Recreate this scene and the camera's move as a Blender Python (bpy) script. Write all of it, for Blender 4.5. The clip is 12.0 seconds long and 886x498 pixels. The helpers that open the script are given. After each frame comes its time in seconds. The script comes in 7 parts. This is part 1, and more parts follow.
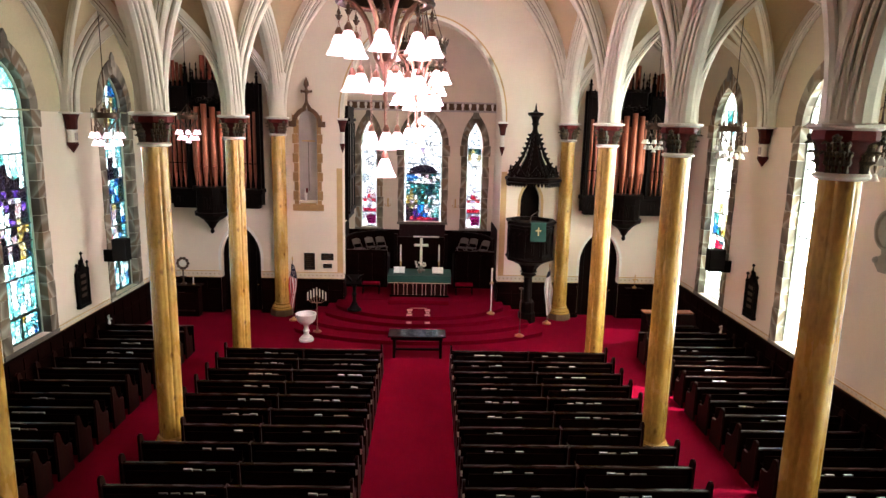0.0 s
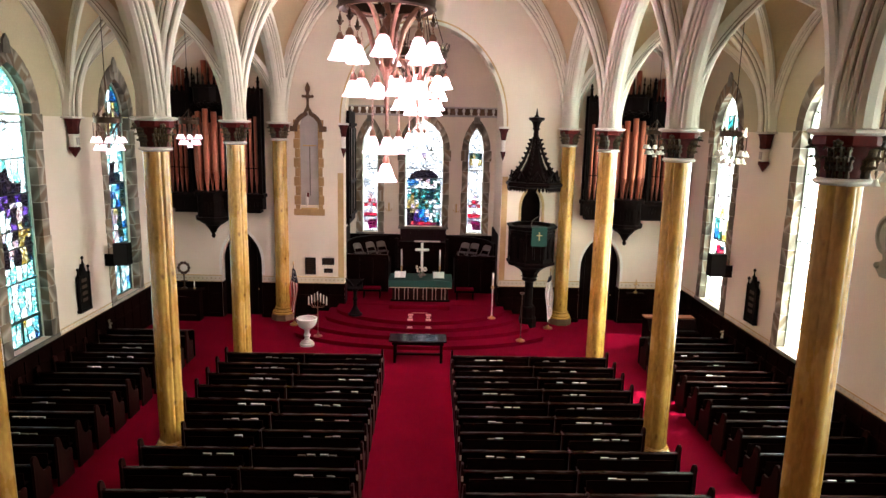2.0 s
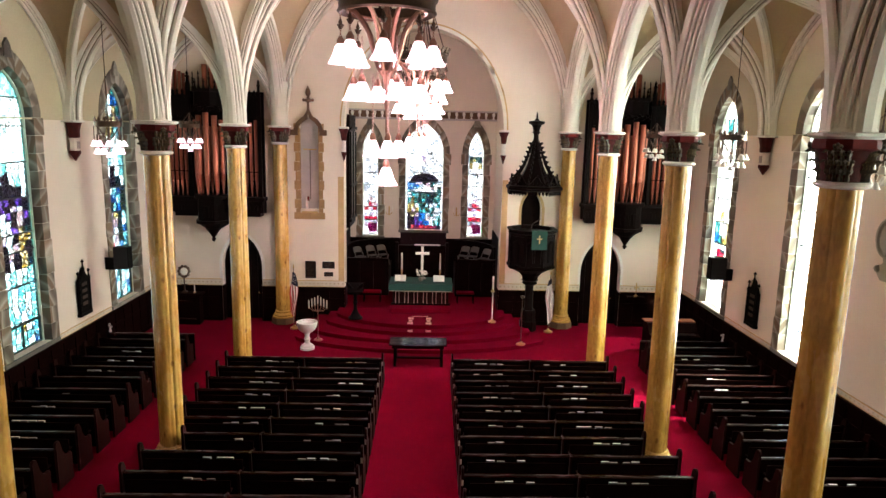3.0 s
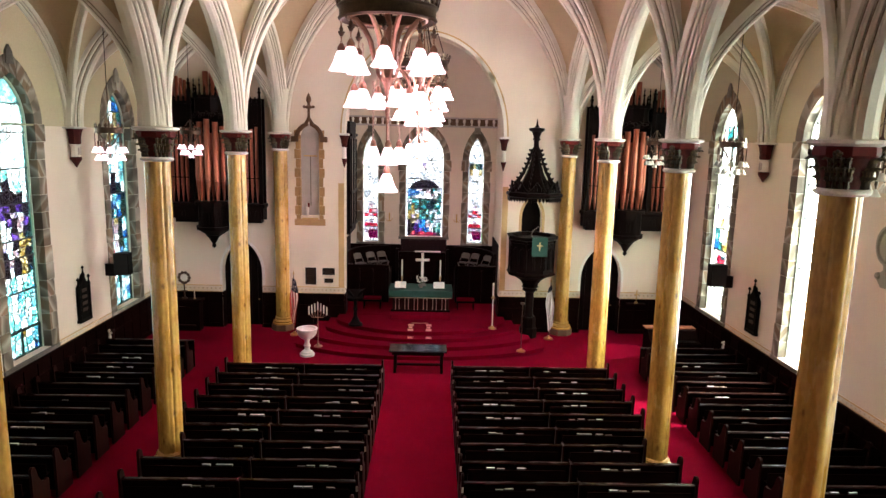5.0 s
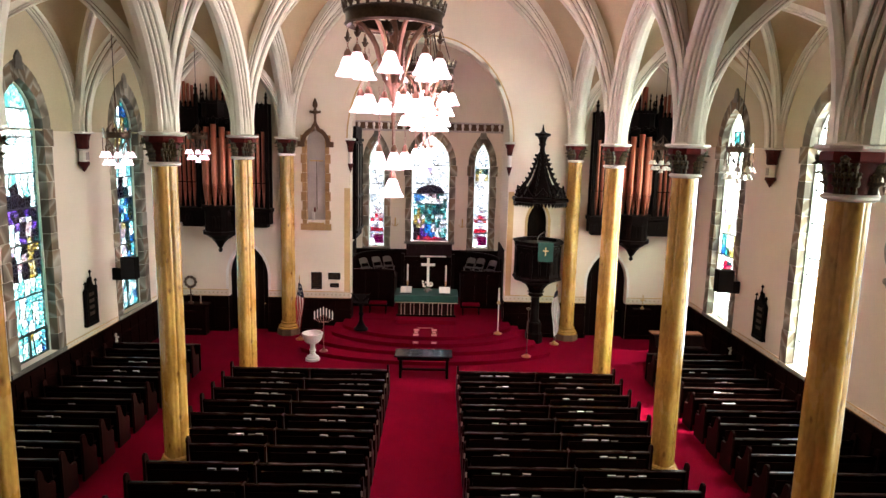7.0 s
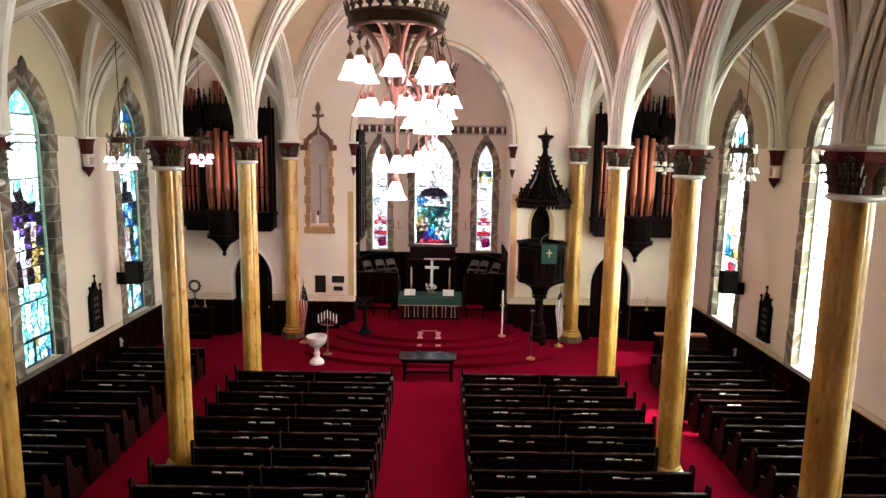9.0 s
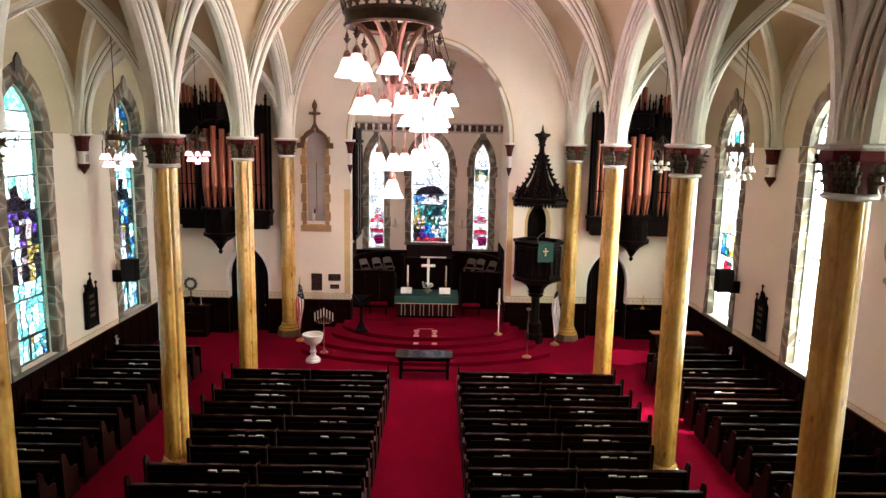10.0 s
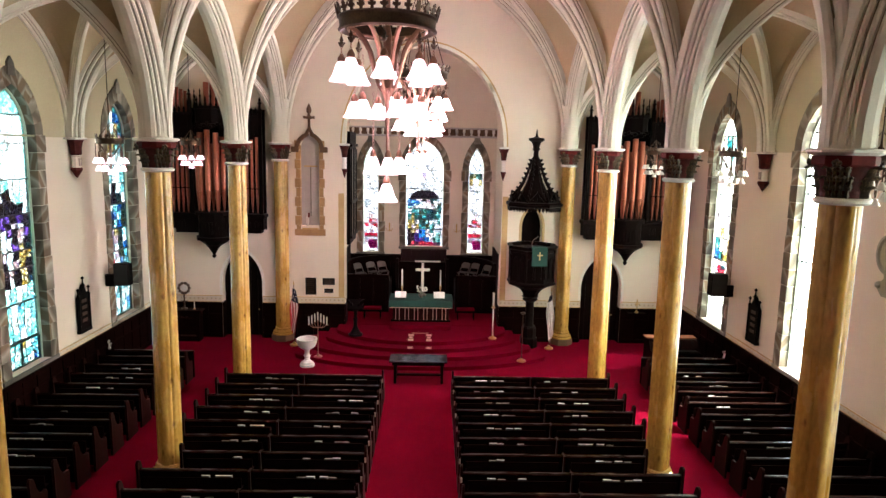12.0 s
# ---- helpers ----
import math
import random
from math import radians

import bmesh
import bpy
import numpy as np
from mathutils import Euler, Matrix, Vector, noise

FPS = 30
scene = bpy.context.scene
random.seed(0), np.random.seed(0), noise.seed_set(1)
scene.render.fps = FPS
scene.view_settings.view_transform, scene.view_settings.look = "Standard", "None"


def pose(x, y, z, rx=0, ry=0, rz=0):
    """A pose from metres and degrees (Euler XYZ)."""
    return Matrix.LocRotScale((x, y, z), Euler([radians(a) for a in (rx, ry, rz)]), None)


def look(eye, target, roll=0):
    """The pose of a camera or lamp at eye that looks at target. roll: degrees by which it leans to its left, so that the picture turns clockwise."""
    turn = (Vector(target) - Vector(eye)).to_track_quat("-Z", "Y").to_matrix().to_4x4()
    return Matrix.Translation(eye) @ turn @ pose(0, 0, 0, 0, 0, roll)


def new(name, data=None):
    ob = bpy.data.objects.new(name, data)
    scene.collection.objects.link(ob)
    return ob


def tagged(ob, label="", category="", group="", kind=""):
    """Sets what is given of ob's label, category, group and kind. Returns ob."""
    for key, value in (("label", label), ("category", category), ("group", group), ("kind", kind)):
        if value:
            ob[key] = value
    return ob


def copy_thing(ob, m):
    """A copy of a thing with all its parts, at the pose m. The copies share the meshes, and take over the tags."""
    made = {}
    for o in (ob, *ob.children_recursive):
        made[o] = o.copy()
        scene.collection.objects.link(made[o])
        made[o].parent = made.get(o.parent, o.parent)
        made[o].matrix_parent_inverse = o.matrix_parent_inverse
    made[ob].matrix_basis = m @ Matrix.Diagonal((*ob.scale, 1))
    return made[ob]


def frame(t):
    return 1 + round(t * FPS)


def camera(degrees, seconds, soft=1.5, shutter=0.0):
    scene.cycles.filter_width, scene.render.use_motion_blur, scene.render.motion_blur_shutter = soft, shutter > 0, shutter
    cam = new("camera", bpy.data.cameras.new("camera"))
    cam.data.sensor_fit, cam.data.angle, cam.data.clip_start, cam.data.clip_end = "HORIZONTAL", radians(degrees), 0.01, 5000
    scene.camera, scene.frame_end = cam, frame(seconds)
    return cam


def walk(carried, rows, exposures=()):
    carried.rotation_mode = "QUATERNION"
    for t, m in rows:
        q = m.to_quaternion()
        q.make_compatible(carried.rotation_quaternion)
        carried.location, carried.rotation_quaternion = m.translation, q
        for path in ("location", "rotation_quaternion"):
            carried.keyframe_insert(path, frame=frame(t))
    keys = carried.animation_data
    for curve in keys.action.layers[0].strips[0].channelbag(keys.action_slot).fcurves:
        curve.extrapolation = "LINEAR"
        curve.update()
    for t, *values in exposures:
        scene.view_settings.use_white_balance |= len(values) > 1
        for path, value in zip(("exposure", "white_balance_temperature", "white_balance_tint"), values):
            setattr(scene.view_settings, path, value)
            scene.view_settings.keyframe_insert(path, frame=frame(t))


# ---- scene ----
EXPO = 2.92
LENS = 68.5
cam = camera(LENS, 12.0, soft=1.45)
EYE = (0.249, 0.0, 7.573)
# seconds, pitch, roll, yaw of the hand-held camera standing on the gallery
PATH = [
    (0, -10.944, -1.215, -1.060),
    (0.5, -10.794, -1.039, -1.455),
    (1, -10.723, -1.083, -1.250),
    (1.5, -10.687, -1.226, -1.073),
    (2, -10.534, -1.250, -0.972),
    (2.5, -10.322, -1.250, -0.926),
    (3, -10.221, -1.231, -0.955),
    (5, -9.643, -1.299, -0.924),
    (5.5, -9.754, -1.259, -0.471),
    (6, -9.646, -1.351, -0.534),
    (6.5, -9.503, -1.348, -0.523),
    (7, -9.223, -1.327, -0.415),
    (9, -8.996, -0.952, -0.161),
    (9.5, -9.066, -0.991, -0.241),
    (10, -9.150, -1.113, -0.443),
    (10.5, -9.044, -1.148, -0.490),
    (11, -9.007, -1.127, -0.603),
    (11.5, -9.003, -1.188, -0.758),
    (12, -8.778, -1.181, -0.936),
]
walk(cam, [(t, pose(*EYE, 90 + p, r, y)) for t, p, r, y in PATH], exposures=[(0.0, EXPO), (12.0, EXPO)])

# ---- world, sun, daylight outside ----
SUN_EL, SUN_AZ = 62.5, 96.0
world = bpy.data.worlds.new("sky")
scene.world = world
world.use_nodes = True
wn = world.node_tree.nodes
sky = wn.new("ShaderNodeTexSky")
sky.sky_type = "NISHITA"
sky.sun_disc = False
sky.sun_elevation = radians(SUN_EL)
sky.sun_rotation = radians(SUN_AZ)
wn["Background"].inputs[1].default_value = 0.06
world.node_tree.links.new(sky.outputs[0], wn["Background"].inputs[0])
sun = new("sun", bpy.data.lights.new("sun", "SUN"))
sun.data.energy = 5.0
sun.data.angle = radians(0.6)
sun.data.color = (1.0, 0.93, 0.82)
sd = Vector((math.cos(radians(SUN_EL)) * math.sin(radians(SUN_AZ)), math.cos(radians(SUN_EL)) * math.cos(radians(SUN_AZ)), math.sin(radians(SUN_EL))))
sun.matrix_basis = look(sd * 60, (0, 0, 0))

# ---- plan ----
WALL_X = 10.36          # inner face of the aisle walls
BACK_Y = 25.2           # face of the chancel-arch wall
CHAN_Y = 29.3           # inner face of the chancel's end wall
COL_X = 5.51
COL_Y = [25.05, 19.46, 13.86, 8.27, 2.67]
BAY_Y = [25.2, 19.46, 13.86, 8.27, 2.67, -2.9]
ZC = 7.67               # top of the capitals
LAMPS = (4.0, 13.5, 22.0)     # glow of the bulbs, chandelier by chandelier
BELLS = (0.55, 2.6, 9.6)       # glow of the opal bells round them
DAY_LEFT, DAY_RIGHT, DAY_END = 1.05, 6.8, 1.0   # glow of the sky outside the windows
SKY_LEFT, SKY_RIGHT = 9.0, 120.0            # watts of sky light let in by each aisle window

# ---- materials ----
def nodes_of(name):
    m = bpy.data.materials.new(name)
    m.use_nodes = True
    nt = m.node_tree
    return m, nt, nt.nodes["Principled BSDF"], nt.nodes, nt.links


def ramp(nodes, stops, mode="LINEAR"):
    r = nodes.new("ShaderNodeValToRGB")
    r.color_ramp.interpolation = mode
    e = r.color_ramp.elements
    while len(e) < len(stops):
        e.new(0.5)
    for el, (p, c) in zip(e, stops):
        el.position = p
        el.color = (*c, 1)
    return r


def shade(c, k):
    return tuple(max(0.0, min(1.0, v * k)) for v in c)


def mat(name, col, rough=0.6, metal=0.0, var=0.25, big=1.2, fine=30.0, bump=0.15, stretch=(1, 1, 1), col2=None, rand=0.0, coat=0.0, spec=0.5):
    """Paint, plaster, wood, stone or metal: two scales of colour change, uneven gloss and fine relief."""
    m, nt, b, n, l = nodes_of(name)
    tc = n.new("ShaderNodeTexCoord")
    mp = n.new("ShaderNodeMapping")
    mp.inputs["Scale"].default_value = stretch
    l.new(tc.outputs["Object"], mp.inputs[0])
    n1 = n.new("ShaderNodeTexNoise")
    n1.inputs["Scale"].default_value = big
    n1.inputs["Detail"].default_value = 5
    n2 = n.new("ShaderNodeTexNoise")
    n2.inputs["Scale"].default_value = fine
    n2.inputs["Detail"].default_value = 3
    l.new(mp.outputs[0], n1.inputs["Vector"])
    l.new(mp.outputs[0], n2.inputs["Vector"])
    mx = n.new("ShaderNodeMix")
    mx.inputs[0].default_value = 0.4
    l.new(n1.outputs[0], mx.inputs[2])
    l.new(n2.outputs[0], mx.inputs[3])
    c2 = col2 or shade(col, 1 + var)
    r = ramp(n, [(0.32, shade(col, 1 - var)), (0.52, col), (0.7, c2)])
    l.new(mx.outputs[0], r.inputs[0])
    out = r.outputs[0]
    if rand:
        oi = n.new("ShaderNodeObjectInfo")
        hs = n.new("ShaderNodeHueSaturation")
        mr = n.new("ShaderNodeMapRange")
        mr.inputs[3].default_value = 1 - rand
        mr.inputs[4].default_value = 1 + rand
        l.new(oi.outputs["Random"], mr.inputs[0])
        l.new(mr.outputs[0], hs.inputs["Value"])
        l.new(out, hs.inputs["Color"])
        out = hs.outputs[0]
    l.new(out, b.inputs["Base Color"])
    b.inputs["Metallic"].default_value = metal
    b.inputs["Specular IOR Level"].default_value = spec
    b.inputs["Coat Weight"].default_value = coat
    b.inputs["Coat Roughness"].default_value = 0.12
    rr = n.new("ShaderNodeMapRange")
    rr.inputs[3].default_value = max(0.03, rough - 0.1)
    rr.inputs[4].default_value = min(1.0, rough + 0.12)
    l.new(n1.outputs[0], rr.inputs[0])
    l.new(rr.outputs[0], b.inputs["Roughness"])
    if bump:
        bp = n.new("ShaderNodeBump")
        bp.inputs["Strength"].default_value = bump
        bp.inputs["Distance"].default_value = 0.01
        l.new(n2.outputs[0], bp.inputs["Height"])
        l.new(bp.outputs[0], b.inputs["Normal"])
    return m


def glow(name, col, strength):
    m, nt, b, n, l = nodes_of(name)
    b.inputs["Base Color"].default_value = (*shade(col, 0.8), 1)
    b.inputs["Roughness"].default_value = 0.3
    b.inputs["Emission Color"].default_value = (*col, 1)
    b.inputs["Emission Strength"].default_value = strength
    return m


def stained(name, stops, cells, lead=0.05, stretch=(1, 1, 1)):
    """Leaded glass: irregular coloured pieces with dark lead lines between them; light passes through."""
    m, nt, b, n, l = nodes_of(name)
    tc = n.new("ShaderNodeTexCoord")
    mp = n.new("ShaderNodeMapping")
    mp.inputs["Scale"].default_value = stretch
    l.new(tc.outputs["Object"], mp.inputs[0])
    v = n.new("ShaderNodeTexVoronoi")
    v.inputs["Scale"].default_value = cells
    v2 = n.new("ShaderNodeTexVoronoi")
    v2.feature = "DISTANCE_TO_EDGE"
    v2.inputs["Scale"].default_value = cells
    l.new(mp.outputs[0], v.inputs["Vector"])
    l.new(mp.outputs[0], v2.inputs["Vector"])
    sx = n.new("ShaderNodeSeparateColor")
    l.new(v.outputs["Color"], sx.inputs[0])
    r = ramp(n, stops, "CONSTANT")
    l.new(sx.outputs[0], r.inputs[0])
    nz = n.new("ShaderNodeTexNoise")
    nz.inputs["Scale"].default_value = 9.0
    l.new(tc.outputs["Object"], nz.inputs["Vector"])
    dk = ramp(n, [(0.3, (0.8, 0.8, 0.8)), (0.6, (1, 1, 1))])
    l.new(nz.outputs[0], dk.inputs[0])
    mul = n.new("ShaderNodeMix")
    mul.data_type = "RGBA"
    mul.blend_type = "MULTIPLY"
    mul.inputs[0].default_value = 1.0
    l.new(r.outputs[0], mul.inputs[6])
    l.new(dk.outputs[0], mul.inputs[7])
    tr = n.new("ShaderNodeBsdfTransparent")
    l.new(mul.outputs[2], tr.inputs[0])
    gl = n.new("ShaderNodeBsdfGlossy")
    gl.inputs["Roughness"].default_value = 0.15
    gl.inputs["Color"].default_value = (0.5, 0.5, 0.5, 1)
    m1 = n.new("ShaderNodeMixShader")
    m1.inputs[0].default_value = 0.04
    l.new(tr.outputs[0], m1.inputs[1])
    l.new(gl.outputs[0], m1.inputs[2])
    b.inputs["Base Color"].default_value = (0.02, 0.02, 0.02, 1)
    b.inputs["Roughness"].default_value = 0.6
    th = n.new("ShaderNodeMath")
    th.operation = "LESS_THAN"
    th.inputs[1].default_value = lead
    l.new(v2.outputs["Distance"], th.inputs[0])
    m2 = n.new("ShaderNodeMixShader")
    l.new(th.outputs[0], m2.inputs[0])
    l.new(m1.outputs[0], m2.inputs[1])
    l.new(b.outputs[0], m2.inputs[2])
    l.new(m2.outputs[0], n["Material Output"].inputs[0])
    return m


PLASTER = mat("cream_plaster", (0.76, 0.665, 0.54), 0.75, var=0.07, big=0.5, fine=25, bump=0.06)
# darker than the wall plaster: part of the vault's shade is in this tan
WEB = mat("shaded_vault_plaster", (0.50, 0.39, 0.235), 0.8, var=0.10, big=0.6, fine=20, bump=0.06)
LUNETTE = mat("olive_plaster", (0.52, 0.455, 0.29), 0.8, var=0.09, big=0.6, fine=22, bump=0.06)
RIB = mat("rib_paint", (0.76, 0.725, 0.61), 0.55, var=0.07, big=1.0, fine=30, bump=0.05)
# groove floors take a darker tan than the rolls beside them
GROOVE = mat("dark_tan_groove", (0.25, 0.205, 0.11), 0.7, var=0.12, big=2, fine=30)
GOLD_STONE = mat("marbled_ochre", (0.56, 0.305, 0.066), 0.26, var=0.36, big=1.6, fine=14, bump=0.05, stretch=(1.4, 1.4, 0.45), col2=(0.70, 0.455, 0.11), coat=0.7)


def flecked(m, col, cells, size):
    """Small dark knots strewn over a painted marble."""
    n, l = m.node_tree.nodes, m.node_tree.links
    b = n["Principled BSDF"]
    was = b.inputs["Base Color"].links[0].from_socket
    tc = n.new("ShaderNodeTexCoord")
    mp = n.new("ShaderNodeMapping")
    mp.inputs["Scale"].default_value = (1, 1, 0.55)
    l.new(tc.outputs["Object"], mp.inputs[0])
    wob = n.new("ShaderNodeTexNoise")
    wob.inputs["Scale"].default_value = 7.0
    add = n.new("ShaderNodeMix")
    add.data_type = "VECTOR"
    add.inputs[0].default_value = 0.06
    l.new(mp.outputs[0], wob.inputs["Vector"])
    l.new(mp.outputs[0], add.inputs[4])
    l.new(wob.outputs["Color"], add.inputs[5])
    v = n.new("ShaderNodeTexVoronoi")
    v.inputs["Scale"].default_value = cells
    l.new(add.outputs[1], v.inputs["Vector"])
    r = ramp(n, [(size * 0.35, (0.85, 0.85, 0.85)), (size, (0, 0, 0))])
    l.new(v.outputs["Distance"], r.inputs[0])
    mx = n.new("ShaderNodeMix")
    mx.data_type = "RGBA"
    l.new(r.outputs[0], mx.inputs[0])
    l.new(was, mx.inputs[6])
    mx.inputs[7].default_value = (*col, 1)
    l.new(mx.outputs[2], b.inputs["Base Color"])


flecked(GOLD_STONE, (0.17, 0.065, 0.015), 3.4, 0.16)
OCHRE = mat("ochre_paint", (0.55, 0.37, 0.16), 0.6, var=0.15, big=2, fine=30)
WHITE = mat("white_paint", (0.78, 0.75, 0.68), 0.5, var=0.06, big=3, fine=40, bump=0.05)
CAPITAL = mat("oxblood_capital", (0.070, 0.010, 0.009), 0.65, var=0.5, big=8, fine=50, bump=0.4, col2=(0.10, 0.018, 0.014), spec=0.15)
CAPLEAF = mat("gilded_dark_leaf", (0.055, 0.036, 0.014), 0.45, var=0.7, big=26, fine=70, bump=0.4, col2=(0.27, 0.20, 0.085), rand=0.4)
REDBAND = mat("oxblood_paint", (0.11, 0.010, 0.009), 0.65, var=0.3, big=6, fine=50, spec=0.15)
STONE = mat("grey_limestone", (0.20, 0.185, 0.15), 0.85, var=0.35, big=2.5, fine=28, bump=0.5, rand=0.55, col2=(0.32, 0.29, 0.23))


def figured_stone(name):
    """Sawn stone whose pale and brown bands run another way in every block."""
    m = mat(name, (0.20, 0.185, 0.15), 0.85, bump=0.4)
    n, l = m.node_tree.nodes, m.node_tree.links
    tc = n.new("ShaderNodeTexCoord")
    oi = n.new("ShaderNodeObjectInfo")
    ang = n.new("ShaderNodeMath")
    ang.operation = "MULTIPLY"
    ang.inputs[1].default_value = 40.0
    l.new(oi.outputs["Random"], ang.inputs[0])
    ro = n.new("ShaderNodeVectorRotate")
    l.new(tc.outputs["Object"], ro.inputs["Vector"])
    ro.inputs["Axis"].default_value = (0.8, 0.6, 0.0)
    l.new(ang.outputs[0], ro.inputs["Angle"])
    wv = n.new("ShaderNodeTexWave")
    wv.inputs["Scale"].default_value = 0.55
    wv.inputs["Distortion"].default_value = 3.5
    wv.inputs["Detail"].default_value = 3
    wv.inputs["Detail Scale"].default_value = 0.8
    l.new(ro.outputs[0], wv.inputs["Vector"])
    l.new(ang.outputs[0], wv.inputs["Phase Offset"])
    r = ramp(n, [(0.05, (0.13, 0.105, 0.075)), (0.3, (0.20, 0.175, 0.13)), (0.55, (0.27, 0.24, 0.18)), (0.75, (0.38, 0.35, 0.28)), (0.93, (0.20, 0.14, 0.085))])
    l.new(wv.outputs["Fac"], r.inputs[0])
    hs = n.new("ShaderNodeHueSaturation")
    mr = n.new("ShaderNodeMapRange")
    mr.inputs[3].default_value, mr.inputs[4].default_value = 0.62, 1.25
    l.new(oi.outputs["Random"], mr.inputs[0])
    l.new(mr.outputs[0], hs.inputs["Value"])
    l.new(r.outputs[0], hs.inputs["Color"])
    l.new(hs.outputs[0], n["Principled BSDF"].inputs["Base Color"])
    return m


JAMB_STONE = figured_stone("figured_limestone")
MORTAR = mat("pale_mortar", (0.50, 0.47, 0.38), 0.9, var=0.1, big=3, fine=40)
FRAME = mat("pale_green_frame", (0.72, 0.75, 0.62), 0.6, var=0.12, big=2, fine=30)
CASEMENT = mat("dark_green_paint", (0.012, 0.03, 0.022), 0.5, var=0.2, big=4, fine=40)
CARTOUCHE = mat("grey_plaster_relief", (0.33, 0.32, 0.25), 0.8, var=0.15, big=5, fine=40)
CHAINMETAL = mat("pale_rose_metal", (0.55, 0.36, 0.30), 0.35, var=0.15, big=8, fine=40, metal=0.6)
HOOD_STONE = mat("brown_stone", (0.12, 0.06, 0.028), 0.8, var=0.25, big=4, fine=30, bump=0.3)
NICHE_STONE = mat("tan_stone", (0.35, 0.205, 0.085), 0.8, var=0.2, big=3, fine=30, bump=0.3, rand=0.15)
CARPET = mat("red_carpet", (0.130, 0.0005, 0.0115), 0.95, var=0.22, big=0.8, fine=120, bump=0.4, spec=0.03)
WOOD = mat("black_walnut", (0.006, 0.0014, 0.0010), 0.6, var=0.45, big=2.0, fine=22, bump=0.12, stretch=(1, 6, 6), spec=0.02)
PEWCAP = mat("worn_mahogany", (0.0135, 0.0036, 0.0026), 0.26, var=0.5, big=1.5, fine=20, bump=0.06, stretch=(1, 8, 8), spec=0.17)
MAHOGANY = mat("purple_mahogany", (0.020, 0.0075, 0.0085), 0.45, var=0.35, big=2.0, fine=20, bump=0.1, stretch=(6, 6, 1), spec=0.12)
PEWEND = mat("mahogany_end", (0.016, 0.0042, 0.0032), 0.5, var=0.5, big=2.0, fine=20, bump=0.1, stretch=(6, 6, 1), spec=0.05)
CASE = mat("ebonised_oak", (0.0055, 0.0026, 0.0021), 0.5, var=0.5, big=2, fine=24, bump=0.2, stretch=(6, 6, 1), spec=0.045)
PIPE = mat("copper_pipe", (0.36, 0.108, 0.066), 0.36, var=0.18, big=3, fine=20, bump=0.03, metal=0.55, stretch=(1, 1, 0.2))
BRASS = mat("brass", (0.55, 0.36, 0.14), 0.3, var=0.25, big=6, fine=40, metal=0.9, bump=0.08)
BRONZE = mat("dark_bronze", (0.085, 0.05, 0.032), 0.38, var=0.4, big=8, fine=50, metal=0.7, bump=0.2)
COPPERY = mat("rose_copper", (0.32, 0.165, 0.115), 0.32, var=0.3, big=8, fine=40, metal=0.8, bump=0.1)
IRON = mat("black_iron", (0.004, 0.0032, 0.003), 0.6, var=0.4, big=8, fine=50, spec=0.06)
DADO = mat("cream_dado", (0.66, 0.58, 0.45), 0.7, var=0.08, big=2, fine=40)
STENCIL = mat("tan_stencil", (0.46, 0.38, 0.26), 0.7, var=0.15, big=5, fine=40)
MARBLE = mat("white_marble", (0.64, 0.60, 0.57), 0.35, var=0.10, big=4, fine=20, bump=0.03)
GREEN = mat("green_damask", (0.008, 0.052, 0.038), 0.85, var=0.25, big=4, fine=90, bump=0.2)
WAX = mat("ivory_wax", (0.80, 0.75, 0.64), 0.5, var=0.05, big=5, fine=30, bump=0.03)
PAPER = mat("white_paper", (0.86, 0.84, 0.78), 0.8, var=0.08, big=8, fine=60, bump=0.05, rand=0.12)
BOOKCOVER = mat("hymnal_cover", (0.012, 0.007, 0.006), 0.6, var=0.3, big=8, fine=60, rand=0.6)
PLAQUE = mat("bronze_plaque", (0.018, 0.010, 0.008), 0.4, var=0.5, big=10, fine=60, metal=0.5, bump=0.3)
METALGREY = mat("chair_steel", (0.18, 0.15, 0.13), 0.4, var=0.15, big=8, fine=50, metal=0.3)
CHAIRDARK = mat("chair_vinyl", (0.05, 0.035, 0.03), 0.6, var=0.3, big=8, fine=50)
SPEAKER = mat("black_cloth", (0.008, 0.008, 0.009), 0.9, var=0.3, big=10, fine=150, bump=0.3)
NAVY = mat("navy_cloth", (0.007, 0.009, 0.032), 0.9, var=0.2, big=8, fine=80)
FLAGRED = mat("flag_red", (0.38, 0.02, 0.03), 0.85, var=0.15, big=8, fine=80)
CLOTHWHITE = mat("white_cloth", (0.75, 0.70, 0.68), 0.85, var=0.08, big=6, fine=80)
GREYPANEL = mat("grey_alcove", (0.46, 0.42, 0.39), 0.7, var=0.15, big=2, fine=30)
PLATE = mat("worn_ivory_plate", (0.42, 0.34, 0.27), 0.5, var=0.2, big=10, fine=60)
PETAL = mat("pale_petals", (0.75, 0.68, 0.60), 0.7, var=0.15, big=20, fine=60)
LEAF = mat("leaf_green", (0.04, 0.09, 0.03), 0.6, var=0.3, big=20, fine=60)
LEAD = mat("lead_came", (0.03, 0.03, 0.032), 0.6, var=0.2, big=10, fine=60)
PALE_GOLD = mat("pale_gold", (0.68, 0.50, 0.34), 0.45, var=0.3, big=15, fine=90, metal=0.5)
SHADES = [glow("lit_opal_glass", (1.0, 0.72, 0.84), v) for v in BELLS]
BULBS = [glow("bulb", (1.0, 0.72, 0.84), v) for v in LAMPS]
SHADE_OFF = mat("opal_glass", (0.70, 0.68, 0.62), 0.25, var=0.06, big=6, fine=40, bump=0.02)
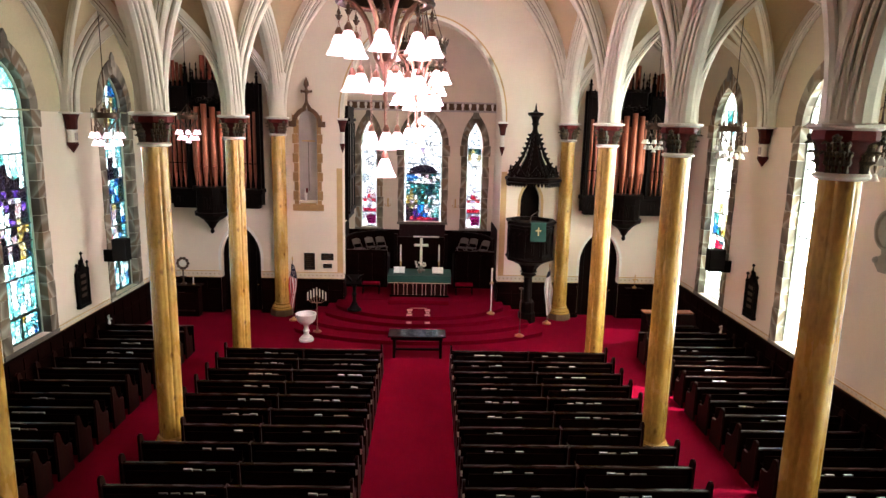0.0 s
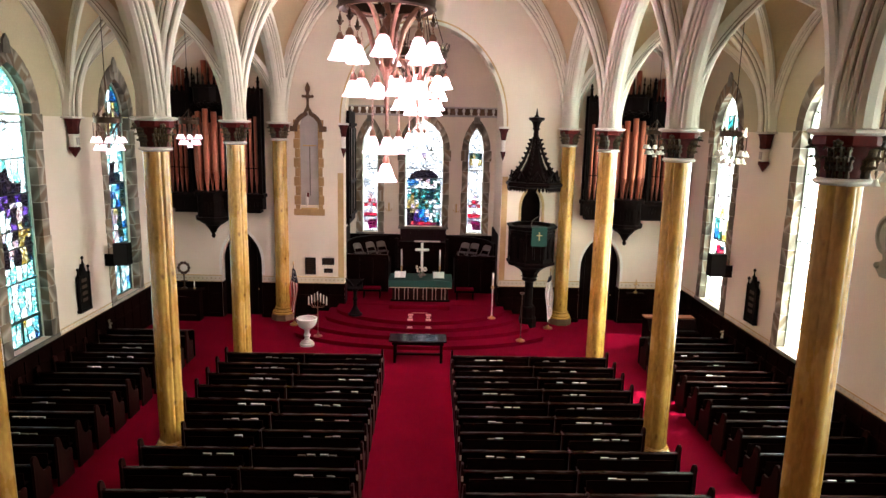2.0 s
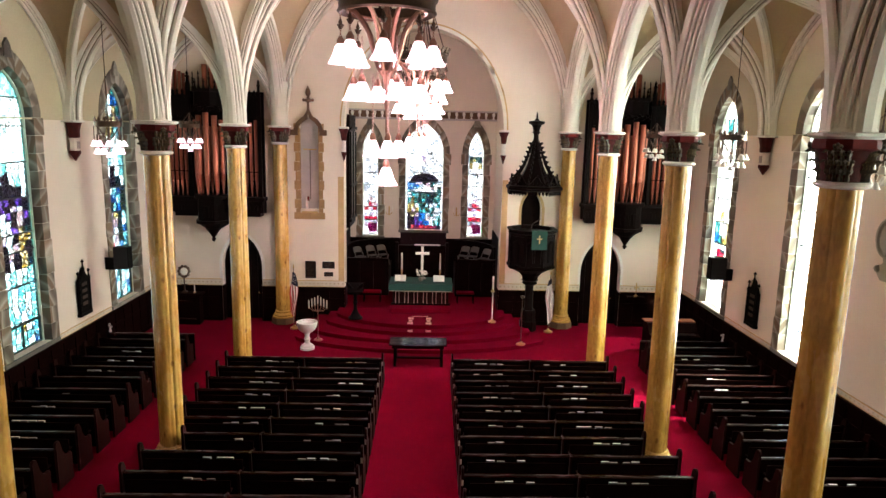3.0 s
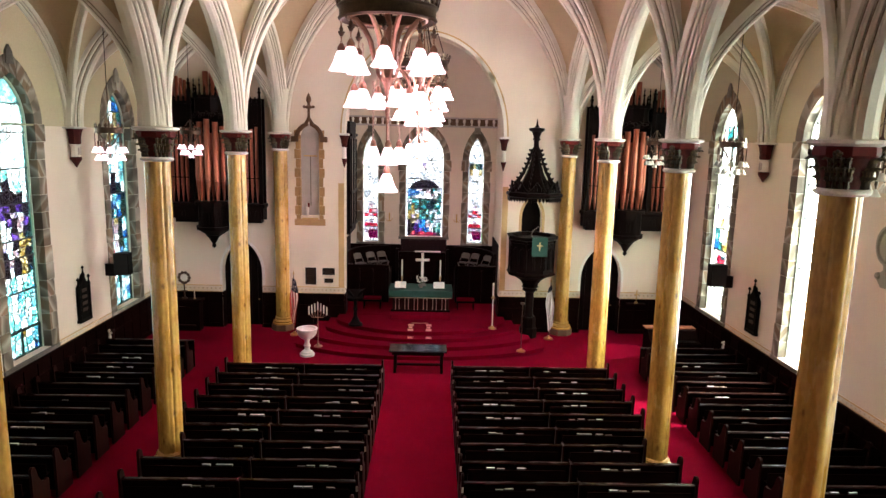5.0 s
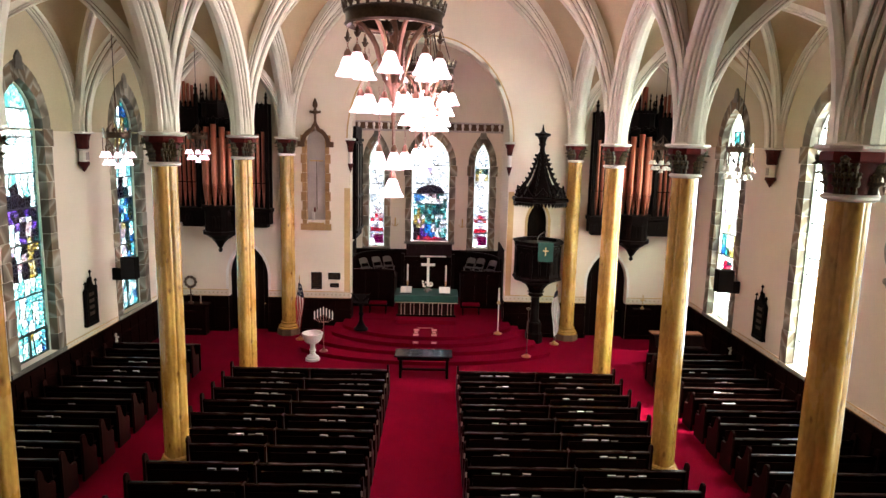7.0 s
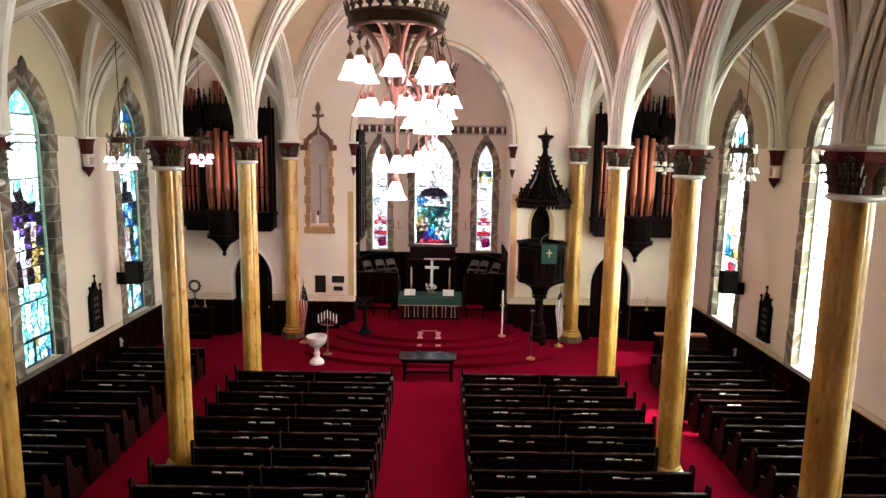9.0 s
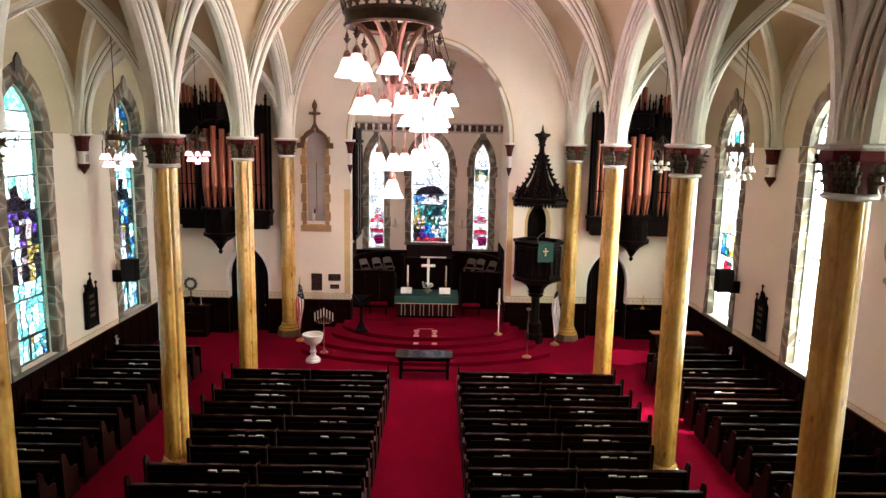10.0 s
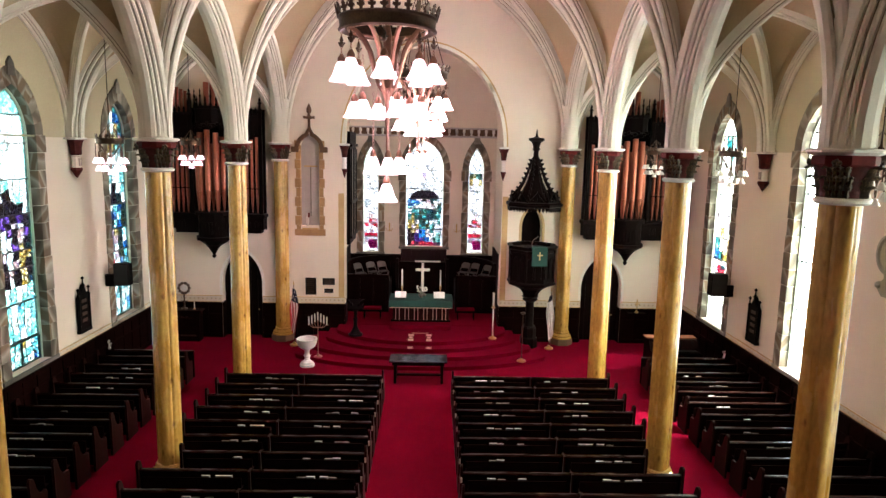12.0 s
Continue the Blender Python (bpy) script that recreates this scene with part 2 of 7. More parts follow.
DAYLIGHT = {"backdrop_left": glow("daylight_left", (0.90, 0.98, 1.0), DAY_LEFT), "backdrop_right": glow("daylight_right", (0.90, 1.0, 0.94), DAY_RIGHT), "backdrop_end": glow("daylight_end", (0.95, 0.95, 1.0), DAY_END)}


def leaded(name, shown, cells, lead):
    """Leaded glass whose pieces take in turn the colours that show against the bright sky."""
    return stained(name, [(k / len(shown), tuple(min(0.99, math.sqrt(v / 6.4)) for v in c)) for k, c in enumerate(shown)], cells, lead)


CLEAR = (6.4, 6.4, 6.4)
GLASS = {
    "w": leaded("glass_clear", [(2.4, 2.5, 2.5), (1.6, 2.2, 2.3), (0.85, 1.3, 1.4), (1.2, 1.8, 1.9), (2.0, 2.1, 2.0), (0.6, 0.95, 1.05), (1.0, 1.0, 0.85)], 11, 0.035),
    "o": leaded("glass_white", [CLEAR, (4.6, 5.0, 5.2), CLEAR, (2.2, 2.5, 2.7), (5.6, 5.2, 5.4)], 9, 0.028),
    "y": leaded("glass_opaline", [(1.6, 1.7, 1.75), (2.1, 2.1, 2.1), (0.72, 0.80, 0.90), (1.4, 1.4, 1.5), (1.9, 1.9, 1.9), (0.50, 0.58, 0.68)], 9, 0.03),
    "v": leaded("glass_milky", [(1.6, 1.7, 1.6), (2.0, 2.0, 1.9), (1.3, 1.4, 1.4), (0.8, 0.9, 0.8)], 10, 0.025),
    "q": leaded("glass_grey", [(0.50, 0.60, 0.70), (1.0, 1.0, 1.1), (0.22, 0.28, 0.34), (1.6, 1.6, 1.7)], 14, 0.045),
    "c": leaded("glass_cyan", [(0.16, 0.80, 1.0), (0.5, 1.25, 1.4), (0.06, 0.45, 0.75), (1.5, 2.2, 2.3), (0.22, 0.75, 0.75)], 13, 0.045),
    "e": leaded("glass_seagreen", [(0.22, 0.95, 0.85), (1.0, 2.0, 1.9), (0.08, 0.62, 0.58), (0.5, 1.25, 1.2)], 13, 0.04),
    "t": leaded("glass_teal", [(0.02, 0.20, 0.22), (0.05, 0.38, 0.42), (0.30, 0.70, 0.70), (0.03, 0.12, 0.10)], 7, 0.06),
    "d": leaded("glass_dark_green", [(0.004, 0.02, 0.025), (0.01, 0.06, 0.065), (0.04, 0.05, 0.02), (0.01, 0.03, 0.06)], 7, 0.05),
    "k": leaded("glass_black", [(0.006, 0.004, 0.008), (0.02, 0.012, 0.02), (0.008, 0.006, 0.02)], 9, 0.05),
    "b": leaded("glass_blue", [(0.01, 0.12, 0.50), (0.02, 0.25, 0.75), (0.005, 0.05, 0.25), (0.15, 0.40, 0.80)], 7, 0.05),
    "u": leaded("glass_purple", [(0.12, 0.04, 0.45), (0.06, 0.02, 0.25), (0.25, 0.12, 0.60), (0.02, 0.01, 0.06)], 11, 0.05),
    "p": leaded("glass_lilac", [(0.80, 0.55, 0.60), (0.55, 0.45, 0.80), (1.4, 1.2, 1.25), (0.5, 0.3, 0.32)], 13, 0.045),
    "r": leaded("glass_red", [(0.70, 0.01, 0.04), (0.45, 0.005, 0.03), (0.90, 0.12, 0.14), (0.30, 0.0, 0.05)], 13, 0.04),
    "m": leaded("glass_magenta", [(0.20, 0.0, 0.06), (0.35, 0.01, 0.10), (0.12, 0.0, 0.05)], 12, 0.05),
    "g": leaded("glass_gold", [(0.45, 0.30, 0.05), (0.60, 0.50, 0.20), (0.20, 0.10, 0.02), (0.9, 0.8, 0.5)], 13, 0.05),
}

# ---- building blocks ----
def new_bm():
    return bmesh.new()


def mesh_of(name, bm, material, smooth=None):
    bmesh.ops.remove_doubles(bm, verts=bm.verts, dist=1e-5)
    bmesh.ops.recalc_face_normals(bm, faces=bm.faces)
    me = bpy.data.meshes.new(name)
    bm.to_mesh(me)
    bm.free()
    me.materials.append(material)
    if smooth is not None:
        me.polygons.foreach_set("use_smooth", [True] * len(me.polygons))
        me.set_sharp_from_angle(angle=radians(smooth))
    return me


def thing(name, x, y, z, label="", category="", group="", kind=""):
    e = new(name)
    e.empty_display_size = 0.1
    e.matrix_basis = Matrix.Translation((x, y, z))
    return tagged(e, label, category, group, kind)


def part(name, bm, material, parent, label="", smooth=35):
    """One mesh object, its points in world places, under a thing or a part."""
    ob = new(name, mesh_of(name, bm, material, smooth))
    ob.parent = parent
    if parent.type == "EMPTY":
        ob.matrix_parent_inverse = parent.matrix_basis.inverted()
    return tagged(ob, label)


def piece(name, me, parent, m):
    """An object on a shared mesh, at the pose m in the world, under a thing."""
    ob = new(name, me)
    ob.parent = parent
    if parent.type == "EMPTY":
        ob.matrix_parent_inverse = parent.matrix_basis.inverted()
    ob.matrix_basis = m
    return ob


def solid(name, bm, material, label="", category="", group="", kind="", smooth=35):
    """A thing or piece of the setting that is a single mesh."""
    return tagged(new(name, mesh_of(name, bm, material, smooth)), label, category, group, kind)


def box(bm, x0, x1, y0, y1, z0, z1, bevel=0.0):
    v = [bm.verts.new((x, y, z)) for z in (z0, z1) for y in (y0, y1) for x in (x0, x1)]
    fs = [bm.faces.new([v[i] for i in q]) for q in ((0, 2, 3, 1), (4, 5, 7, 6), (0, 1, 5, 4), (2, 6, 7, 3), (0, 4, 6, 2), (1, 3, 7, 5))]
    if bevel:
        es = list({e for f in fs for e in f.edges})
        bmesh.ops.bevel(bm, geom=es, offset=bevel, segments=1, affect="EDGES")


def lathe(bm, prof, seg=16, c=(0, 0), arc=None, turn=0.0):
    """prof: (radius, z) from below upwards, about the upright axis through c."""
    rings = []
    n = seg
    for r, z in prof:
        rings.append([bm.verts.new((c[0] + r * math.cos(turn + 2 * math.pi * i / n), c[1] + r * math.sin(turn + 2 * math.pi * i / n), z)) for i in range(n)])
    for a, b in zip(rings, rings[1:]):
        for i in range(n):
            bm.faces.new((a[i], a[(i + 1) % n], b[(i + 1) % n], b[i]))
    bm.faces.new(rings[0][::-1])
    bm.faces.new(rings[-1])


def hoop(bm, prof, seg, c):
    """A closed outline of (radius, z) swept once round the upright axis: an open ring."""
    rings = [[bm.verts.new((c[0] + r * math.cos(2 * math.pi * i / seg), c[1] + r * math.sin(2 * math.pi * i / seg), z)) for r, z in prof] for i in range(seg)]
    for a, b in zip(rings, rings[1:] + rings[:1]):
        for k in range(len(prof)):
            q = (k + 1) % len(prof)
            bm.faces.new((a[k], a[q], b[q], b[k]))


def prism(bm, pts, to3, d0, d1):
    """A flat outline pts, pushed from depth d0 to d1; to3(u, v, d) gives the place."""
    a = [bm.verts.new(to3(u, v, d0)) for u, v in pts]
    b = [bm.verts.new(to3(u, v, d1)) for u, v in pts]
    n = len(pts)
    bm.faces.new(a)
    bm.faces.new(b[::-1])
    for i in range(n):
        bm.faces.new((a[i], b[i], b[(i + 1) % n], a[(i + 1) % n]))


def tube(bm, pts, r, seg=8, close=False):
    pts = [Vector(p) for p in pts]
    n = len(pts)
    rings = []
    up = Vector((0, 0, 1))
    prev = None
    for i, p in enumerate(pts):
        t = (pts[(i + 1) % n] - pts[i - 1]) if close else (pts[min(i + 1, n - 1)] - pts[max(i - 1, 0)])
        t.normalize()
        if prev is None:
            a = t.cross(up if abs(t.z) < 0.9 else Vector((1, 0, 0))).normalized()
        else:
            a = (prev - t * prev.dot(t)).normalized()
        prev = a
        b = t.cross(a)
        rr = r[i] if isinstance(r, (list, tuple)) else r
        rings.append([bm.verts.new(p + a * rr * math.cos(2 * math.pi * k / seg) + b * rr * math.sin(2 * math.pi * k / seg)) for k in range(seg)])
    pairs = list(zip(rings, rings[1:])) + ([(rings[-1], rings[0])] if close else [])
    for x, y in pairs:
        for k in range(seg):
            bm.faces.new((x[k], x[(k + 1) % seg], y[(k + 1) % seg], y[k]))
    if not close:
        bm.faces.new(rings[0][::-1])
        bm.faces.new(rings[-1])


def ball(bm, x, y, z, r, seg=8, flat=1.0):
    n = max(4, seg // 2)
    lathe(bm, [(max(0.002, r * math.sin(math.pi * i / n)), z - r * flat * math.cos(math.pi * i / n)) for i in range(n + 1)], seg, (x, y))


def arch_h(half, c):
    return math.sqrt((half + c) ** 2 - c * c)


def arch_z(u, half, c):
    """Height of a pointed arch over its springing, u from its middle."""
    return math.sqrt(max(0.0, (half + c) ** 2 - (abs(u) + c) ** 2))


def arch_line(uc, half, zs, c, n=10, rise=None):
    """Points of an arch from one springing over the top to the other; rise given: a half ellipse."""
    out = []
    for i in range(-n, n + 1):
        f = i / n
        s = math.sin(f * math.pi / 2)
        if rise is not None:
            out.append((uc + half * s, zs + rise * math.cos(f * math.pi / 2)))
        else:
            u = s * half
            out.append((uc + u, zs + arch_z(u, half, c)))
    return out


def pierced_wall(bm, to3, u0, u1, z0, z1, d0, d1, holes):
    """A thick wall from u0 to u1 with arched openings. holes: (middle, half, sill, springing, c, rise)."""
    def block(pts):
        prism(bm, pts, to3, d0, d1)
    u = u0
    for uc, half, sill, zs, c, rise in sorted(holes):
        block([(u, z0), (uc - half, z0), (uc - half, z1), (u, z1)])
        if sill > z0:
            block([(uc - half, z0), (uc + half, z0), (uc + half, sill), (uc - half, sill)])
        line = arch_line(uc, half, zs, c, 10, rise)
        for (a, za), (b, zb) in zip(line, line[1:]):
            block([(a, za), (b, zb), (b, z1), (a, z1)])
        u = uc + half
    block([(u, z0), (u1, z0), (u1, z1), (u, z1)])


def band(bm, line, to3, inner, outer, d0, d1):
    """A ribbon of stone along a line of points, from inner to outer offset across it."""
    n = len(line)
    A, B = [], []
    for i, (u, v) in enumerate(line):
        a, b = line[max(i - 1, 0)], line[min(i + 1, n - 1)]
        t = Vector((b[0] - a[0], b[1] - a[1])).normalized()
        nx, ny = -t.y, t.x
        A.append((u + nx * inner, v + ny * inner))
        B.append((u + nx * outer, v + ny * outer))
    for i in range(n - 1):
        prism(bm, [A[i], A[i + 1], B[i + 1], B[i]], to3, d0, d1)


def wall_to3(side):
    """Into an aisle wall: u along the nave, d into the wall."""
    return lambda u, v, d: (side * (WALL_X + d), u, v)


def back_to3(u, v, d):
    return (u, BACK_Y + d, v)


def chan_to3(u, v, d):
    return (u, CHAN_Y + d, v)

# ---- setting: floor, walls, roof ----
def slab(name, x0, x1, y0, y1, z0, z1, material, label, category):
    bm = new_bm()
    box(bm, x0, x1, y0, y1, z0, z1)
    return solid(name, bm, material, label, category, kind="structure")


slab("floor", -10.9, 10.9, -3.5, 30.0, -0.2, 0.0, CARPET, "deep red carpet laid wall to wall", "floor")
# this roof slab is never in view; it is added to keep sky light out
slab("roof", -10.9, 10.9, -3.6, 30.1, 15.2, 15.5, WEB, "unseen plain slab above the vaults, shutting out sky light", "roof")
slab("wall_rear", -10.9, 10.9, -3.5, -2.9, 0.0, 15.2, PLASTER, "plain cream rear wall behind the gallery", "wall")
slab("gallery_floor", -10.25, 10.25, -2.9, 0.25, 5.7, 5.95, WOOD, "dark wooden gallery floor", "floor")

# right side: the last two lie out of view, added for their light
WINDOWS_AT = {-1: [22.48, 16.91], 1: [22.50, 16.95, 11.35, 5.75]}
SILL, SPRING = 1.56, 7.71
WIN_OUT, WIN_OUT_C = 1.18, 0.645
for side, nm in ((-1, "wall_left"), (1, "wall_right")):
    bm = new_bm()
    pierced_wall(bm, wall_to3(side), -2.9, BACK_Y, 0, 15.2, 0, 0.33, [(y, WIN_OUT, SILL, SPRING, WIN_OUT_C, None) for y in WINDOWS_AT[side]])
    solid(nm, bm, PLASTER, "cream painted plaster aisle wall with pointed windows", "wall", kind="structure", smooth=None)

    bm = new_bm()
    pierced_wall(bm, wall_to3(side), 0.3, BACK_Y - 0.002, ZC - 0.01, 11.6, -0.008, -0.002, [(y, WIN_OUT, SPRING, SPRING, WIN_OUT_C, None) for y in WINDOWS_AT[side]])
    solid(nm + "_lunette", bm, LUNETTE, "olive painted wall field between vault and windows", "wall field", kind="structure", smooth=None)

ARCH_X, ARCH_HALF, ARCH_SPRING, ARCH_RISE = -0.05, 3.05, 7.68, 3.7
DOORS = [(-7.12, 0.78), (7.05, 0.80)]
bm = new_bm()
pierced_wall(bm, back_to3, -10.85, 10.85, 0, 15.2, 0, 0.6,
             [(ARCH_X, ARCH_HALF, 0, ARCH_SPRING, 0, ARCH_RISE), (DOORS[0][0], DOORS[0][1], 0, 2.23, 0.71, None), (DOORS[1][0], DOORS[1][1], 0, 2.23, 0.71, None),
              (4.2, 0.40, 3.19, 4.61, 0.6, None), (-4.43, 0.37, 4.5, 7.48, 0.22, None)])
solid("wall_back", bm, PLASTER, "cream plaster wall pierced by a tall chancel arch", "wall", kind="structure", smooth=None)

# chancel: side walls, end wall, ceiling
CH_W, CH_E = -3.42, 3.12
for nm, a, b in (("wall_chancel_left", CH_W - 0.4, CH_W), ("wall_chancel_right", CH_E, CH_E + 0.4)):
    slab(nm, a, b, BACK_Y + 0.6, CHAN_Y, 0, 12.2, PLASTER, "cream plaster chancel side wall", "wall")
CH_WIN = [(-2.47, 0.36, 2.863, 6.613, 1.25), (-0.06, 0.86, 3.143, 6.613, 0.55), (2.25, 0.36, 2.863, 6.613, 1.25)]
bm = new_bm()
pierced_wall(bm, chan_to3, CH_W - 0.4, CH_E + 0.4, 0, 12.2, 0, 0.5, [(u, h + 0.22, s, zs, c + 0.1, None) for u, h, s, zs, c in CH_WIN])
solid("wall_chancel_end", bm, PLASTER, "cream plaster chancel end wall with three lancets", "wall", kind="structure", smooth=None)
bm = new_bm()
mid, hw = (CH_W + CH_E) / 2, (CH_E - CH_W) / 2
line = arch_line(mid, hw, 8.46, 0, 14, 3.35)
for (a, za), (b, zb) in zip(line, line[1:]):
    prism(bm, [(a, za), (b, zb), (b, zb + 0.3), (a, za + 0.3)], lambda u, v, d: (u, d, v), BACK_Y + 0.6, CHAN_Y)
solid("ceiling_chancel", bm, PLASTER, "smooth cream barrel ceiling over the chancel", "ceiling", kind="structure", smooth=40)

# ---- vaults ----
NAVE_C, ARC_C, AISLE_C, WALLRIB_C = 1.25, 1.2, 1.6, 0.75
AISLE_HALF = (10.1 - COL_X) / 2 + 0.07


def vault_bay(bm, cx, cy, a, b, ct, side_lo, side_hi, n=14):
    """A four-part vault over one bay; ct: roundness of the cross arches; sides: (half, c) of the arches along the nave."""
    ht = arch_h(a, ct)
    for sgn in (-1, 1):
        g = [[Vector((cx + a * (i / n) * (j / n), cy + sgn * b * i / n, ZC + arch_z(a * (i / n) * (j / n), a, ct))) for j in range(-n, n + 1)] for i in range(n + 1)]
        sheet(bm, g)
    for sgn, c in ((-1, side_lo), (1, side_hi)):
        hs = arch_h(b, c)
        g = []
        for i in range(n + 1):
            s = i / n
            base = arch_z(a * s, a, ct)
            extra = max(0.0, hs + (ht - hs) * (1 - s * s) - base)
            g.append([Vector((cx + sgn * a * s, cy + b * s * j / n, ZC + base + extra * arch_z(b * j / n, b, c) / hs)) for j in range(-n, n + 1)])
        sheet(bm, g)


def sheet(bm, g):
    vs = [[bm.verts.new(p) for p in row] for row in g]
    for r0, r1 in zip(vs, vs[1:]):
        for k in range(len(r0) - 1):
            if (r0[k].co - r0[k + 1].co).length < 1e-6:
                bm.faces.new((r0[k], r1[k + 1], r1[k]))
            else:
                bm.faces.new((r0[k], r0[k + 1], r1[k + 1], r1[k]))


bm = new_bm()
for y1, y0 in zip(BAY_Y, BAY_Y[1:]):
    vault_bay(bm, 0, (y0 + y1) / 2, COL_X, (y1 - y0) / 2, NAVE_C, ARC_C, ARC_C)
    for s in (-1, 1):
        sides = (ARC_C, WALLRIB_C) if s > 0 else (WALLRIB_C, ARC_C)
        vault_bay(bm, s * (COL_X + AISLE_HALF), (y0 + y1) / 2, AISLE_HALF, (y1 - y0) / 2, AISLE_C, *sides)
solid("ceiling", bm, WEB, "ribbed plaster vaults over nave and aisles, shade in their tan", "ceiling", kind="structure", smooth=30)


def moulding(w, h, steps):
    """Outline across a rib: rolls with grooves between them down each flank; 1 marks a groove's floor."""
    a, b = Vector((-0.5 * w, 0.16 * h)), Vector((-0.15 * w, 0.94 * h))
    d = (b - a).normalized()
    inward = Vector((d.y, -d.x))
    length = (b - a).length
    roll = length / (steps + 0.62 * steps + 1)
    left = [(a, 0)]
    at = 0.0
    for k in range(steps + 1):
        left += [(a + d * (at + roll * 0.5) - inward * roll * 0.22, 0), (a + d * (at + roll), 0)]
        at += roll
        if k < steps:
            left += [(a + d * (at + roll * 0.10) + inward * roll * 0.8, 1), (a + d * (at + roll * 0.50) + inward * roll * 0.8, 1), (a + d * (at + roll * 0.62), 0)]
            at += roll * 0.62
    left += [(Vector((-0.09 * w, h)), 0)]
    pts = [(p.x, p.y, g) for p, g in left]
    return [(-w / 2, -0.12, 0)] + pts + [(-u, v, g) for u, v, g in reversed(pts)] + [(w / 2, -0.12, 0)]


def rib(name, pts, prof, label):
    """A moulded plaster rib along an arch that stands in one upright plane."""
    pts = [Vector(p) for p in pts]
    across = (pts[-1] - pts[0]).cross(Vector((0, 0, 1))).normalized()
    bm = new_bm()
    rings = []
    for i, p in enumerate(pts):
        t = (pts[min(i + 1, len(pts) - 1)] - pts[max(i - 1, 0)]).normalized()
        nrm = t.cross(across)
        if nrm.z > 0 or (abs(nrm.z) < 0.02 and nrm.dot(pts[len(pts) // 2] - p) < 0):
            nrm = -nrm
        rings.append([bm.verts.new(p + across * u + nrm * v) for u, v, g in prof])
    for a, b in zip(rings, rings[1:]):
        for k in range(len(prof)):
            q = (k + 1) % len(prof)
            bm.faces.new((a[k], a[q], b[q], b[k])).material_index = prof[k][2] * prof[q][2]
    bm.faces.new(rings[0])
    bm.faces.new(rings[-1][::-1])
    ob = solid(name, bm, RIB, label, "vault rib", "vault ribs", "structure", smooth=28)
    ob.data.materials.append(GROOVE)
    return ob


P_NAVE, P_DIAG, P_AISLE, P_ADIAG = moulding(0.44, 0.32, 2), moulding(0.28, 0.22, 2), moulding(0.46, 0.31, 2), moulding(0.22, 0.17, 2)
P_ARC, P_WALL = [moulding(0.62 + d, 0.36, 3) for d in (0.0, 0.016)], [moulding(0.26 + d, 0.20, 2) for d in (0.0, 0.012)]
N = 22


def sweep_u(half):
    return [half * math.sin(math.pi / 2 * i / N) for i in range(-N, N + 1)]


for k, y in enumerate(BAY_Y[:-1]):
    yy = y if k else y - 0.12
    rib("nave_arch_rib", [(u, yy, ZC + arch_z(u, COL_X, NAVE_C)) for u in sweep_u(COL_X)], P_NAVE, "off-white moulded plaster rib arching over the nave")
    for s in (-1, 1):
        rib("aisle_arch_rib", [(s * (COL_X + AISLE_HALF) + u, yy, ZC + arch_z(u, AISLE_HALF, AISLE_C)) for u in sweep_u(AISLE_HALF)], P_AISLE, "off-white moulded plaster rib arching over the aisle")
for bay, (y1, y0) in enumerate(zip(BAY_Y, BAY_Y[1:])):
    cy, b = (y0 + y1) / 2, (y1 - y0) / 2
    for s in (-1, 1):
        rib("arcade_rib", [(s * COL_X, cy + u, ZC + arch_z(u, b, ARC_C)) for u in sweep_u(b)], P_ARC[bay % 2], "broad moulded off-white rib between two columns")
        rib("wall_rib", [(s * (WALL_X - 0.05), cy + u, ZC + arch_z(u, b, WALLRIB_C)) for u in sweep_u(b)], P_WALL[bay % 2], "slim off-white rib against the aisle wall")
        # diagonals run corner to corner
        rib("nave_diagonal_rib", [(u, cy + s * u * b / COL_X, ZC + arch_z(u, COL_X, NAVE_C)) for u in sweep_u(COL_X)], P_DIAG, "slim off-white diagonal rib of the nave vault")
        for q in (-1, 1):
            rib("aisle_diagonal_rib", [(s * (COL_X + AISLE_HALF) + u, cy + q * u * b / AISLE_HALF, ZC + arch_z(u, AISLE_HALF, AISLE_C)) for u in sweep_u(AISLE_HALF)], P_ADIAG, "slim off-white diagonal rib of the aisle vault")

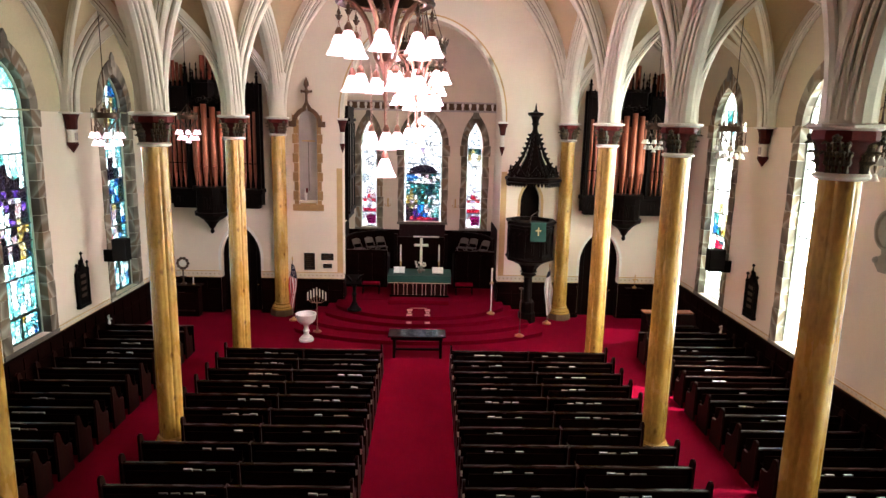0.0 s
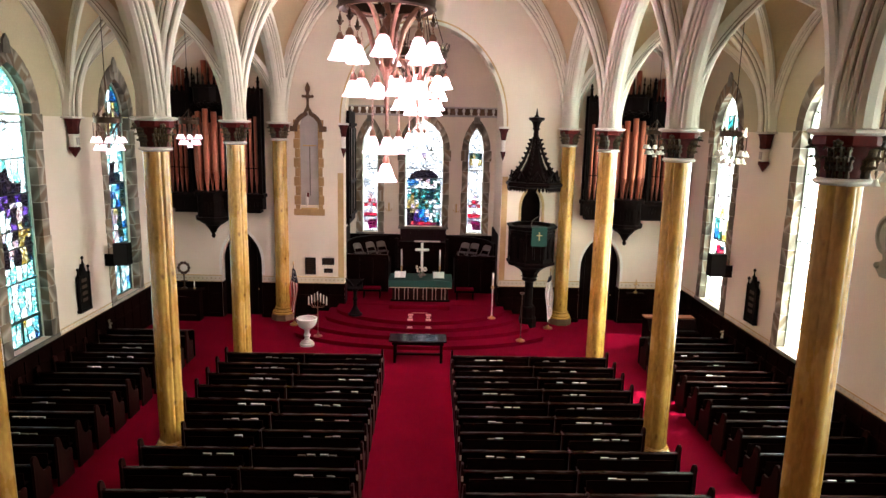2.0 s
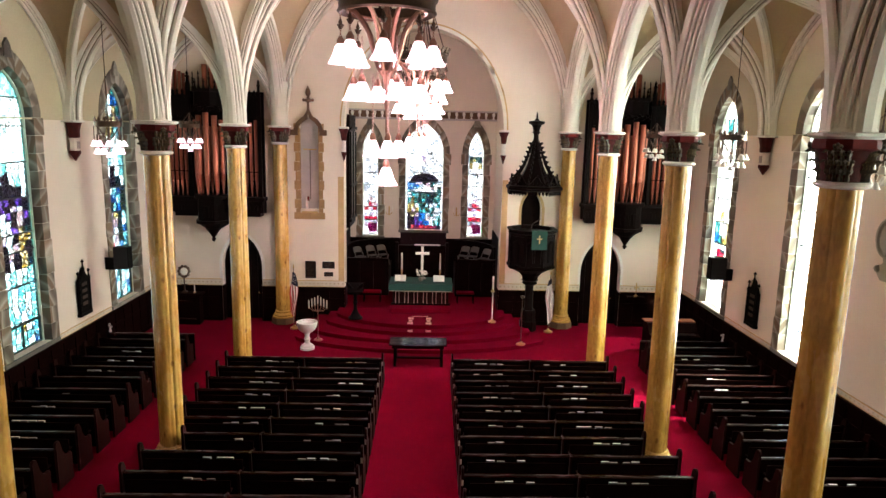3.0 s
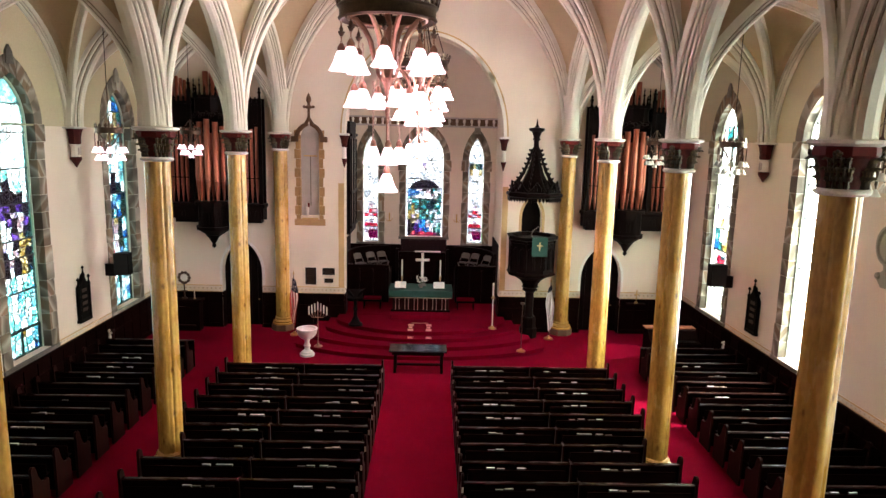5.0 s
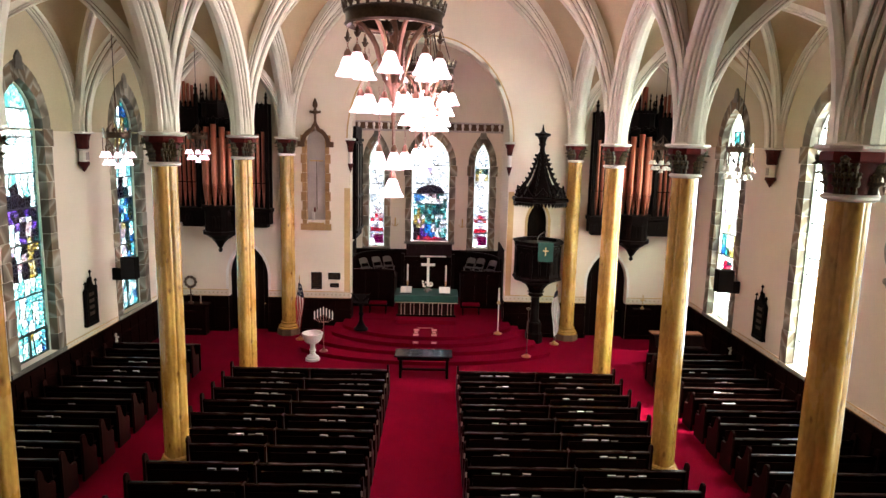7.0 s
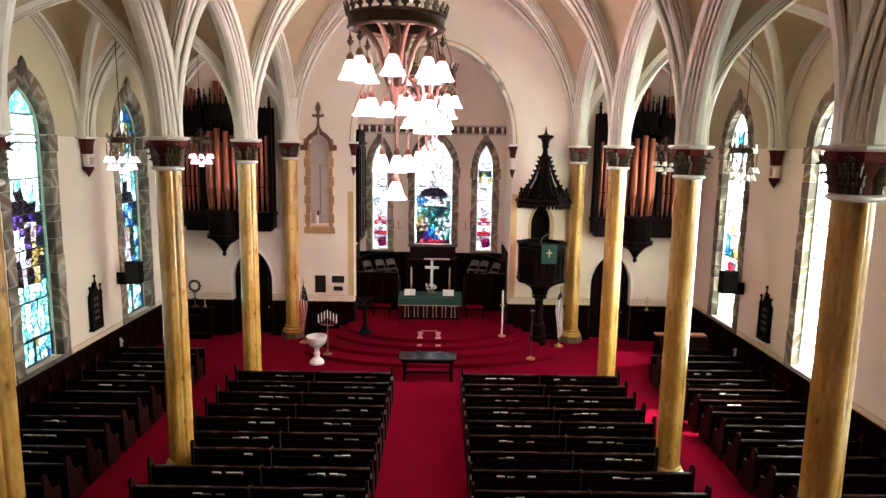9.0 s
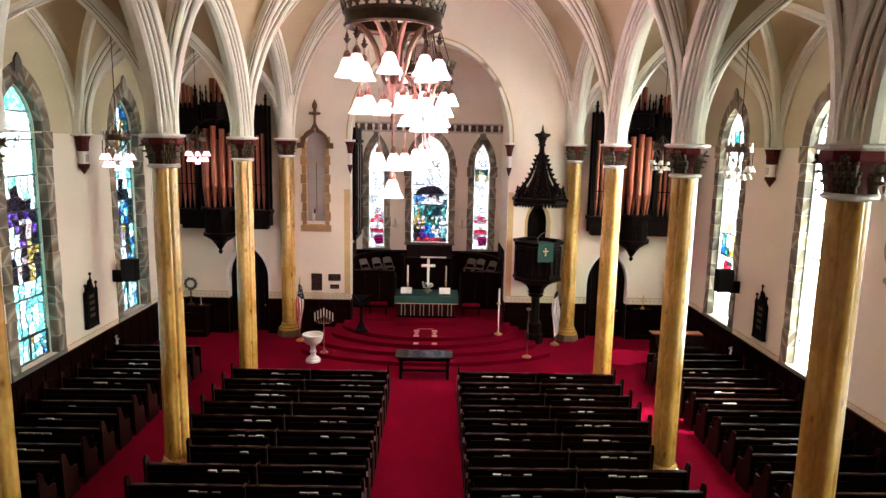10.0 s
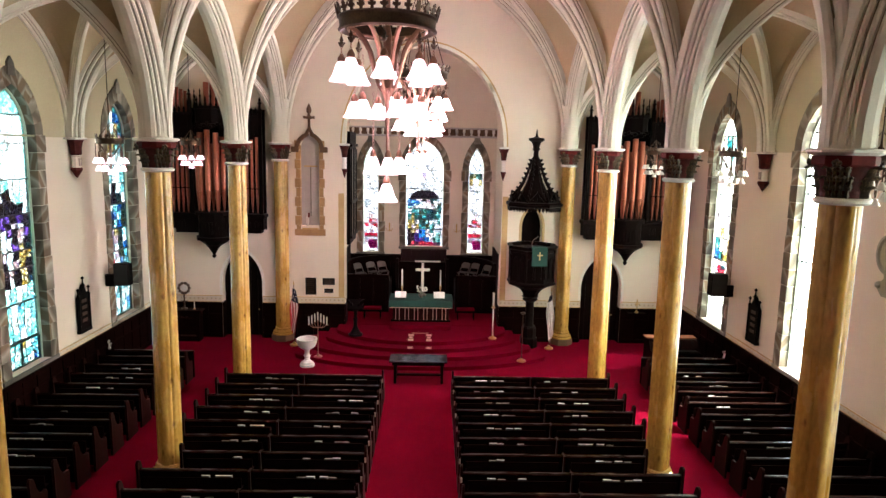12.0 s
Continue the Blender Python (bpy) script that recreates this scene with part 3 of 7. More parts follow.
# chancel arch moulding and its corbels
bm = new_bm()
line = arch_line(ARCH_X, ARCH_HALF, ARCH_SPRING, 0, 20, ARCH_RISE)
band(bm, line, back_to3, -0.02, 0.10, -0.05, 0.05)
solid("arch_trim", bm, RIB, "thin white roll moulding round the chancel arch", "trim", kind="structure", smooth=50)
bm = new_bm()
band(bm, line, back_to3, 0.10, 0.16, -0.025, 0.04)
solid("arch_line_trim", bm, OCHRE, "brown painted line round the chancel arch", "trim", kind="structure", smooth=50)
for s, x in ((-1, ARCH_X - ARCH_HALF), (1, ARCH_X + ARCH_HALF)):
    t = thing("arch_corbel", x, BACK_Y, 6.58, "small dark and white corbel shaft below the chancel arch", "corbel", "arch corbels", "structure")
    bm = new_bm()
    box(bm, x - 0.18, x + 0.18, BACK_Y - 0.2, BACK_Y + 0.2, 7.6, 7.68, 0.015)
    part("abacus", bm, WHITE, t)
    bm = new_bm()
    lathe(bm, [(0.09, 7.16), (0.11, 7.28), (0.13, 7.43), (0.19, 7.58), (0.19, 7.6)], 10, (x, BACK_Y - 0.02))
    part("bell", bm, CAPITAL, t)
    bm = new_bm()
    lathe(bm, [(0.08, 6.73), (0.08, 7.16)], 10, (x, BACK_Y - 0.02))
    part("shaft", bm, WHITE, t)
    bm = new_bm()
    lathe(bm, [(0.01, 6.38), (0.07, 6.58), (0.11, 6.73)], 10, (x, BACK_Y - 0.02))
    part("tip", bm, CAPITAL, t)
    bm = new_bm()
    a, b = sorted((x - s * 0.004, x - s * 0.034))
    box(bm, a, b, BACK_Y - 0.05, BACK_Y + 0.6, 0.601, 1.42)
    solid("arch_lining_trim", bm, WOOD, "dark wooden lining at the foot of the chancel arch", "trim", kind="structure")
    # painted ochre border beside the arch
    bm = new_bm()
    box(bm, x - 0.11 + 0.13 * s, x + 0.11 + 0.13 * s, BACK_Y - 0.012, BACK_Y + 0.02, 1.6, 5.78)
    solid("border_trim", bm, OCHRE, "ochre painted border stripe beside the chancel arch", "trim", kind="structure")

# ---- wainscot, dado bands ----
def wainscot(name, to3, u0, u1, top, band_h, gaps=()):
    bm = new_bm()
    prism(bm, [(u0, 0), (u1, 0), (u1, top), (u0, top)], to3, -0.05, -0.002)
    n = max(1, round((u1 - u0) / 0.62))
    w = (u1 - u0) / n
    for k in range(n + 1):
        u = u0 + k * w
        prism(bm, [(max(u0, u - 0.05), 0.16), (min(u1, u + 0.05), 0.16), (min(u1, u + 0.05), top - 0.12), (max(u0, u - 0.05), top - 0.12)], to3, -0.075, -0.05)
    for z0, z1, d in ((0.0, 0.16, -0.085), (top - 0.12, top - 0.03, -0.08), (top * 0.62, top * 0.62 + 0.08, -0.073), (top - 0.03, top, -0.1)):
        prism(bm, [(u0, z0), (u1, z0), (u1, z1), (u0, z1)], to3, d, -0.051)
    solid(name, bm, WOOD, "near-black panelled wooden wainscot along the wall", "wainscot", kind="structure", smooth=None)
    cuts = sorted([u0, u1] + [v for g in gaps for v in g])
    for a, b in zip(cuts[::2], cuts[1::2]):
        dado_band(to3, a, b, top, band_h)


def dado_band(to3, u0, u1, top, band_h):
    t = thing("dado_band", *to3((u0 + u1) / 2, top, 0), "pale stencilled dado band above the wainscot", "dado band", "dado bands", "structure")
    bm = new_bm()
    prism(bm, [(u0, top), (u1, top), (u1, top + band_h), (u0, top + band_h)], to3, -0.02, -0.002)
    part("ground", bm, DADO, t)
    for za, zb in ((top + band_h - 0.03, top + band_h), (top, top + 0.022)):
        bm = new_bm()
        prism(bm, [(u0, za), (u1, za), (u1, zb), (u0, zb)], to3, -0.032, -0.021)
        part("border", bm, OCHRE, t)
    bm = new_bm()
    m = max(2, int((u1 - u0) / 0.16))
    zc = top + band_h / 2
    r = band_h * 0.15
    for k in range(m):
        u = u0 + (k + 0.5) * (u1 - u0) / m
        prism(bm, [(u - r, zc), (u, zc - r), (u + r, zc), (u, zc + r)], to3, -0.026, -0.021)
    tagged(part("stencil", bm, STENCIL, t), kind="stuff")


for side, nm in ((-1, "wainscot_left"), (1, "wainscot_right")):
    wainscot(nm, wall_to3(side), 0.3, BACK_Y - 0.1, 1.44, 0.17, [(y - WIN_OUT - 0.06, y + WIN_OUT + 0.06) for y in WINDOWS_AT[side]])
for nm, a, b in (("wainscot_back_1", -10.26, -7.92), ("wainscot_back_2", -6.32, ARCH_X - ARCH_HALF - 0.003), ("wainscot_back_3", ARCH_X + ARCH_HALF + 0.003, 6.23), ("wainscot_back_4", 7.87, 10.26)):
    wainscot(nm, back_to3, a, b, 1.42, 0.27)

# ---- columns ----
def column(x, y):
    t = thing("column", x, y, 0, "clustered golden marbled column with dark leafy capital", "column", "nave columns", "structure")
    bm = new_bm()
    n = 64
    rings = []
    for z, k in ((0.50, 1.05), (0.56, 1.0), (6.93, 0.985), (6.99, 1.0)):
        ring = []
        for i in range(n):
            a = 2 * math.pi * i / n
            r = (0.204 + 0.056 * abs(math.cos(2 * a)) ** 0.7 + 0.016 * abs(math.cos(4 * a)) ** 0.6) * k
            ring.append(bm.verts.new((x + r * math.cos(a), y + r * math.sin(a), z)))
        rings.append(ring)
    for a, b in zip(rings, rings[1:]):
        for i in range(n):
            bm.faces.new((a[i], a[(i + 1) % n], b[(i + 1) % n], b[i]))
    bm.faces.new(rings[0][::-1])
    bm.faces.new(rings[-1])
    part("shaft", bm, GOLD_STONE, t, smooth=60)
    bm = new_bm()
    lathe(bm, [(0.42, 0.24), (0.42, 0.28), (0.37, 0.31), (0.39, 0.35), (0.35, 0.39), (0.30, 0.43), (0.325, 0.47), (0.295, 0.51)], 24, (x, y))
    part("base", bm, GOLD_STONE, t)
    bm = new_bm()
    lathe(bm, [(0.46, 0.0), (0.46, 0.2), (0.43, 0.24)], 8, (x, y), turn=math.pi / 8)
    part("plinth", bm, HOOD_STONE, t, "dark brown octagonal plinth")
    bm = new_bm()
    lathe(bm, [(0.29, 6.97), (0.335, 7.), (0.335, 7.03), (0.29, 7.06)], 24, (x, y))
    part("neck_ring", bm, WHITE, t)
    bm = new_bm()
    lathe(bm, [(0.26, 7.05), (0.27, 7.19), (0.29, 7.34), (0.34, 7.47), (0.36, 7.49)], 20, (x, y))
    cap = part("capital", bm, CAPITAL, t, "dark leafy capital")
    bm = new_bm()
    lathe(bm, [(0.35, 7.45), (0.385, 7.475), (0.385, 7.565), (0.37, 7.59)], 8, (x, y), turn=math.pi / 8)
    part("band", bm, REDBAND, t, "dark red band")
    bm = new_bm()
    lathe(bm, [(0.38, 7.59), (0.42, 7.605), (0.462, 7.625), (0.462, 7.66), (0.40, 7.675)], 8, (x, y), turn=math.pi / 8)
    part("abacus", bm, WHITE, t, "white moulded top slab", smooth=20)
    bm = new_bm()
    lathe(bm, [(0.34, 7.67), (0.30, 7.73), (0.28, 8.29), (0.34, 8.89), (0.40, 9.24), (0.1, 9.59)], 16, (x, y))
    part("springer", bm, RIB, t, "off-white springing of the ribs")
    # sprays of curled toothed leaves at the four corners, the red bell bare between them
    for tier, (z0, h, out, angles) in enumerate(((7.05, 0.15, 0.07, (-24, -8, 8, 24)), (7.15, 0.17, 0.10, (-27, -14, 0, 14, 27)), (7.27, 0.17, 0.13, (-20, -7, 7, 20)))):
        bm = new_bm()
        rows = []
        widths = (0.40, 1.0, 0.50, 1.0, 0.45, 0.9, 0.35, 0.08)
        for i, wf in enumerate(widths):
            f = i / (len(widths) - 1)
            wv = 0.044 * wf
            xr = 0.272 + 0.020 * tier + out * f ** 2.2
            zz = z0 + h * math.sin(f * 2.2) / 0.95
            rows.append((bm.verts.new((xr - 0.03 * wf, -wv, zz - 0.012 * wf)), bm.verts.new((xr + 0.026, 0, zz + 0.012)), bm.verts.new((xr - 0.03 * wf, wv, zz - 0.012 * wf))))
        for a, b in zip(rows, rows[1:]):
            bm.faces.new((a[0], a[1], b[1], b[0]))
            bm.faces.new((a[1], a[2], b[2], b[1]))
        bmesh.ops.solidify(bm, geom=bm.faces[:], thickness=0.012)
        me = mesh_of("leaf", bm, CAPLEAF, 30)
        for k in range(4):
            for q in angles:
                piece("leaf", me, cap, pose(x, y, 0, 0, 0, 45 + 90 * k + q))
    bm = new_bm()
    for q in range(5):
        ball(bm, 0.41 + 0.012 * math.cos(q * 1.3), 0.035 * math.sin(q * 1.3), 7.49 + 0.03 * math.cos(q * 1.3), 0.028, 6)
    me = mesh_of("rosette", bm, CAPLEAF, 50)
    for k in range(4):
        piece("rosette", me, cap, pose(x, y, 0, 0, 0, 45 + 90 * k))
    return t


col0 = column(COL_X, COL_Y[2])
for s in (-1, 1):
    for y in COL_Y:
        if (s, y) != (1, COL_Y[2]):
            copy_thing(col0, Matrix.Translation((-5.65 if (s, y) == (-1, COL_Y[3]) else s * COL_X, y, 0)))


def wall_corbel(s, y):
    x = s * (WALL_X - 0.16)
    t = thing("wall_corbel", x, y, 6.463, "dark red and white corbel on the aisle wall", "corbel", "wall corbels", "structure")
    bm = new_bm()
    box(bm, x - 0.2, x + 0.2, y - 0.34, y + 0.34, 7.606, 7.67, 0.02)
    part("abacus", bm, WHITE, t)
    bm = new_bm()
    lathe(bm, [(0.13, 7.162), (0.16, 7.2), (0.165, 7.37), (0.20, 7.53), (0.235, 7.606)], 8, (x, y), turn=math.pi / 8)
    part("bell", bm, CAPITAL, t, smooth=20)
    bm = new_bm()
    lathe(bm, [(0.15, 7.116), (0.17, 7.144), (0.13, 7.162)], 8, (x, y), turn=math.pi / 8)
    part("ring", bm, WHITE, t, smooth=20)
    bm = new_bm()
    lathe(bm, [(0.12, 6.799), (0.12, 7.116)], 8, (x, y), turn=math.pi / 8)
    body = part("body", bm, WHITE, t, smooth=20)
    for dy in (-0.045, 0.045):
        bm = new_bm()
        box(bm, x - s * 0.135, x - s * 0.10, y + dy - 0.015, y + dy + 0.015, 6.853, 7.071)
        part("slot", bm, GREYPANEL, body)
    bm = new_bm()
    lathe(bm, [(0.01, 6.49), (0.09, 6.617), (0.16, 6.726), (0.15, 6.799)], 8, (x, y), turn=math.pi / 8)
    part("tip", bm, CAPITAL, t, smooth=20)


for s in (-1, 1):
    for y in COL_Y[1:]:
        wall_corbel(s, y)

# ---- windows ----
def half_at(z, half, zs, c):
    return half if z <= zs else max(0.0, math.sqrt(max(0.0, (half + c) ** 2 - (z - zs) ** 2)) - c)


def lattice(t, to3, rows, uc, half, z0, z1, depth, rnd):
    """Leaded panes of a coloured picture field, rows from the top down, a letter for each pane."""
    nz, nu = len(rows), len(rows[0])
    g = [[(uc - half + 2 * half * i / nu + (rnd.uniform(-0.28, 0.28) * 2 * half / nu if 0 < i < nu else 0),
           z1 - (z1 - z0) * k / nz + (rnd.uniform(-0.25, 0.25) * (z1 - z0) / nz if 0 < k < nz else 0)) for i in range(nu + 1)] for k in range(nz + 1)]
    for k in range(nz):
        for i in range(nu):
            q = [g[k][i], g[k][i + 1], g[k + 1][i + 1], g[k + 1][i]]
            mu, mv = sum(p[0] for p in q) / 4, sum(p[1] for p in q) / 4
            q = [(mu + (u - mu) * 0.985, mv + (v - mv) * 0.985) for u, v in q]
            bm = new_bm()
            prism(bm, q, to3, depth, depth + 0.008)
            part("pane", bm, GLASS[rows[k][i]], t, smooth=None)
    bm = new_bm()
    for k in range(nz + 1):
        for i in range(nu + 1):
            for k2, i2 in ((k + 1, i), (k, i + 1)):
                if k2 <= nz and i2 <= nu:
                    (ua, za), (ub, zb) = g[k][i], g[k2][i2]
                    ln = math.hypot(ub - ua, zb - za)
                    nx, nz_ = -(zb - za) / ln * 0.008, (ub - ua) / ln * 0.008
                    prism(bm, [(ua - nx, za - nz_), (ub - nx, zb - nz_), (ub + nx, zb + nz_), (ua + nx, za + nz_)], to3, depth - 0.004 - 0.001 * (k2 - k), depth + 0.012)
    part("lead_came", bm, LEAD, t, smooth=None)


def window(name, to3, uc, half, c, sill, zs, glass, out_half, out_c, stone_h, label, depth=0.25, rows=9, border=0.12, tip=0.22, shoulder=0.1, border_glass="w", cuts=None, frame_w=0.065):
    """A pointed stone-framed window with leaded panes, row by row from the sill up."""
    wide_reveal = depth > 0.24
    back = depth + (0.06 if wide_reveal else 0.2)     # outer face of the stones
    t = thing(name, *to3(uc, sill, 0), label, "stained glass window", kind="structure")
    top = zs + arch_h(half, c)
    # jamb stones
    n = round((zs - sill) / stone_h)
    rnd = random.Random(int(uc * 100) + int(sill * 10) + n)
    w = out_half - half
    for s in (-1, 1):
        z = sill
        for k in range(n):
            h = (zs - sill) / n
            bm = new_bm()
            a, b = uc + s * half, uc + s * (out_half + rnd.uniform(0.0, 0.05) + (shoulder if k == n - 1 else 0))
            prism(bm, [(min(a, b), z + 0.009), (max(a, b), z + 0.009), (max(a, b), z + h - 0.009), (min(a, b), z + h - 0.009)], to3, -0.03 - rnd.uniform(0, 0.015), back)
            part("stone", bm, JAMB_STONE, t, smooth=None)
            z += h
        a, b = sorted((uc + s * (half + 0.006), uc + s * (out_half - 0.005)))
        bm = new_bm()
        prism(bm, [(a, sill), (b, sill), (b, zs), (a, zs)], to3, -0.014, back - 0.01)
        part("mortar", bm, MORTAR, t, "pale mortar between the stones", smooth=None)
        # arch stones
        m = 6
        hi, ho = arch_h(half, c), arch_h(out_half, out_c)
        for k in range(m):
            f0, f1 = k / m, (k + 1) / m
            def at(f, hh, cc):
                ang = f * math.atan2(arch_h(hh, cc), cc)
                return (uc + s * ((hh + cc) * math.cos(ang) - cc), zs + (hh + cc) * math.sin(ang))
            bm = new_bm()
            pin = [at(f0 + (f1 - f0) * q / 3, half, c) for q in range(4)]
            pout = [at(f0 + (f1 - f0) * q / 3, out_half + 0.03, out_c) for q in range(4)]
            for q in range(3):
                prism(bm, [pin[q], pin[q + 1], pout[q + 1], pout[q]], to3, -0.03 - rnd.uniform(0, 0.012), back)
            part("stone", bm, JAMB_STONE, t, smooth=None)
    if tip:
        zo = zs + arch_h(out_half, out_c)
        bm = new_bm()
        prism(bm, [(uc - 0.16, zo - 0.25), (uc + 0.16, zo - 0.25), (uc + 0.12, zo + tip * 0.3), (uc, zo + tip), (uc - 0.12, zo + tip * 0.3)], to3, -0.07, 0.02)
        part("keystone", bm, STONE, t, smooth=None)
    bm = new_bm()
    prism(bm, [(uc - out_half - 0.04, sill - 0.11), (uc + out_half + 0.04, sill - 0.11), (uc + out_half + 0.04, sill - 0.002), (uc - out_half - 0.04, sill - 0.002)], to3, -0.06, back)
    part("sill", bm, STONE, t, smooth=None)
    # frame round the glass
    bm = new_bm()
    band(bm, [(uc - half, sill)] + [(uc - half, zs - 0.01)] + arch_line(uc, half, zs, c, 10) + [(uc + half, zs - 0.01), (uc + half, sill)], to3, -frame_w, -0.004, (depth - 0.06 if wide_reveal else 0.03), depth + 0.03)
    part("frame", bm, FRAME, t, "pale painted frame", smooth=40)
    half = half - frame_w + 0.02
    # panes
    cuts = cuts or [sill + (top - sill) * q / rows for q in range(rows + 1)]
    rows = len(cuts) - 1
    sub = 5
    for k in range(rows):
        z0, z1 = cuts[k], cuts[k + 1]
        zz = [z0 + 0.012 + (z1 - z0 - 0.024) * q / sub for q in range(sub + 1)]
        g = glass[min(k, len(glass) - 1)]
        if isinstance(g, tuple):
            lattice(t, to3, g, uc, half - border, z0 + 0.012, z1 - 0.012, depth, rnd)
            g = None
        if g == "arch":
            w = half - border
            top_line = [(uc + 0.86 * w * math.cos(radians(a)), z0 + 0.012 + (z1 - z0 - 0.05) * math.sin(radians(a))) for a in range(0, 181, 15)]
            bm = new_bm()
            prism(bm, top_line, to3, depth, depth + 0.008)
            part("arched_pane", bm, GLASS["k"], t, smooth=None)
            for sx in (-1, 1):
                pts = [(uc + sx * abs(u - uc), v) for u, v in top_line[:7]] + [(uc, z1 - 0.012), (uc + sx * w, z1 - 0.012), (uc + sx * w, z0 + 0.012)]
                bm = new_bm()
                prism(bm, pts, to3, depth, depth + 0.008)
                part("spandrel_pane", bm, GLASS["y"], t, smooth=None)
            g = None
        if g:
            inner = [(max(0.004, half_at(z, half, zs, c) - border), z) for z in zz]
            bm = new_bm()
            prism(bm, [(uc - w, z) for w, z in inner] + [(uc + w, z) for w, z in reversed(inner)], to3, depth, depth + 0.008)
            part("pane", bm, GLASS[g], t, smooth=None)
        for s in (-1, 1):
            pts = [(uc + s * half_at(z, half, zs, c), z) for z in zz] + [(uc + s * max(0.0, half_at(z, half, zs, c) - border), z) for z in reversed(zz)]
            if half_at(z0, half, zs, c) > border:
                bm = new_bm()
                prism(bm, pts, to3, depth, depth + 0.008)
                part("border_pane", bm, GLASS[border_glass], t, smooth=None)
        if k:
            hw2 = half_at(z0, half, zs, c)
            bm = new_bm()
            prism(bm, [(uc - hw2, z0 - 0.02), (uc + hw2, z0 - 0.02), (uc + hw2, z0 + 0.02), (uc - hw2, z0 + 0.02)], to3, depth - 0.025, depth + 0.012)
            part("saddle_bar", bm, LEAD, t, smooth=None)
    return t


W_LABEL = "tall pointed stained glass window in grey stone surround"
CUTS_A = [SILL, 2.28, 3.30, 4.21, 4.68, 5.63, 6.55, 7.48, 8.21]
GLASS_A = [("cecgwc", "bcwecc", "cwecwb"), ("ecwcec", "cewewc", "wewcwe", "wecwce"), ("kkpkgk", "dkwkgd", "ewewwe", "cecwec"), ("upwkgg", "kkwpgk"), ("uuukuk", "uukpwk", "kwukpu", "pwwkpk", "kwwugd"),
           ("wwewww", "wwkwew", "wkkkkw"), "w", "w", "e", "c"]
CUTS_B = [SILL, 2.70, 3.35, 3.85, 4.62, 5.46, 6.17, 7.19, 8.2]
GLASS_B = [("cwtcc", "wbcww", "ctwcb", "ewcwc"), ("cwwce", "ecwwc"), ("cwpdc", "prwbc"), ("wpgdc", "cbpdw", "gpwdb"), ("dwcbd", "dbbcd", "kdcbd"), ("wwkwc", "ckkdw"), ("wwcww", "wcwwc"), ("tgwgt", "gkggb", "wggtc"), ("bgt", "cwb"), "t"]
GLASS_W = [("vvwvv", "wvvwv"), "v", ("vpwpv", "wvdrv", "vvrrw"), ("vgpvt", "wvgtb"), ("vvpwp", "wvvgv"), "v", "v", ("vcwtv", "wvcwv"), "v", "v"]
GLASS_V = ["o"]
# dense grey glass dims the sun through the two unseen windows
GLASS_D = ["q"]
k = 0
for side, sets in ((-1, ((GLASS_B, CUTS_B), (GLASS_A, CUTS_A))), (1, ((GLASS_W, CUTS_B), (GLASS_V, CUTS_A), (GLASS_D, CUTS_A), (GLASS_D, CUTS_A)))):
    for y, (gset, cuts) in zip(WINDOWS_AT[side], sets):
        k += 1
        win = window("window_%d" % k, wall_to3(side), y, 0.86, 0.46, SILL, SPRING, gset, WIN_OUT, WIN_OUT_C, 0.47, W_LABEL,
               border_glass=("e" if side < 0 else "o"), border=0.09, frame_w=0.035, cuts=cuts + [SPRING + arch_h(0.80, 0.46)])
        if side < 0:
            to3 = wall_to3(side)
            for nm, a, b, z0, z1 in (("casement_stile", y - 0.80, y - 0.755, SILL + 0.02, cuts[1]), ("casement_stile", y + 0.755, y + 0.80, SILL + 0.02, cuts[1]), ("casement_mullion", y - 0.02, y + 0.02, SILL + 0.07, cuts[1] - 0.045),
                                     ("casement_rail", y - 0.754, y + 0.754, SILL + 0.02, SILL + 0.068), ("casement_rail", y - 0.754, y + 0.754, cuts[1] - 0.044, cuts[1] + 0.004)):
                bm = new_bm()
                prism(bm, [(a, z0), (b, z0), (b, z1), (a, z1)], to3, 0.205, 0.244)
                part(nm, bm, CASEMENT, win, "dark green casement bar", smooth=None)
        if gset is GLASS_A:
            for r in (0.26, 0.13):
                bm = new_bm()
                tube(bm, [wall_to3(side)(y + r * math.cos(q), 7.53 + r * math.sin(q), 0.242) for q in [2 * math.pi * i / 20 for i in range(20)]], 0.012, 4, True)
                part("medallion_lead", bm, LEAD, win)
LANCET = [2.868, 3.55, 4.16, 5.15, 5.7, 6.48, 7.3]
CENTRE = [3.148, 3.92, 4.86, 5.32, 5.75, 6.58, 7.4]
SIDE_GLASS = [("qpq", "pmm", "ymm", "ymm", "yqy"), ("rpr", "yqy", "ypy", "rrr"), ("yyy", "yyy", "yqy", "ypy", "qrp"), "y", ("yyy", "yqy"), "y", "y"]
SIDE_GLASS_2 = SIDE_GLASS[:4] + [("dgtd", "gyyg", "yqyy")] + SIDE_GLASS[5:]
MAIN_GLASS = [("kgpbbqtqq", "kkubbpqqt", "kkuubbqtt", "krmrrrrmk"), ("qttdttddt", "tgtdtddtt", "ggqtdtqqt", "gpgttdtqq"),
              ("bbqpkpdty", "bbbqypdpy", "bbcyyypyd", "tqqyyyqqt"), "arch", ("yypyy", "yyqyy"), "y", "y", "y"]
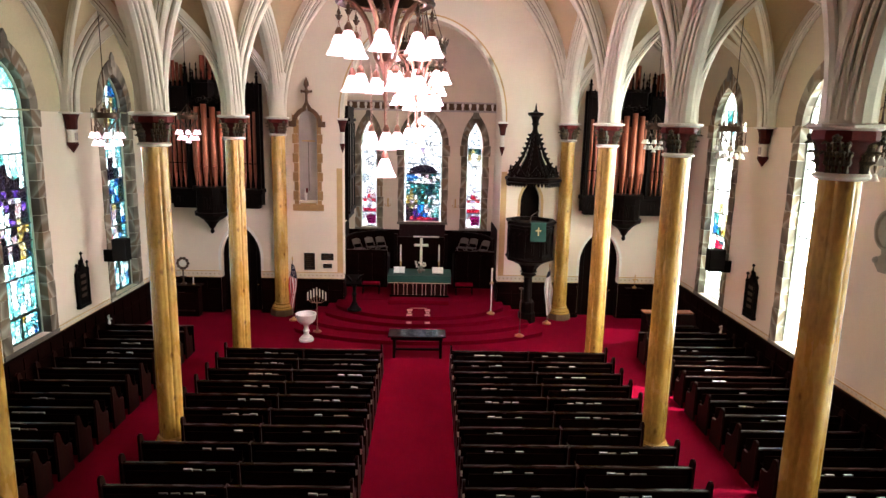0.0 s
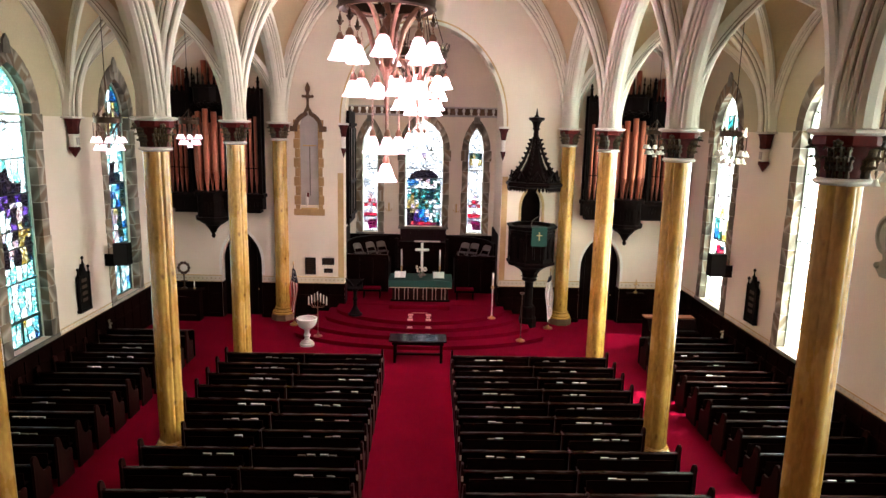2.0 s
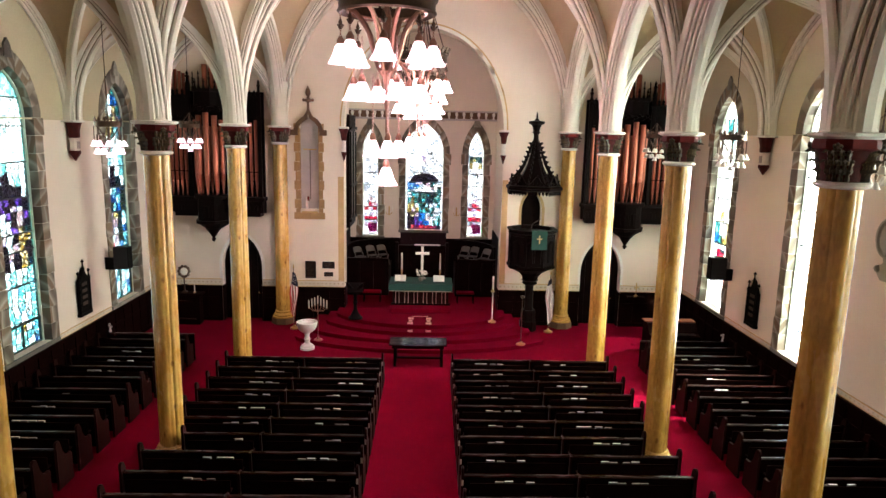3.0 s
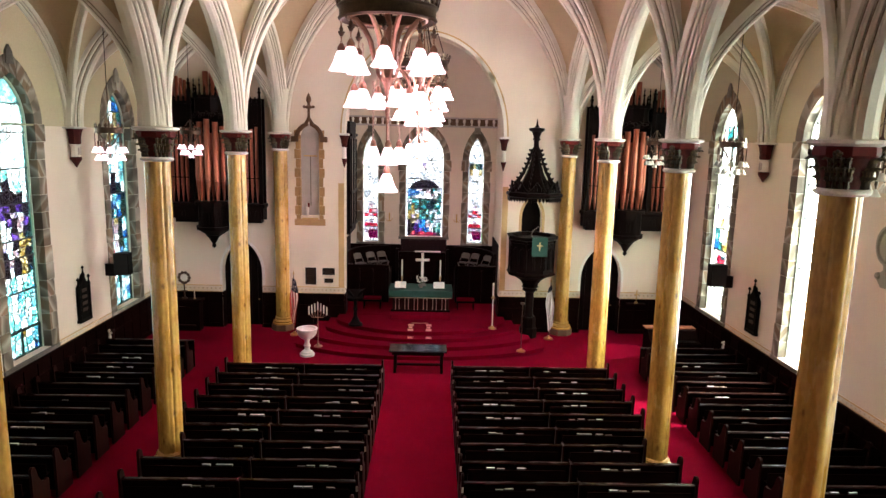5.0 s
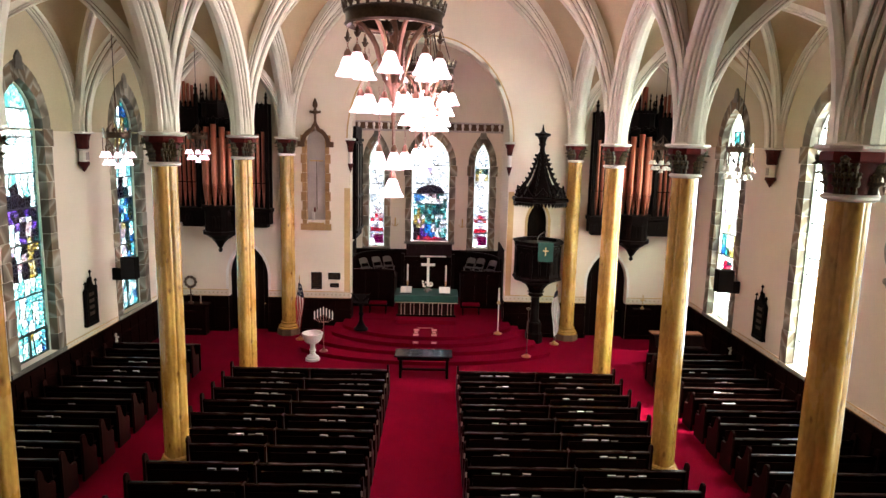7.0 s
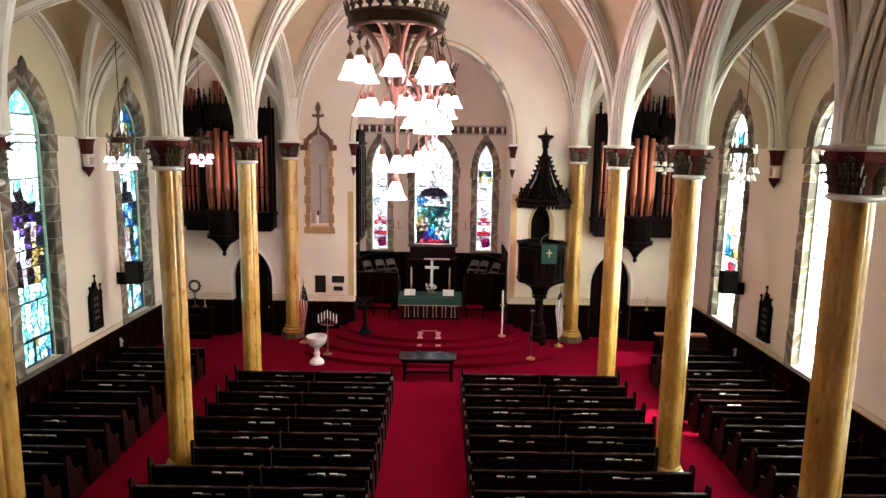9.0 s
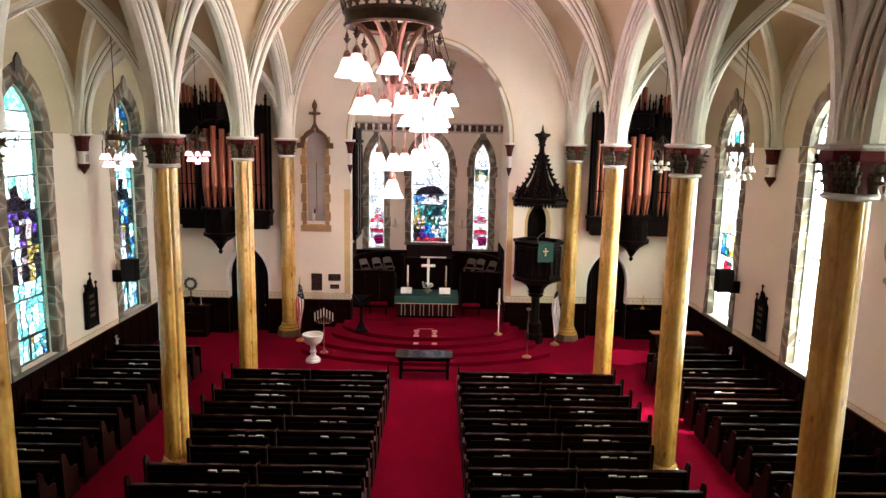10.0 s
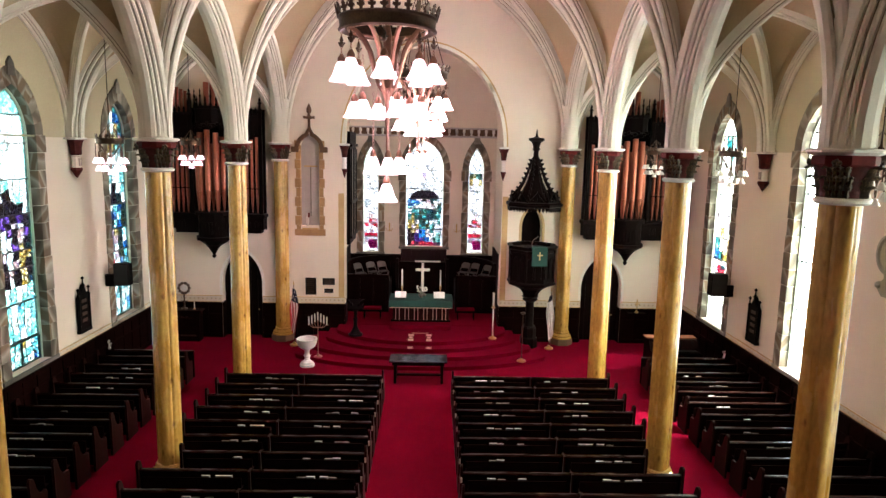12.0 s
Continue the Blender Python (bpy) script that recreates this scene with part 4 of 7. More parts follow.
for (u, h, s, zs, c), gset in zip(CH_WIN, (SIDE_GLASS, MAIN_GLASS, SIDE_GLASS_2)):
    k += 1
    wide = h > 0.5
    window("window_%d" % k, chan_to3, u, h, c, s, zs, gset, h + 0.24, c + 0.15, 0.5, "pointed chancel lancet with stained glass and grey stone frame",
           depth=0.22, border=(0.10 if wide else 0.06), tip=0.08, shoulder=0.07, border_glass="y", frame_w=0.03,
           cuts=[z for z in (CENTRE if wide else LANCET) if z < zs + arch_h(h, c) - 0.1] + [zs + arch_h(h - 0.01, c)])

# daylight outside the windows
for nm, x0, x1, y0, y1, z1 in (("backdrop_left", -32.2, -32, -25, 75, 15), ("backdrop_right", 32, 32.2, -25, 75, 15), ("backdrop_end", -28, 28, 62, 62.2, 30)):
    slab(nm, x0, x1, y0, y1, -22, z1, DAYLIGHT[nm], "bright overcast daylight beyond the windows", "backdrop")

# sky light let in by the aisle windows
for side, watts, tint in ((-1, SKY_LEFT, (0.90, 1.0, 0.82)), (1, SKY_RIGHT, (0.93, 1.0, 0.82))):
    for y in WINDOWS_AT[side]:
        lamp = new("sky_light", bpy.data.lights.new("sky_light", "AREA"))
        lamp.data.shape = "RECTANGLE"
        lamp.data.size, lamp.data.size_y = 1.6, 6.6
        lamp.data.energy = watts * (0.5 if y < 12 else 0.4 if y > 20 else 1.0)
        lamp.data.color = tint
        lamp.data.spread = radians(140)
        lamp.matrix_basis = look((side * (WALL_X + 0.42), y, 5.3), (side * 4.4, y, 1.6))

# ---- doors and recesses in the back wall ----
for k, (x, h) in enumerate(DOORS):
    t = thing("door_%d" % (k + 1), x, BACK_Y + 0.35, 0, "dark plank door deep in a pointed plaster opening", "door", "side doors", "structure")
    n = 6
    for i in range(n):
        a, b = x - h + 2 * h * i / n, x - h + 2 * h * (i + 1) / n
        pts = [(a + 0.004, 0)] + [(b - 0.004, 0)]
        for q in range(5):
            u = b - 0.004 + (a - b + 0.008) * q / 4
            pts.append((u, 2.23 + arch_z(u - x, h, 0.71)))
        bm = new_bm()
        prism(bm, pts, back_to3, 0.34 + 0.004 * (i % 2), 0.42)
        part("plank", bm, CASE, t, smooth=None)
    # unseen board, added so that no daylight leaks round the planks
    bm = new_bm()
    box(bm, x - h - 0.2, x + h + 0.2, BACK_Y + 0.602, BACK_Y + 0.66, 0, 3.95)
    part("backing", bm, CASE, t)
    bm = new_bm()
    lathe(bm, [(0.02, -0.04), (0.03, -0.01), (0.012, 0.03)], 8)
    bmesh.ops.transform(bm, matrix=pose(x + h * 0.7, BACK_Y + 0.33, 1.05, 90), verts=bm.verts)
    part("door_knob", bm, BRASS, t)
    for sx in (-1, 1):
        bm = new_bm()
        a, b = sorted((x + sx * (h - 0.004), x + sx * (h - 0.034)))
        box(bm, a, b, BACK_Y - 0.05, BACK_Y + 0.335, 0.0, 1.42)
        part("jamb_lining", bm, WOOD, t, "dark wooden lining of the jamb")
    bm = new_bm()
    band(bm, [(x - h, 1.69), (x - h, 2.0)] + arch_line(x, h, 2.23, 0.71, 8) + [(x + h, 2.0), (x + h, 1.69)], back_to3, 0.0, 0.10, -0.012, 0.02)
    solid("door_trim", bm, WHITE, "pale painted border round the pointed door opening", "trim", kind="structure", smooth=None)

t = thing("pulpit_doorway", 4.2, BACK_Y + 0.5, 3.19, "dark pointed doorway behind the pulpit with pale yellow edge", "doorway", kind="structure")
# flat dark board standing in for the unlit interior of the opening
bm = new_bm()
prism(bm, [(3.8, 3.19)] + [(4.6, 3.19)] + arch_line(4.2, 0.40, 4.61, 0.6, 8)[::-1], back_to3, 0.45, 0.52)
part("leaf", bm, CASE, t, smooth=None)
bm = new_bm()
box(bm, 3.6, 4.8, BACK_Y + 0.602, BACK_Y + 0.64, 3.08, 5.47)
part("backing", bm, CASE, t)
bm = new_bm()
band(bm, [(3.8, 3.19)] + arch_line(4.2, 0.40, 4.61, 0.6, 8) + [(4.6, 3.19)], back_to3, 0.0, 0.10, -0.02, 0.03)
part("surround", bm, OCHRE, t, smooth=None)

# memorial niche
t = thing("wall_niche", -4.43, BACK_Y, 4.125, "tall stone niche with ogee hood and leafy finial", "niche", kind="structure")
bm = new_bm()
prism(bm, [(-4.81, 4.475), (-4.05, 4.475), (-4.05, 8.075), (-4.81, 8.075)], back_to3, 0.22, 0.3)
part("alcove_panel", bm, GREYPANEL, t, smooth=None)
bm = new_bm()
box(bm, -4.95, -3.9, BACK_Y + 0.602, BACK_Y + 0.64, 4.375, 8.275)
part("backing", bm, CASE, t)
z = 4.175
k = 0
while z < 7.425:
    for s in (-1, 1):
        w = 0.57 if k % 2 else 0.52
        bm = new_bm()
        a, b = -4.43 + s * 0.36, -4.43 + s * w
        prism(bm, [(min(a, b), z + 0.005), (max(a, b), z + 0.005), (max(a, b), z + 0.355), (min(a, b), z + 0.355)], back_to3, -0.05, 0.2)
        part("stone", bm, NICHE_STONE, t, smooth=None)
    z += 0.36
    k += 1
bm = new_bm()
prism(bm, [(-5.02, 4.125), (-3.84, 4.125), (-3.84, 4.375), (-5.02, 4.375)], back_to3, -0.08, 0.2)
part("sill", bm, NICHE_STONE, t, smooth=None)
ogee = [(-4.86, 7.325)] + arch_line(-4.43, 0.43, 7.425, 0.12, 9)
ogee[10] = (-4.43, 8.195)
ogee.append((-4.00, 7.325))
bm = new_bm()
band(bm, ogee, back_to3, -0.02, 0.13, -0.11, 0.12)
part("hood", bm, HOOD_STONE, t, smooth=40)
bm = new_bm()
for s in (-1, 1):
    box(bm, -4.43 + s * 0.6 - 0.09, -4.43 + s * 0.6 + 0.09, BACK_Y - 0.1, BACK_Y + 0.02, 7.325, 7.535, 0.015)
part("shoulder", bm, HOOD_STONE, t)
bm = new_bm()
lathe(bm, [(0.09, 8.095), (0.05, 8.325), (0.05, 8.555), (0.16, 8.595), (0.17, 8.655), (0.06, 8.695), (0.05, 8.775), (0.10, 8.855), (0.09, 8.975), (0.01, 9.155)], 8, (-4.43, BACK_Y - 0.06))
fin = part("finial", bm, HOOD_STONE, t)
for s in (-1, 1):
    bm = new_bm()
    ball(bm, -4.43 + s * 0.17, BACK_Y - 0.06, 8.635, 0.06)
    part("crocket", bm, HOOD_STONE, fin)
t = thing("memorial_sword", -4.43, BACK_Y + 0.2, 4.775, "thin pale sword hung upright inside the stone niche", "sword")
bm = new_bm()
box(bm, -4.448, -4.412, BACK_Y + 0.19, BACK_Y + 0.215, 4.875, 6.775)
part("blade", bm, METALGREY, t)
bm = new_bm()
box(bm, -4.68, -4.18, BACK_Y + 0.17, BACK_Y + 0.215, 6.775, 6.815)
part("guard", bm, BRASS, t)
t = thing("figurine", -4.55, BACK_Y + 0.08, 4.375, "small pale and red figurine on the niche sill", "figurine")
bm = new_bm()
lathe(bm, [(0.09, 4.375), (0.09, 4.435), (0.05, 4.475), (0.065, 4.675), (0.06, 4.825), (0.03, 4.875), (0.035, 4.945), (0.01, 4.975)], 10, (-4.55, BACK_Y + 0.08))
part("body", bm, MARBLE, t)
bm = new_bm()
box(bm, -4.53, -4.46, BACK_Y + 0.03, BACK_Y + 0.1, 4.825, 4.995)
part("panel", bm, REDBAND, t)
bm = new_bm()
box(bm, -4.75, -4.11, BACK_Y - 0.02, BACK_Y + 0.16, 4.375, 4.42, 0.01)
solid("niche_shelf", bm, BRASS, "brass ledge at the foot of the niche", "shelf")


def wall_plaque(x0, x1, z0, z1, rows):
    t = thing("wall_plaque", (x0 + x1) / 2, BACK_Y, z0, "dark bronze memorial plaque on the cream wall", "plaque", "memorial plaques")
    bm = new_bm()
    box(bm, x0, x1, BACK_Y - 0.03, BACK_Y, z0, z1, 0.008)
    part("plate", bm, PLAQUE, t)
    bm = new_bm()
    for a, b, c, d in ((x0, x1, z1 - 0.03, z1), (x0, x1, z0, z0 + 0.03), (x0, x0 + 0.03, z0 + 0.031, z1 - 0.031), (x1 - 0.03, x1, z0 + 0.031, z1 - 0.031)):
        box(bm, a, b, BACK_Y - 0.045, BACK_Y - 0.031, c, d)
    part("rim", bm, PLAQUE, t)
    for k in range(rows):
        z = z1 - 0.08 - k * (z1 - z0 - 0.14) / max(1, rows - 1)
        bm = new_bm()
        box(bm, x0 + 0.07, x1 - 0.07 - 0.04 * (k % 3), BACK_Y - 0.034, BACK_Y - 0.0305, z - 0.012, z + 0.012)
        part("text_line", bm, BRONZE, t)


wall_plaque(-4.64, -4.22, 1.775, 2.455, 8)
wall_plaque(-3.97, -3.49, 2.175, 2.445, 4)
wall_plaque(-3.9, -3.55, 1.855, 2.025, 3)

# ---- chancel platform ----
plat = thing("chancel_platform", 0, 22.0, 0, "red carpeted platform with curved steps", "platform", kind="structure")
for k, (fy, w, ye) in enumerate(((21.45, 4.55, 22.75), (22.03, 4.1, 23.3), (22.48, 3.62, 23.9), (22.88, 3.28, 24.4))):
    for nm, ins, z0, z1 in (("riser", 0.045, 0.15 * k + 0.001, 0.15 * k + 0.104), ("step", 0.0, 0.15 * k + 0.105, 0.15 * k + 0.15)):
        ww, ff = w - ins, fy + ins
        pts = [(ww * math.sin(radians(a)) / math.sin(radians(60)) - 0.05, ye - (ye - ff) * (math.cos(radians(a)) - 0.5) / 0.5) for a in range(-60, 61, 4)]
        bm = new_bm()
        prism(bm, pts + [(ww - 0.05, 25.19), (-ww - 0.05, 25.19)], lambda u, v, d: (u, v, d), z0, z1)
        if nm == "step":
            bmesh.ops.bevel(bm, geom=[e for e in bm.edges if all(v.co.z > z1 - 0.01 for v in e.verts)], offset=0.02, segments=2, affect="EDGES")
        part(nm, bm, CARPET, plat, smooth=40)
bm = new_bm()
box(bm, CH_W, CH_E, 25.2, CHAN_Y, 0.0, 0.6)
part("chancel_floor", bm, CARPET, plat)
bm = new_bm()
box(bm, -1.28, 1.08, 24.5, 27.3, 0.6, 0.76, 0.02)
part("altar_dais", bm, CARPET, plat)

# flat pale gold marks on the carpet of the steps
t = thing("carpet_ornament", -0.1, 22.5, 0.15, "pale gold marks on the red step carpet", "carpet ornament")
for x in (-0.42, 0.25):
    for y, z, h in ((21.56, 0.15, 0.36), (22.13, 0.3, 0.26), (22.55, 0.45, 0.22), (23.0, 0.6, 0.95)):
        bm = new_bm()
        for q in range(3):
            box(bm, x - 0.10 + 0.035 * (q % 2), x + 0.10 - 0.035 * (q % 2), y + q * h / 3, y + q * h / 3 + h / 4, z + 0.004, z + 0.009)
        part("gold_mark", bm, PALE_GOLD, t)
bm = new_bm()
box(bm, -0.4, 0.22, 23.99, 24.04, 0.604, 0.609)
part("crossbar", bm, PALE_GOLD, t)

# ---- pews ----
PEW_Y0, PEW_P = 18.48, 0.826
AISLE_Y0, AISLE_P = 18.33, 0.805


def pew(x0, x1, y, seat0, seat1, joint, label, name="pew"):
    """A long pew that faces up the nave; its back at y. Returned as one thing with its parts."""
    t = thing(name, (x0 + x1) / 2, y, 0, label, "pew", "pews")
    yz = lambda u, v, d: (d, y + u, v)
    lo, hi = x0 + 0.05, x1 - 0.05
    spans = [(lo, hi)] if joint is None else [(lo, joint - 0.02), (joint + 0.02, hi)]
    for a, b in spans:
        bm = new_bm()
        prism(bm, [(0.0, 0.86), (0.035, 0.86), (0.115, 0.10), (0.08, 0.10)], yz, a, b)
        part("back", bm, WOOD, t, smooth=None)
        bm = new_bm()
        prism(bm, [(-0.028, 0.862), (0.06, 0.862), (0.06, 0.888), (0.05, 0.9), (-0.018, 0.9), (-0.028, 0.888)], yz, a, b)
        part("top_rail", bm, PEWCAP, t, "worn reddish top rail", smooth=None)
        bm = new_bm()
        prism(bm, [(-0.12, 0.53), (0.05, 0.53), (0.05, 0.55), (-0.10, 0.55), (-0.10, 0.782), (-0.12, 0.782)], yz, a + 0.12, b - 0.12)
        part("book_rack", bm, WOOD, t, smooth=None)
    bm = new_bm()
    prism(bm, [(0.09, 0.42), (0.50, 0.43), (0.52, 0.45), (0.50, 0.465), (0.09, 0.455)], yz, max(lo, seat0), min(hi, seat1))
    part("seat", bm, WOOD, t, smooth=None)
    bm = new_bm()
    prism(bm, [(0.40, 0.0), (0.43, 0.0), (0.43, 0.42), (0.40, 0.42)], yz, max(lo, seat0), min(hi, seat1))
    part("seat_support", bm, WOOD, t, smooth=None)
    prof = [(-0.06, 0.0), (0.52, 0.0), (0.52, 0.10), (0.49, 0.14), (0.50, 0.58), (0.46, 0.64), (0.36, 0.62), (0.25, 0.66), (0.15, 0.80), (0.11, 0.98), (0.07, 1.055), (0.0, 1.085), (-0.05, 1.06), (-0.07, 1.0), (-0.045, 0.90), (-0.04, 0.14), (-0.06, 0.10)]
    ends = [(x0, x0 + 0.055), (x1 - 0.055, x1)]
    if joint is not None:
        ends.append((joint - 0.022, joint + 0.022))
    for k, (a, b) in enumerate(ends):
        p = prof
        if (a < seat0 - 0.3 and k == 0) or (b > seat1 + 0.3 and k == 1):
            p = [(-0.06, 0.0), (0.13, 0.0), (0.13, 0.5), (0.11, 0.98), (0.07, 1.055), (0.0, 1.085), (-0.05, 1.06), (-0.07, 1.0), (-0.045, 0.90), (-0.04, 0.14)]
        if k == 2:
            p = [(u, min(v, 0.90)) for u, v in prof]
        bm = new_bm()
        prism(bm, p, yz, a, b)
        bmesh.ops.bevel(bm, geom=bm.edges[:], offset=0.006, segments=1, affect="EDGES")
        end = part("end_panel", bm, PEWEND, t, smooth=None)
        if joint is not None and k == (0 if x0 > 0 else 1):
            bm = new_bm()
            box(bm, a + 0.008, b - 0.008, y - 0.062, y - 0.052, 0.70, 0.82, 0.003)
            part("pew_plate", bm, PLATE, end, "small pale plate on the aisle end")
    return t


ROWS = list(range(0, 13))
L_NAVE = "long dark wooden nave pew with book racks"
L_AISLE = "short dark wooden aisle pew with book racks"
near_col = lambda y: any(abs(cy - (y + 0.2)) < 0.58 for cy in COL_Y)
base = {}
for s in (-1, 1):
    for j in ROWS:
        y = PEW_Y0 - PEW_P * j
        a, b, jt = (0.95, 5.65, 3.30) if s > 0 else (-5.74, -1.07, -3.42)
        blocked = near_col(y)
        behind = any(y - 0.1 < cy + 0.3 and y + 0.1 > cy - 0.3 for cy in COL_Y)
        key = (s, blocked, behind)
        if behind:
            a, b = (a, 5.16) if s > 0 else (-5.16, b)
        if key not in base:
            s0, s1 = (a, 5.16) if (blocked and s > 0) else (-5.16, b) if blocked else (a, b)
            base[key] = pew(a, b, y, s0, s1, jt, L_NAVE)
        else:
            o = base[key]
            copy_thing(o, Matrix.Translation((o.matrix_basis.translation.x, y, 0)))
    for j in range(-2, 13):
        y = AISLE_Y0 - AISLE_P * j
        a, b = (7.28, 10.22) if s > 0 else (-10.22, -7.40)
        if ("aisle", s) not in base:
            base["aisle", s] = pew(a, b, y, a, b, None, L_AISLE)
        else:
            o = base["aisle", s]
            copy_thing(o, Matrix.Translation((o.matrix_basis.translation.x, y, 0)))

# low panelled fronts before the first aisle pews
for a, b in ((-10.22, -7.40), (7.28, 10.22)):
    t = thing("low_screen", (a + b) / 2, 20.6, 0, "dark panelled screen before the front aisle pew", "low screen", "low screens")
    bm = new_bm()
    box(bm, a, b, 20.55, 20.6, 0.0, 0.86)
    part("panel", bm, WOOD, t)
    bm = new_bm()
    box(bm, a, b, 20.52, 20.63, 0.861, 0.9, 0.01)
    part("top_rail", bm, PEWCAP, t)

# hymnals and service sheets in the racks
def hymnal():
    t = thing("hymnal", 0, 0, 0, "thick dark hymnal with white page edges in a pew rack", "book", "pew books")
    bm = new_bm()
    for y0, y1 in ((-0.027, -0.023), (0.023, 0.027)):
        box(bm, -0.085, 0.085, y0, y1, 0, 0.243)
    box(bm, -0.089, -0.085, -0.027, 0.027, 0, 0.243)
    part("cover", bm, BOOKCOVER, t, "dark cloth cover", smooth=None)
    bm = new_bm()
    box(bm, -0.084, 0.083, -0.0225, 0.0225, 0.004, 0.244)
    part("page_block", bm, PAPER, t, "white page block", smooth=None)
    return t


def prayer_book():
    t = thing("prayer_book", 0, 0, 0, "thin dark prayer book with cream page edges in a pew rack", "book", "pew prayer books")
    bm = new_bm()
    for y0, y1 in ((-0.017, -0.014), (0.014, 0.017)):
        box(bm, -0.08, 0.08, y0, y1, 0, 0.229)
    box(bm, -0.083, -0.08, -0.017, 0.017, 0, 0.229)
    part("cover", bm, BOOKCOVER, t, "dark cloth cover", smooth=None)
    bm = new_bm()
    box(bm, -0.079, 0.078, -0.0135, 0.0135, 0.004, 0.2295)
    part("page_block", bm, CREAMPAGE, t, "cream page block", smooth=None)
    return t


CREAMPAGE = mat("cream_paper", (0.50, 0.44, 0.36), 0.8, var=0.12, big=8, fine=60, bump=0.05, rand=0.25)
rnd = random.Random(5)
made = {}


def put_book(kind, x, y):
    m = pose(x, y - 0.068, 0.556, -4, 0, rnd.uniform(-4, 4))
    if kind not in made:
        made[kind] = prayer_book() if kind == "s" else hymnal()
        made[kind].matrix_basis = m
    else:
        copy_thing(made[kind], m)


for s in (-1, 1):
    for j in ROWS:
        y = PEW_Y0 - PEW_P * j
        for xc in (2.02 * s + rnd.uniform(-0.12, 0.12), 4.22 * s + rnd.uniform(-0.15, 0.15)):
            x = xc - 0.30
            for q in range(4):
                k = rnd.choice("sshh-")
                if k != "-":
                    put_book(k, x + rnd.uniform(-0.02, 0.02), y)
                x += 0.19 + (0.08 if q == 1 else 0)
    for j in range(-1, 13):
        y = AISLE_Y0 - AISLE_P * j
        x = s * (8.55 if s > 0 else 8.75) + rnd.uniform(-0.3, 0.3) - 0.3
        for q in range(4):
            k = rnd.choice("sh-h-")
            if k != "-":
                put_book(k, x, y)
            x += 0.19

# ---- communion table, font, stands ----
t = thing("communion_table", -0.08, 20.5, 0, "dark polished wooden table before the steps", "table")
bm = new_bm()
box(bm, -1.02, 0.86, 20.12, 20.9, 0.735, 0.785, 0.012)
POLISHED = mat("polished_black_wood", (0.006, 0.006, 0.008), 0.16, var=0.4, big=2, fine=18, bump=0.02, stretch=(1, 6, 6), spec=0.4)
part("tabletop", bm, POLISHED, t, "glossy dark top")
bm = new_bm()
box(bm, -0.92, 0.76, 20.2, 20.82, 0.62, 0.734)
part("apron", bm, WOOD, t)
for x in (-0.87, 0.65):
    for y in (20.22, 20.72):
        bm = new_bm()
        box(bm, x, x + 0.09, y, y + 0.09, 0, 0.62, 0.012)
        part("leg", bm, WOOD, t)
bm = new_bm()
box(bm, -0.78, 0.65, 20.42, 20.56, 0.2, 0.25, 0.008)
part("stretcher", bm, WOOD, t)

t = thing("baptismal_font", -3.97, 21.87, 0, "white marble font with a round bowl on a stem", "font")
bm = new_bm()
lathe(bm, [(0.25, 0), (0.25, 0.07), (0.22, 0.09), (0.20, 0.14), (0.13, 0.18), (0.10, 0.22)], 20, (-3.97, 21.87))
part("base", bm, MARBLE, t)
bm = new_bm()
lathe(bm, [(0.095, 0.21), (0.085, 0.3), (0.12, 0.36), (0.08, 0.42), (0.08, 0.52), (0.11, 0.605)], 20, (-3.97, 21.87))
part("stem", bm, MARBLE, t)
bm = new_bm()
lathe(bm, [(0.11, 0.60), (0.20, 0.635), (0.28, 0.71), (0.325, 0.80), (0.345, 0.90), (0.365, 0.95), (0.36, 0.98), (0.31, 0.975), (0.28, 0.90), (0.05, 0.78)], 28, (-3.97, 21.87))
part("bowl", bm, MARBLE, t, smooth=50)

t = thing("candelabrum", -3.68, 22.39, 0.0, "seven-branched brass floor candelabrum with white candles", "candelabrum")
cx, cy = -3.68, 22.39
bm = new_bm()
lathe(bm, [(0.15, 0.151), (0.15, 0.17), (0.06, 0.21), (0.025, 0.27)], 14, (cx, cy))
part("foot", bm, COPPERY, t)
bm = new_bm()
tube(bm, [(cx, cy, 0.2), (cx, cy, 1.58)], 0.014)
part("pole", bm, COPPERY, t)
for k in range(-3, 4):
    zc = 1.60 - 0.055 * abs(k)
    x = cx + 0.105 * k
    if k:
        bm = new_bm()
        tube(bm, [(cx, cy, 1.18 + 0.02 * abs(k)), (cx + 0.06 * k, cy, 1.22), (x, cy, 1.34), (x, cy, zc - 0.13)], 0.009, 6)
        part("branch", bm, COPPERY, t)
    bm = new_bm()
    lathe(bm, [(0.012, zc - 0.14), (0.036, zc - 0.11), (0.036, zc - 0.1)], 10, (x, cy))
    cup = part("cup", bm, COPPERY, t)
    bm = new_bm()
    lathe(bm, [(0.019, zc - 0.099), (0.019, zc + 0.17), (0.005, zc + 0.185)], 10, (x, cy))
    part("candle", bm, WAX, t, "white candle")

t = thing("paschal_candle", 2.62, 23.46, 0.6, "tall white candle on a slim brass floor stand", "candle stand")
bm = new_bm()
lathe(bm, [(0.15, 0.602), (0.15, 0.63), (0.08, 0.66), (0.03, 0.72)], 14, (2.62, 23.46))
part("foot", bm, BRASS, t)
bm = new_bm()
lathe(bm, [(0.02, 0.7), (0.018, 1.1), (0.035, 1.13), (0.018, 1.16), (0.02, 1.74)], 10, (2.62, 23.46))
part("pole", bm, WHITE, t)
bm = new_bm()
lathe(bm, [(0.02, 1.73), (0.08, 1.77), (0.085, 1.79), (0.045, 1.80), (0.04, 1.86)], 14, (2.62, 23.46))
part("cup", bm, BRASS, t)
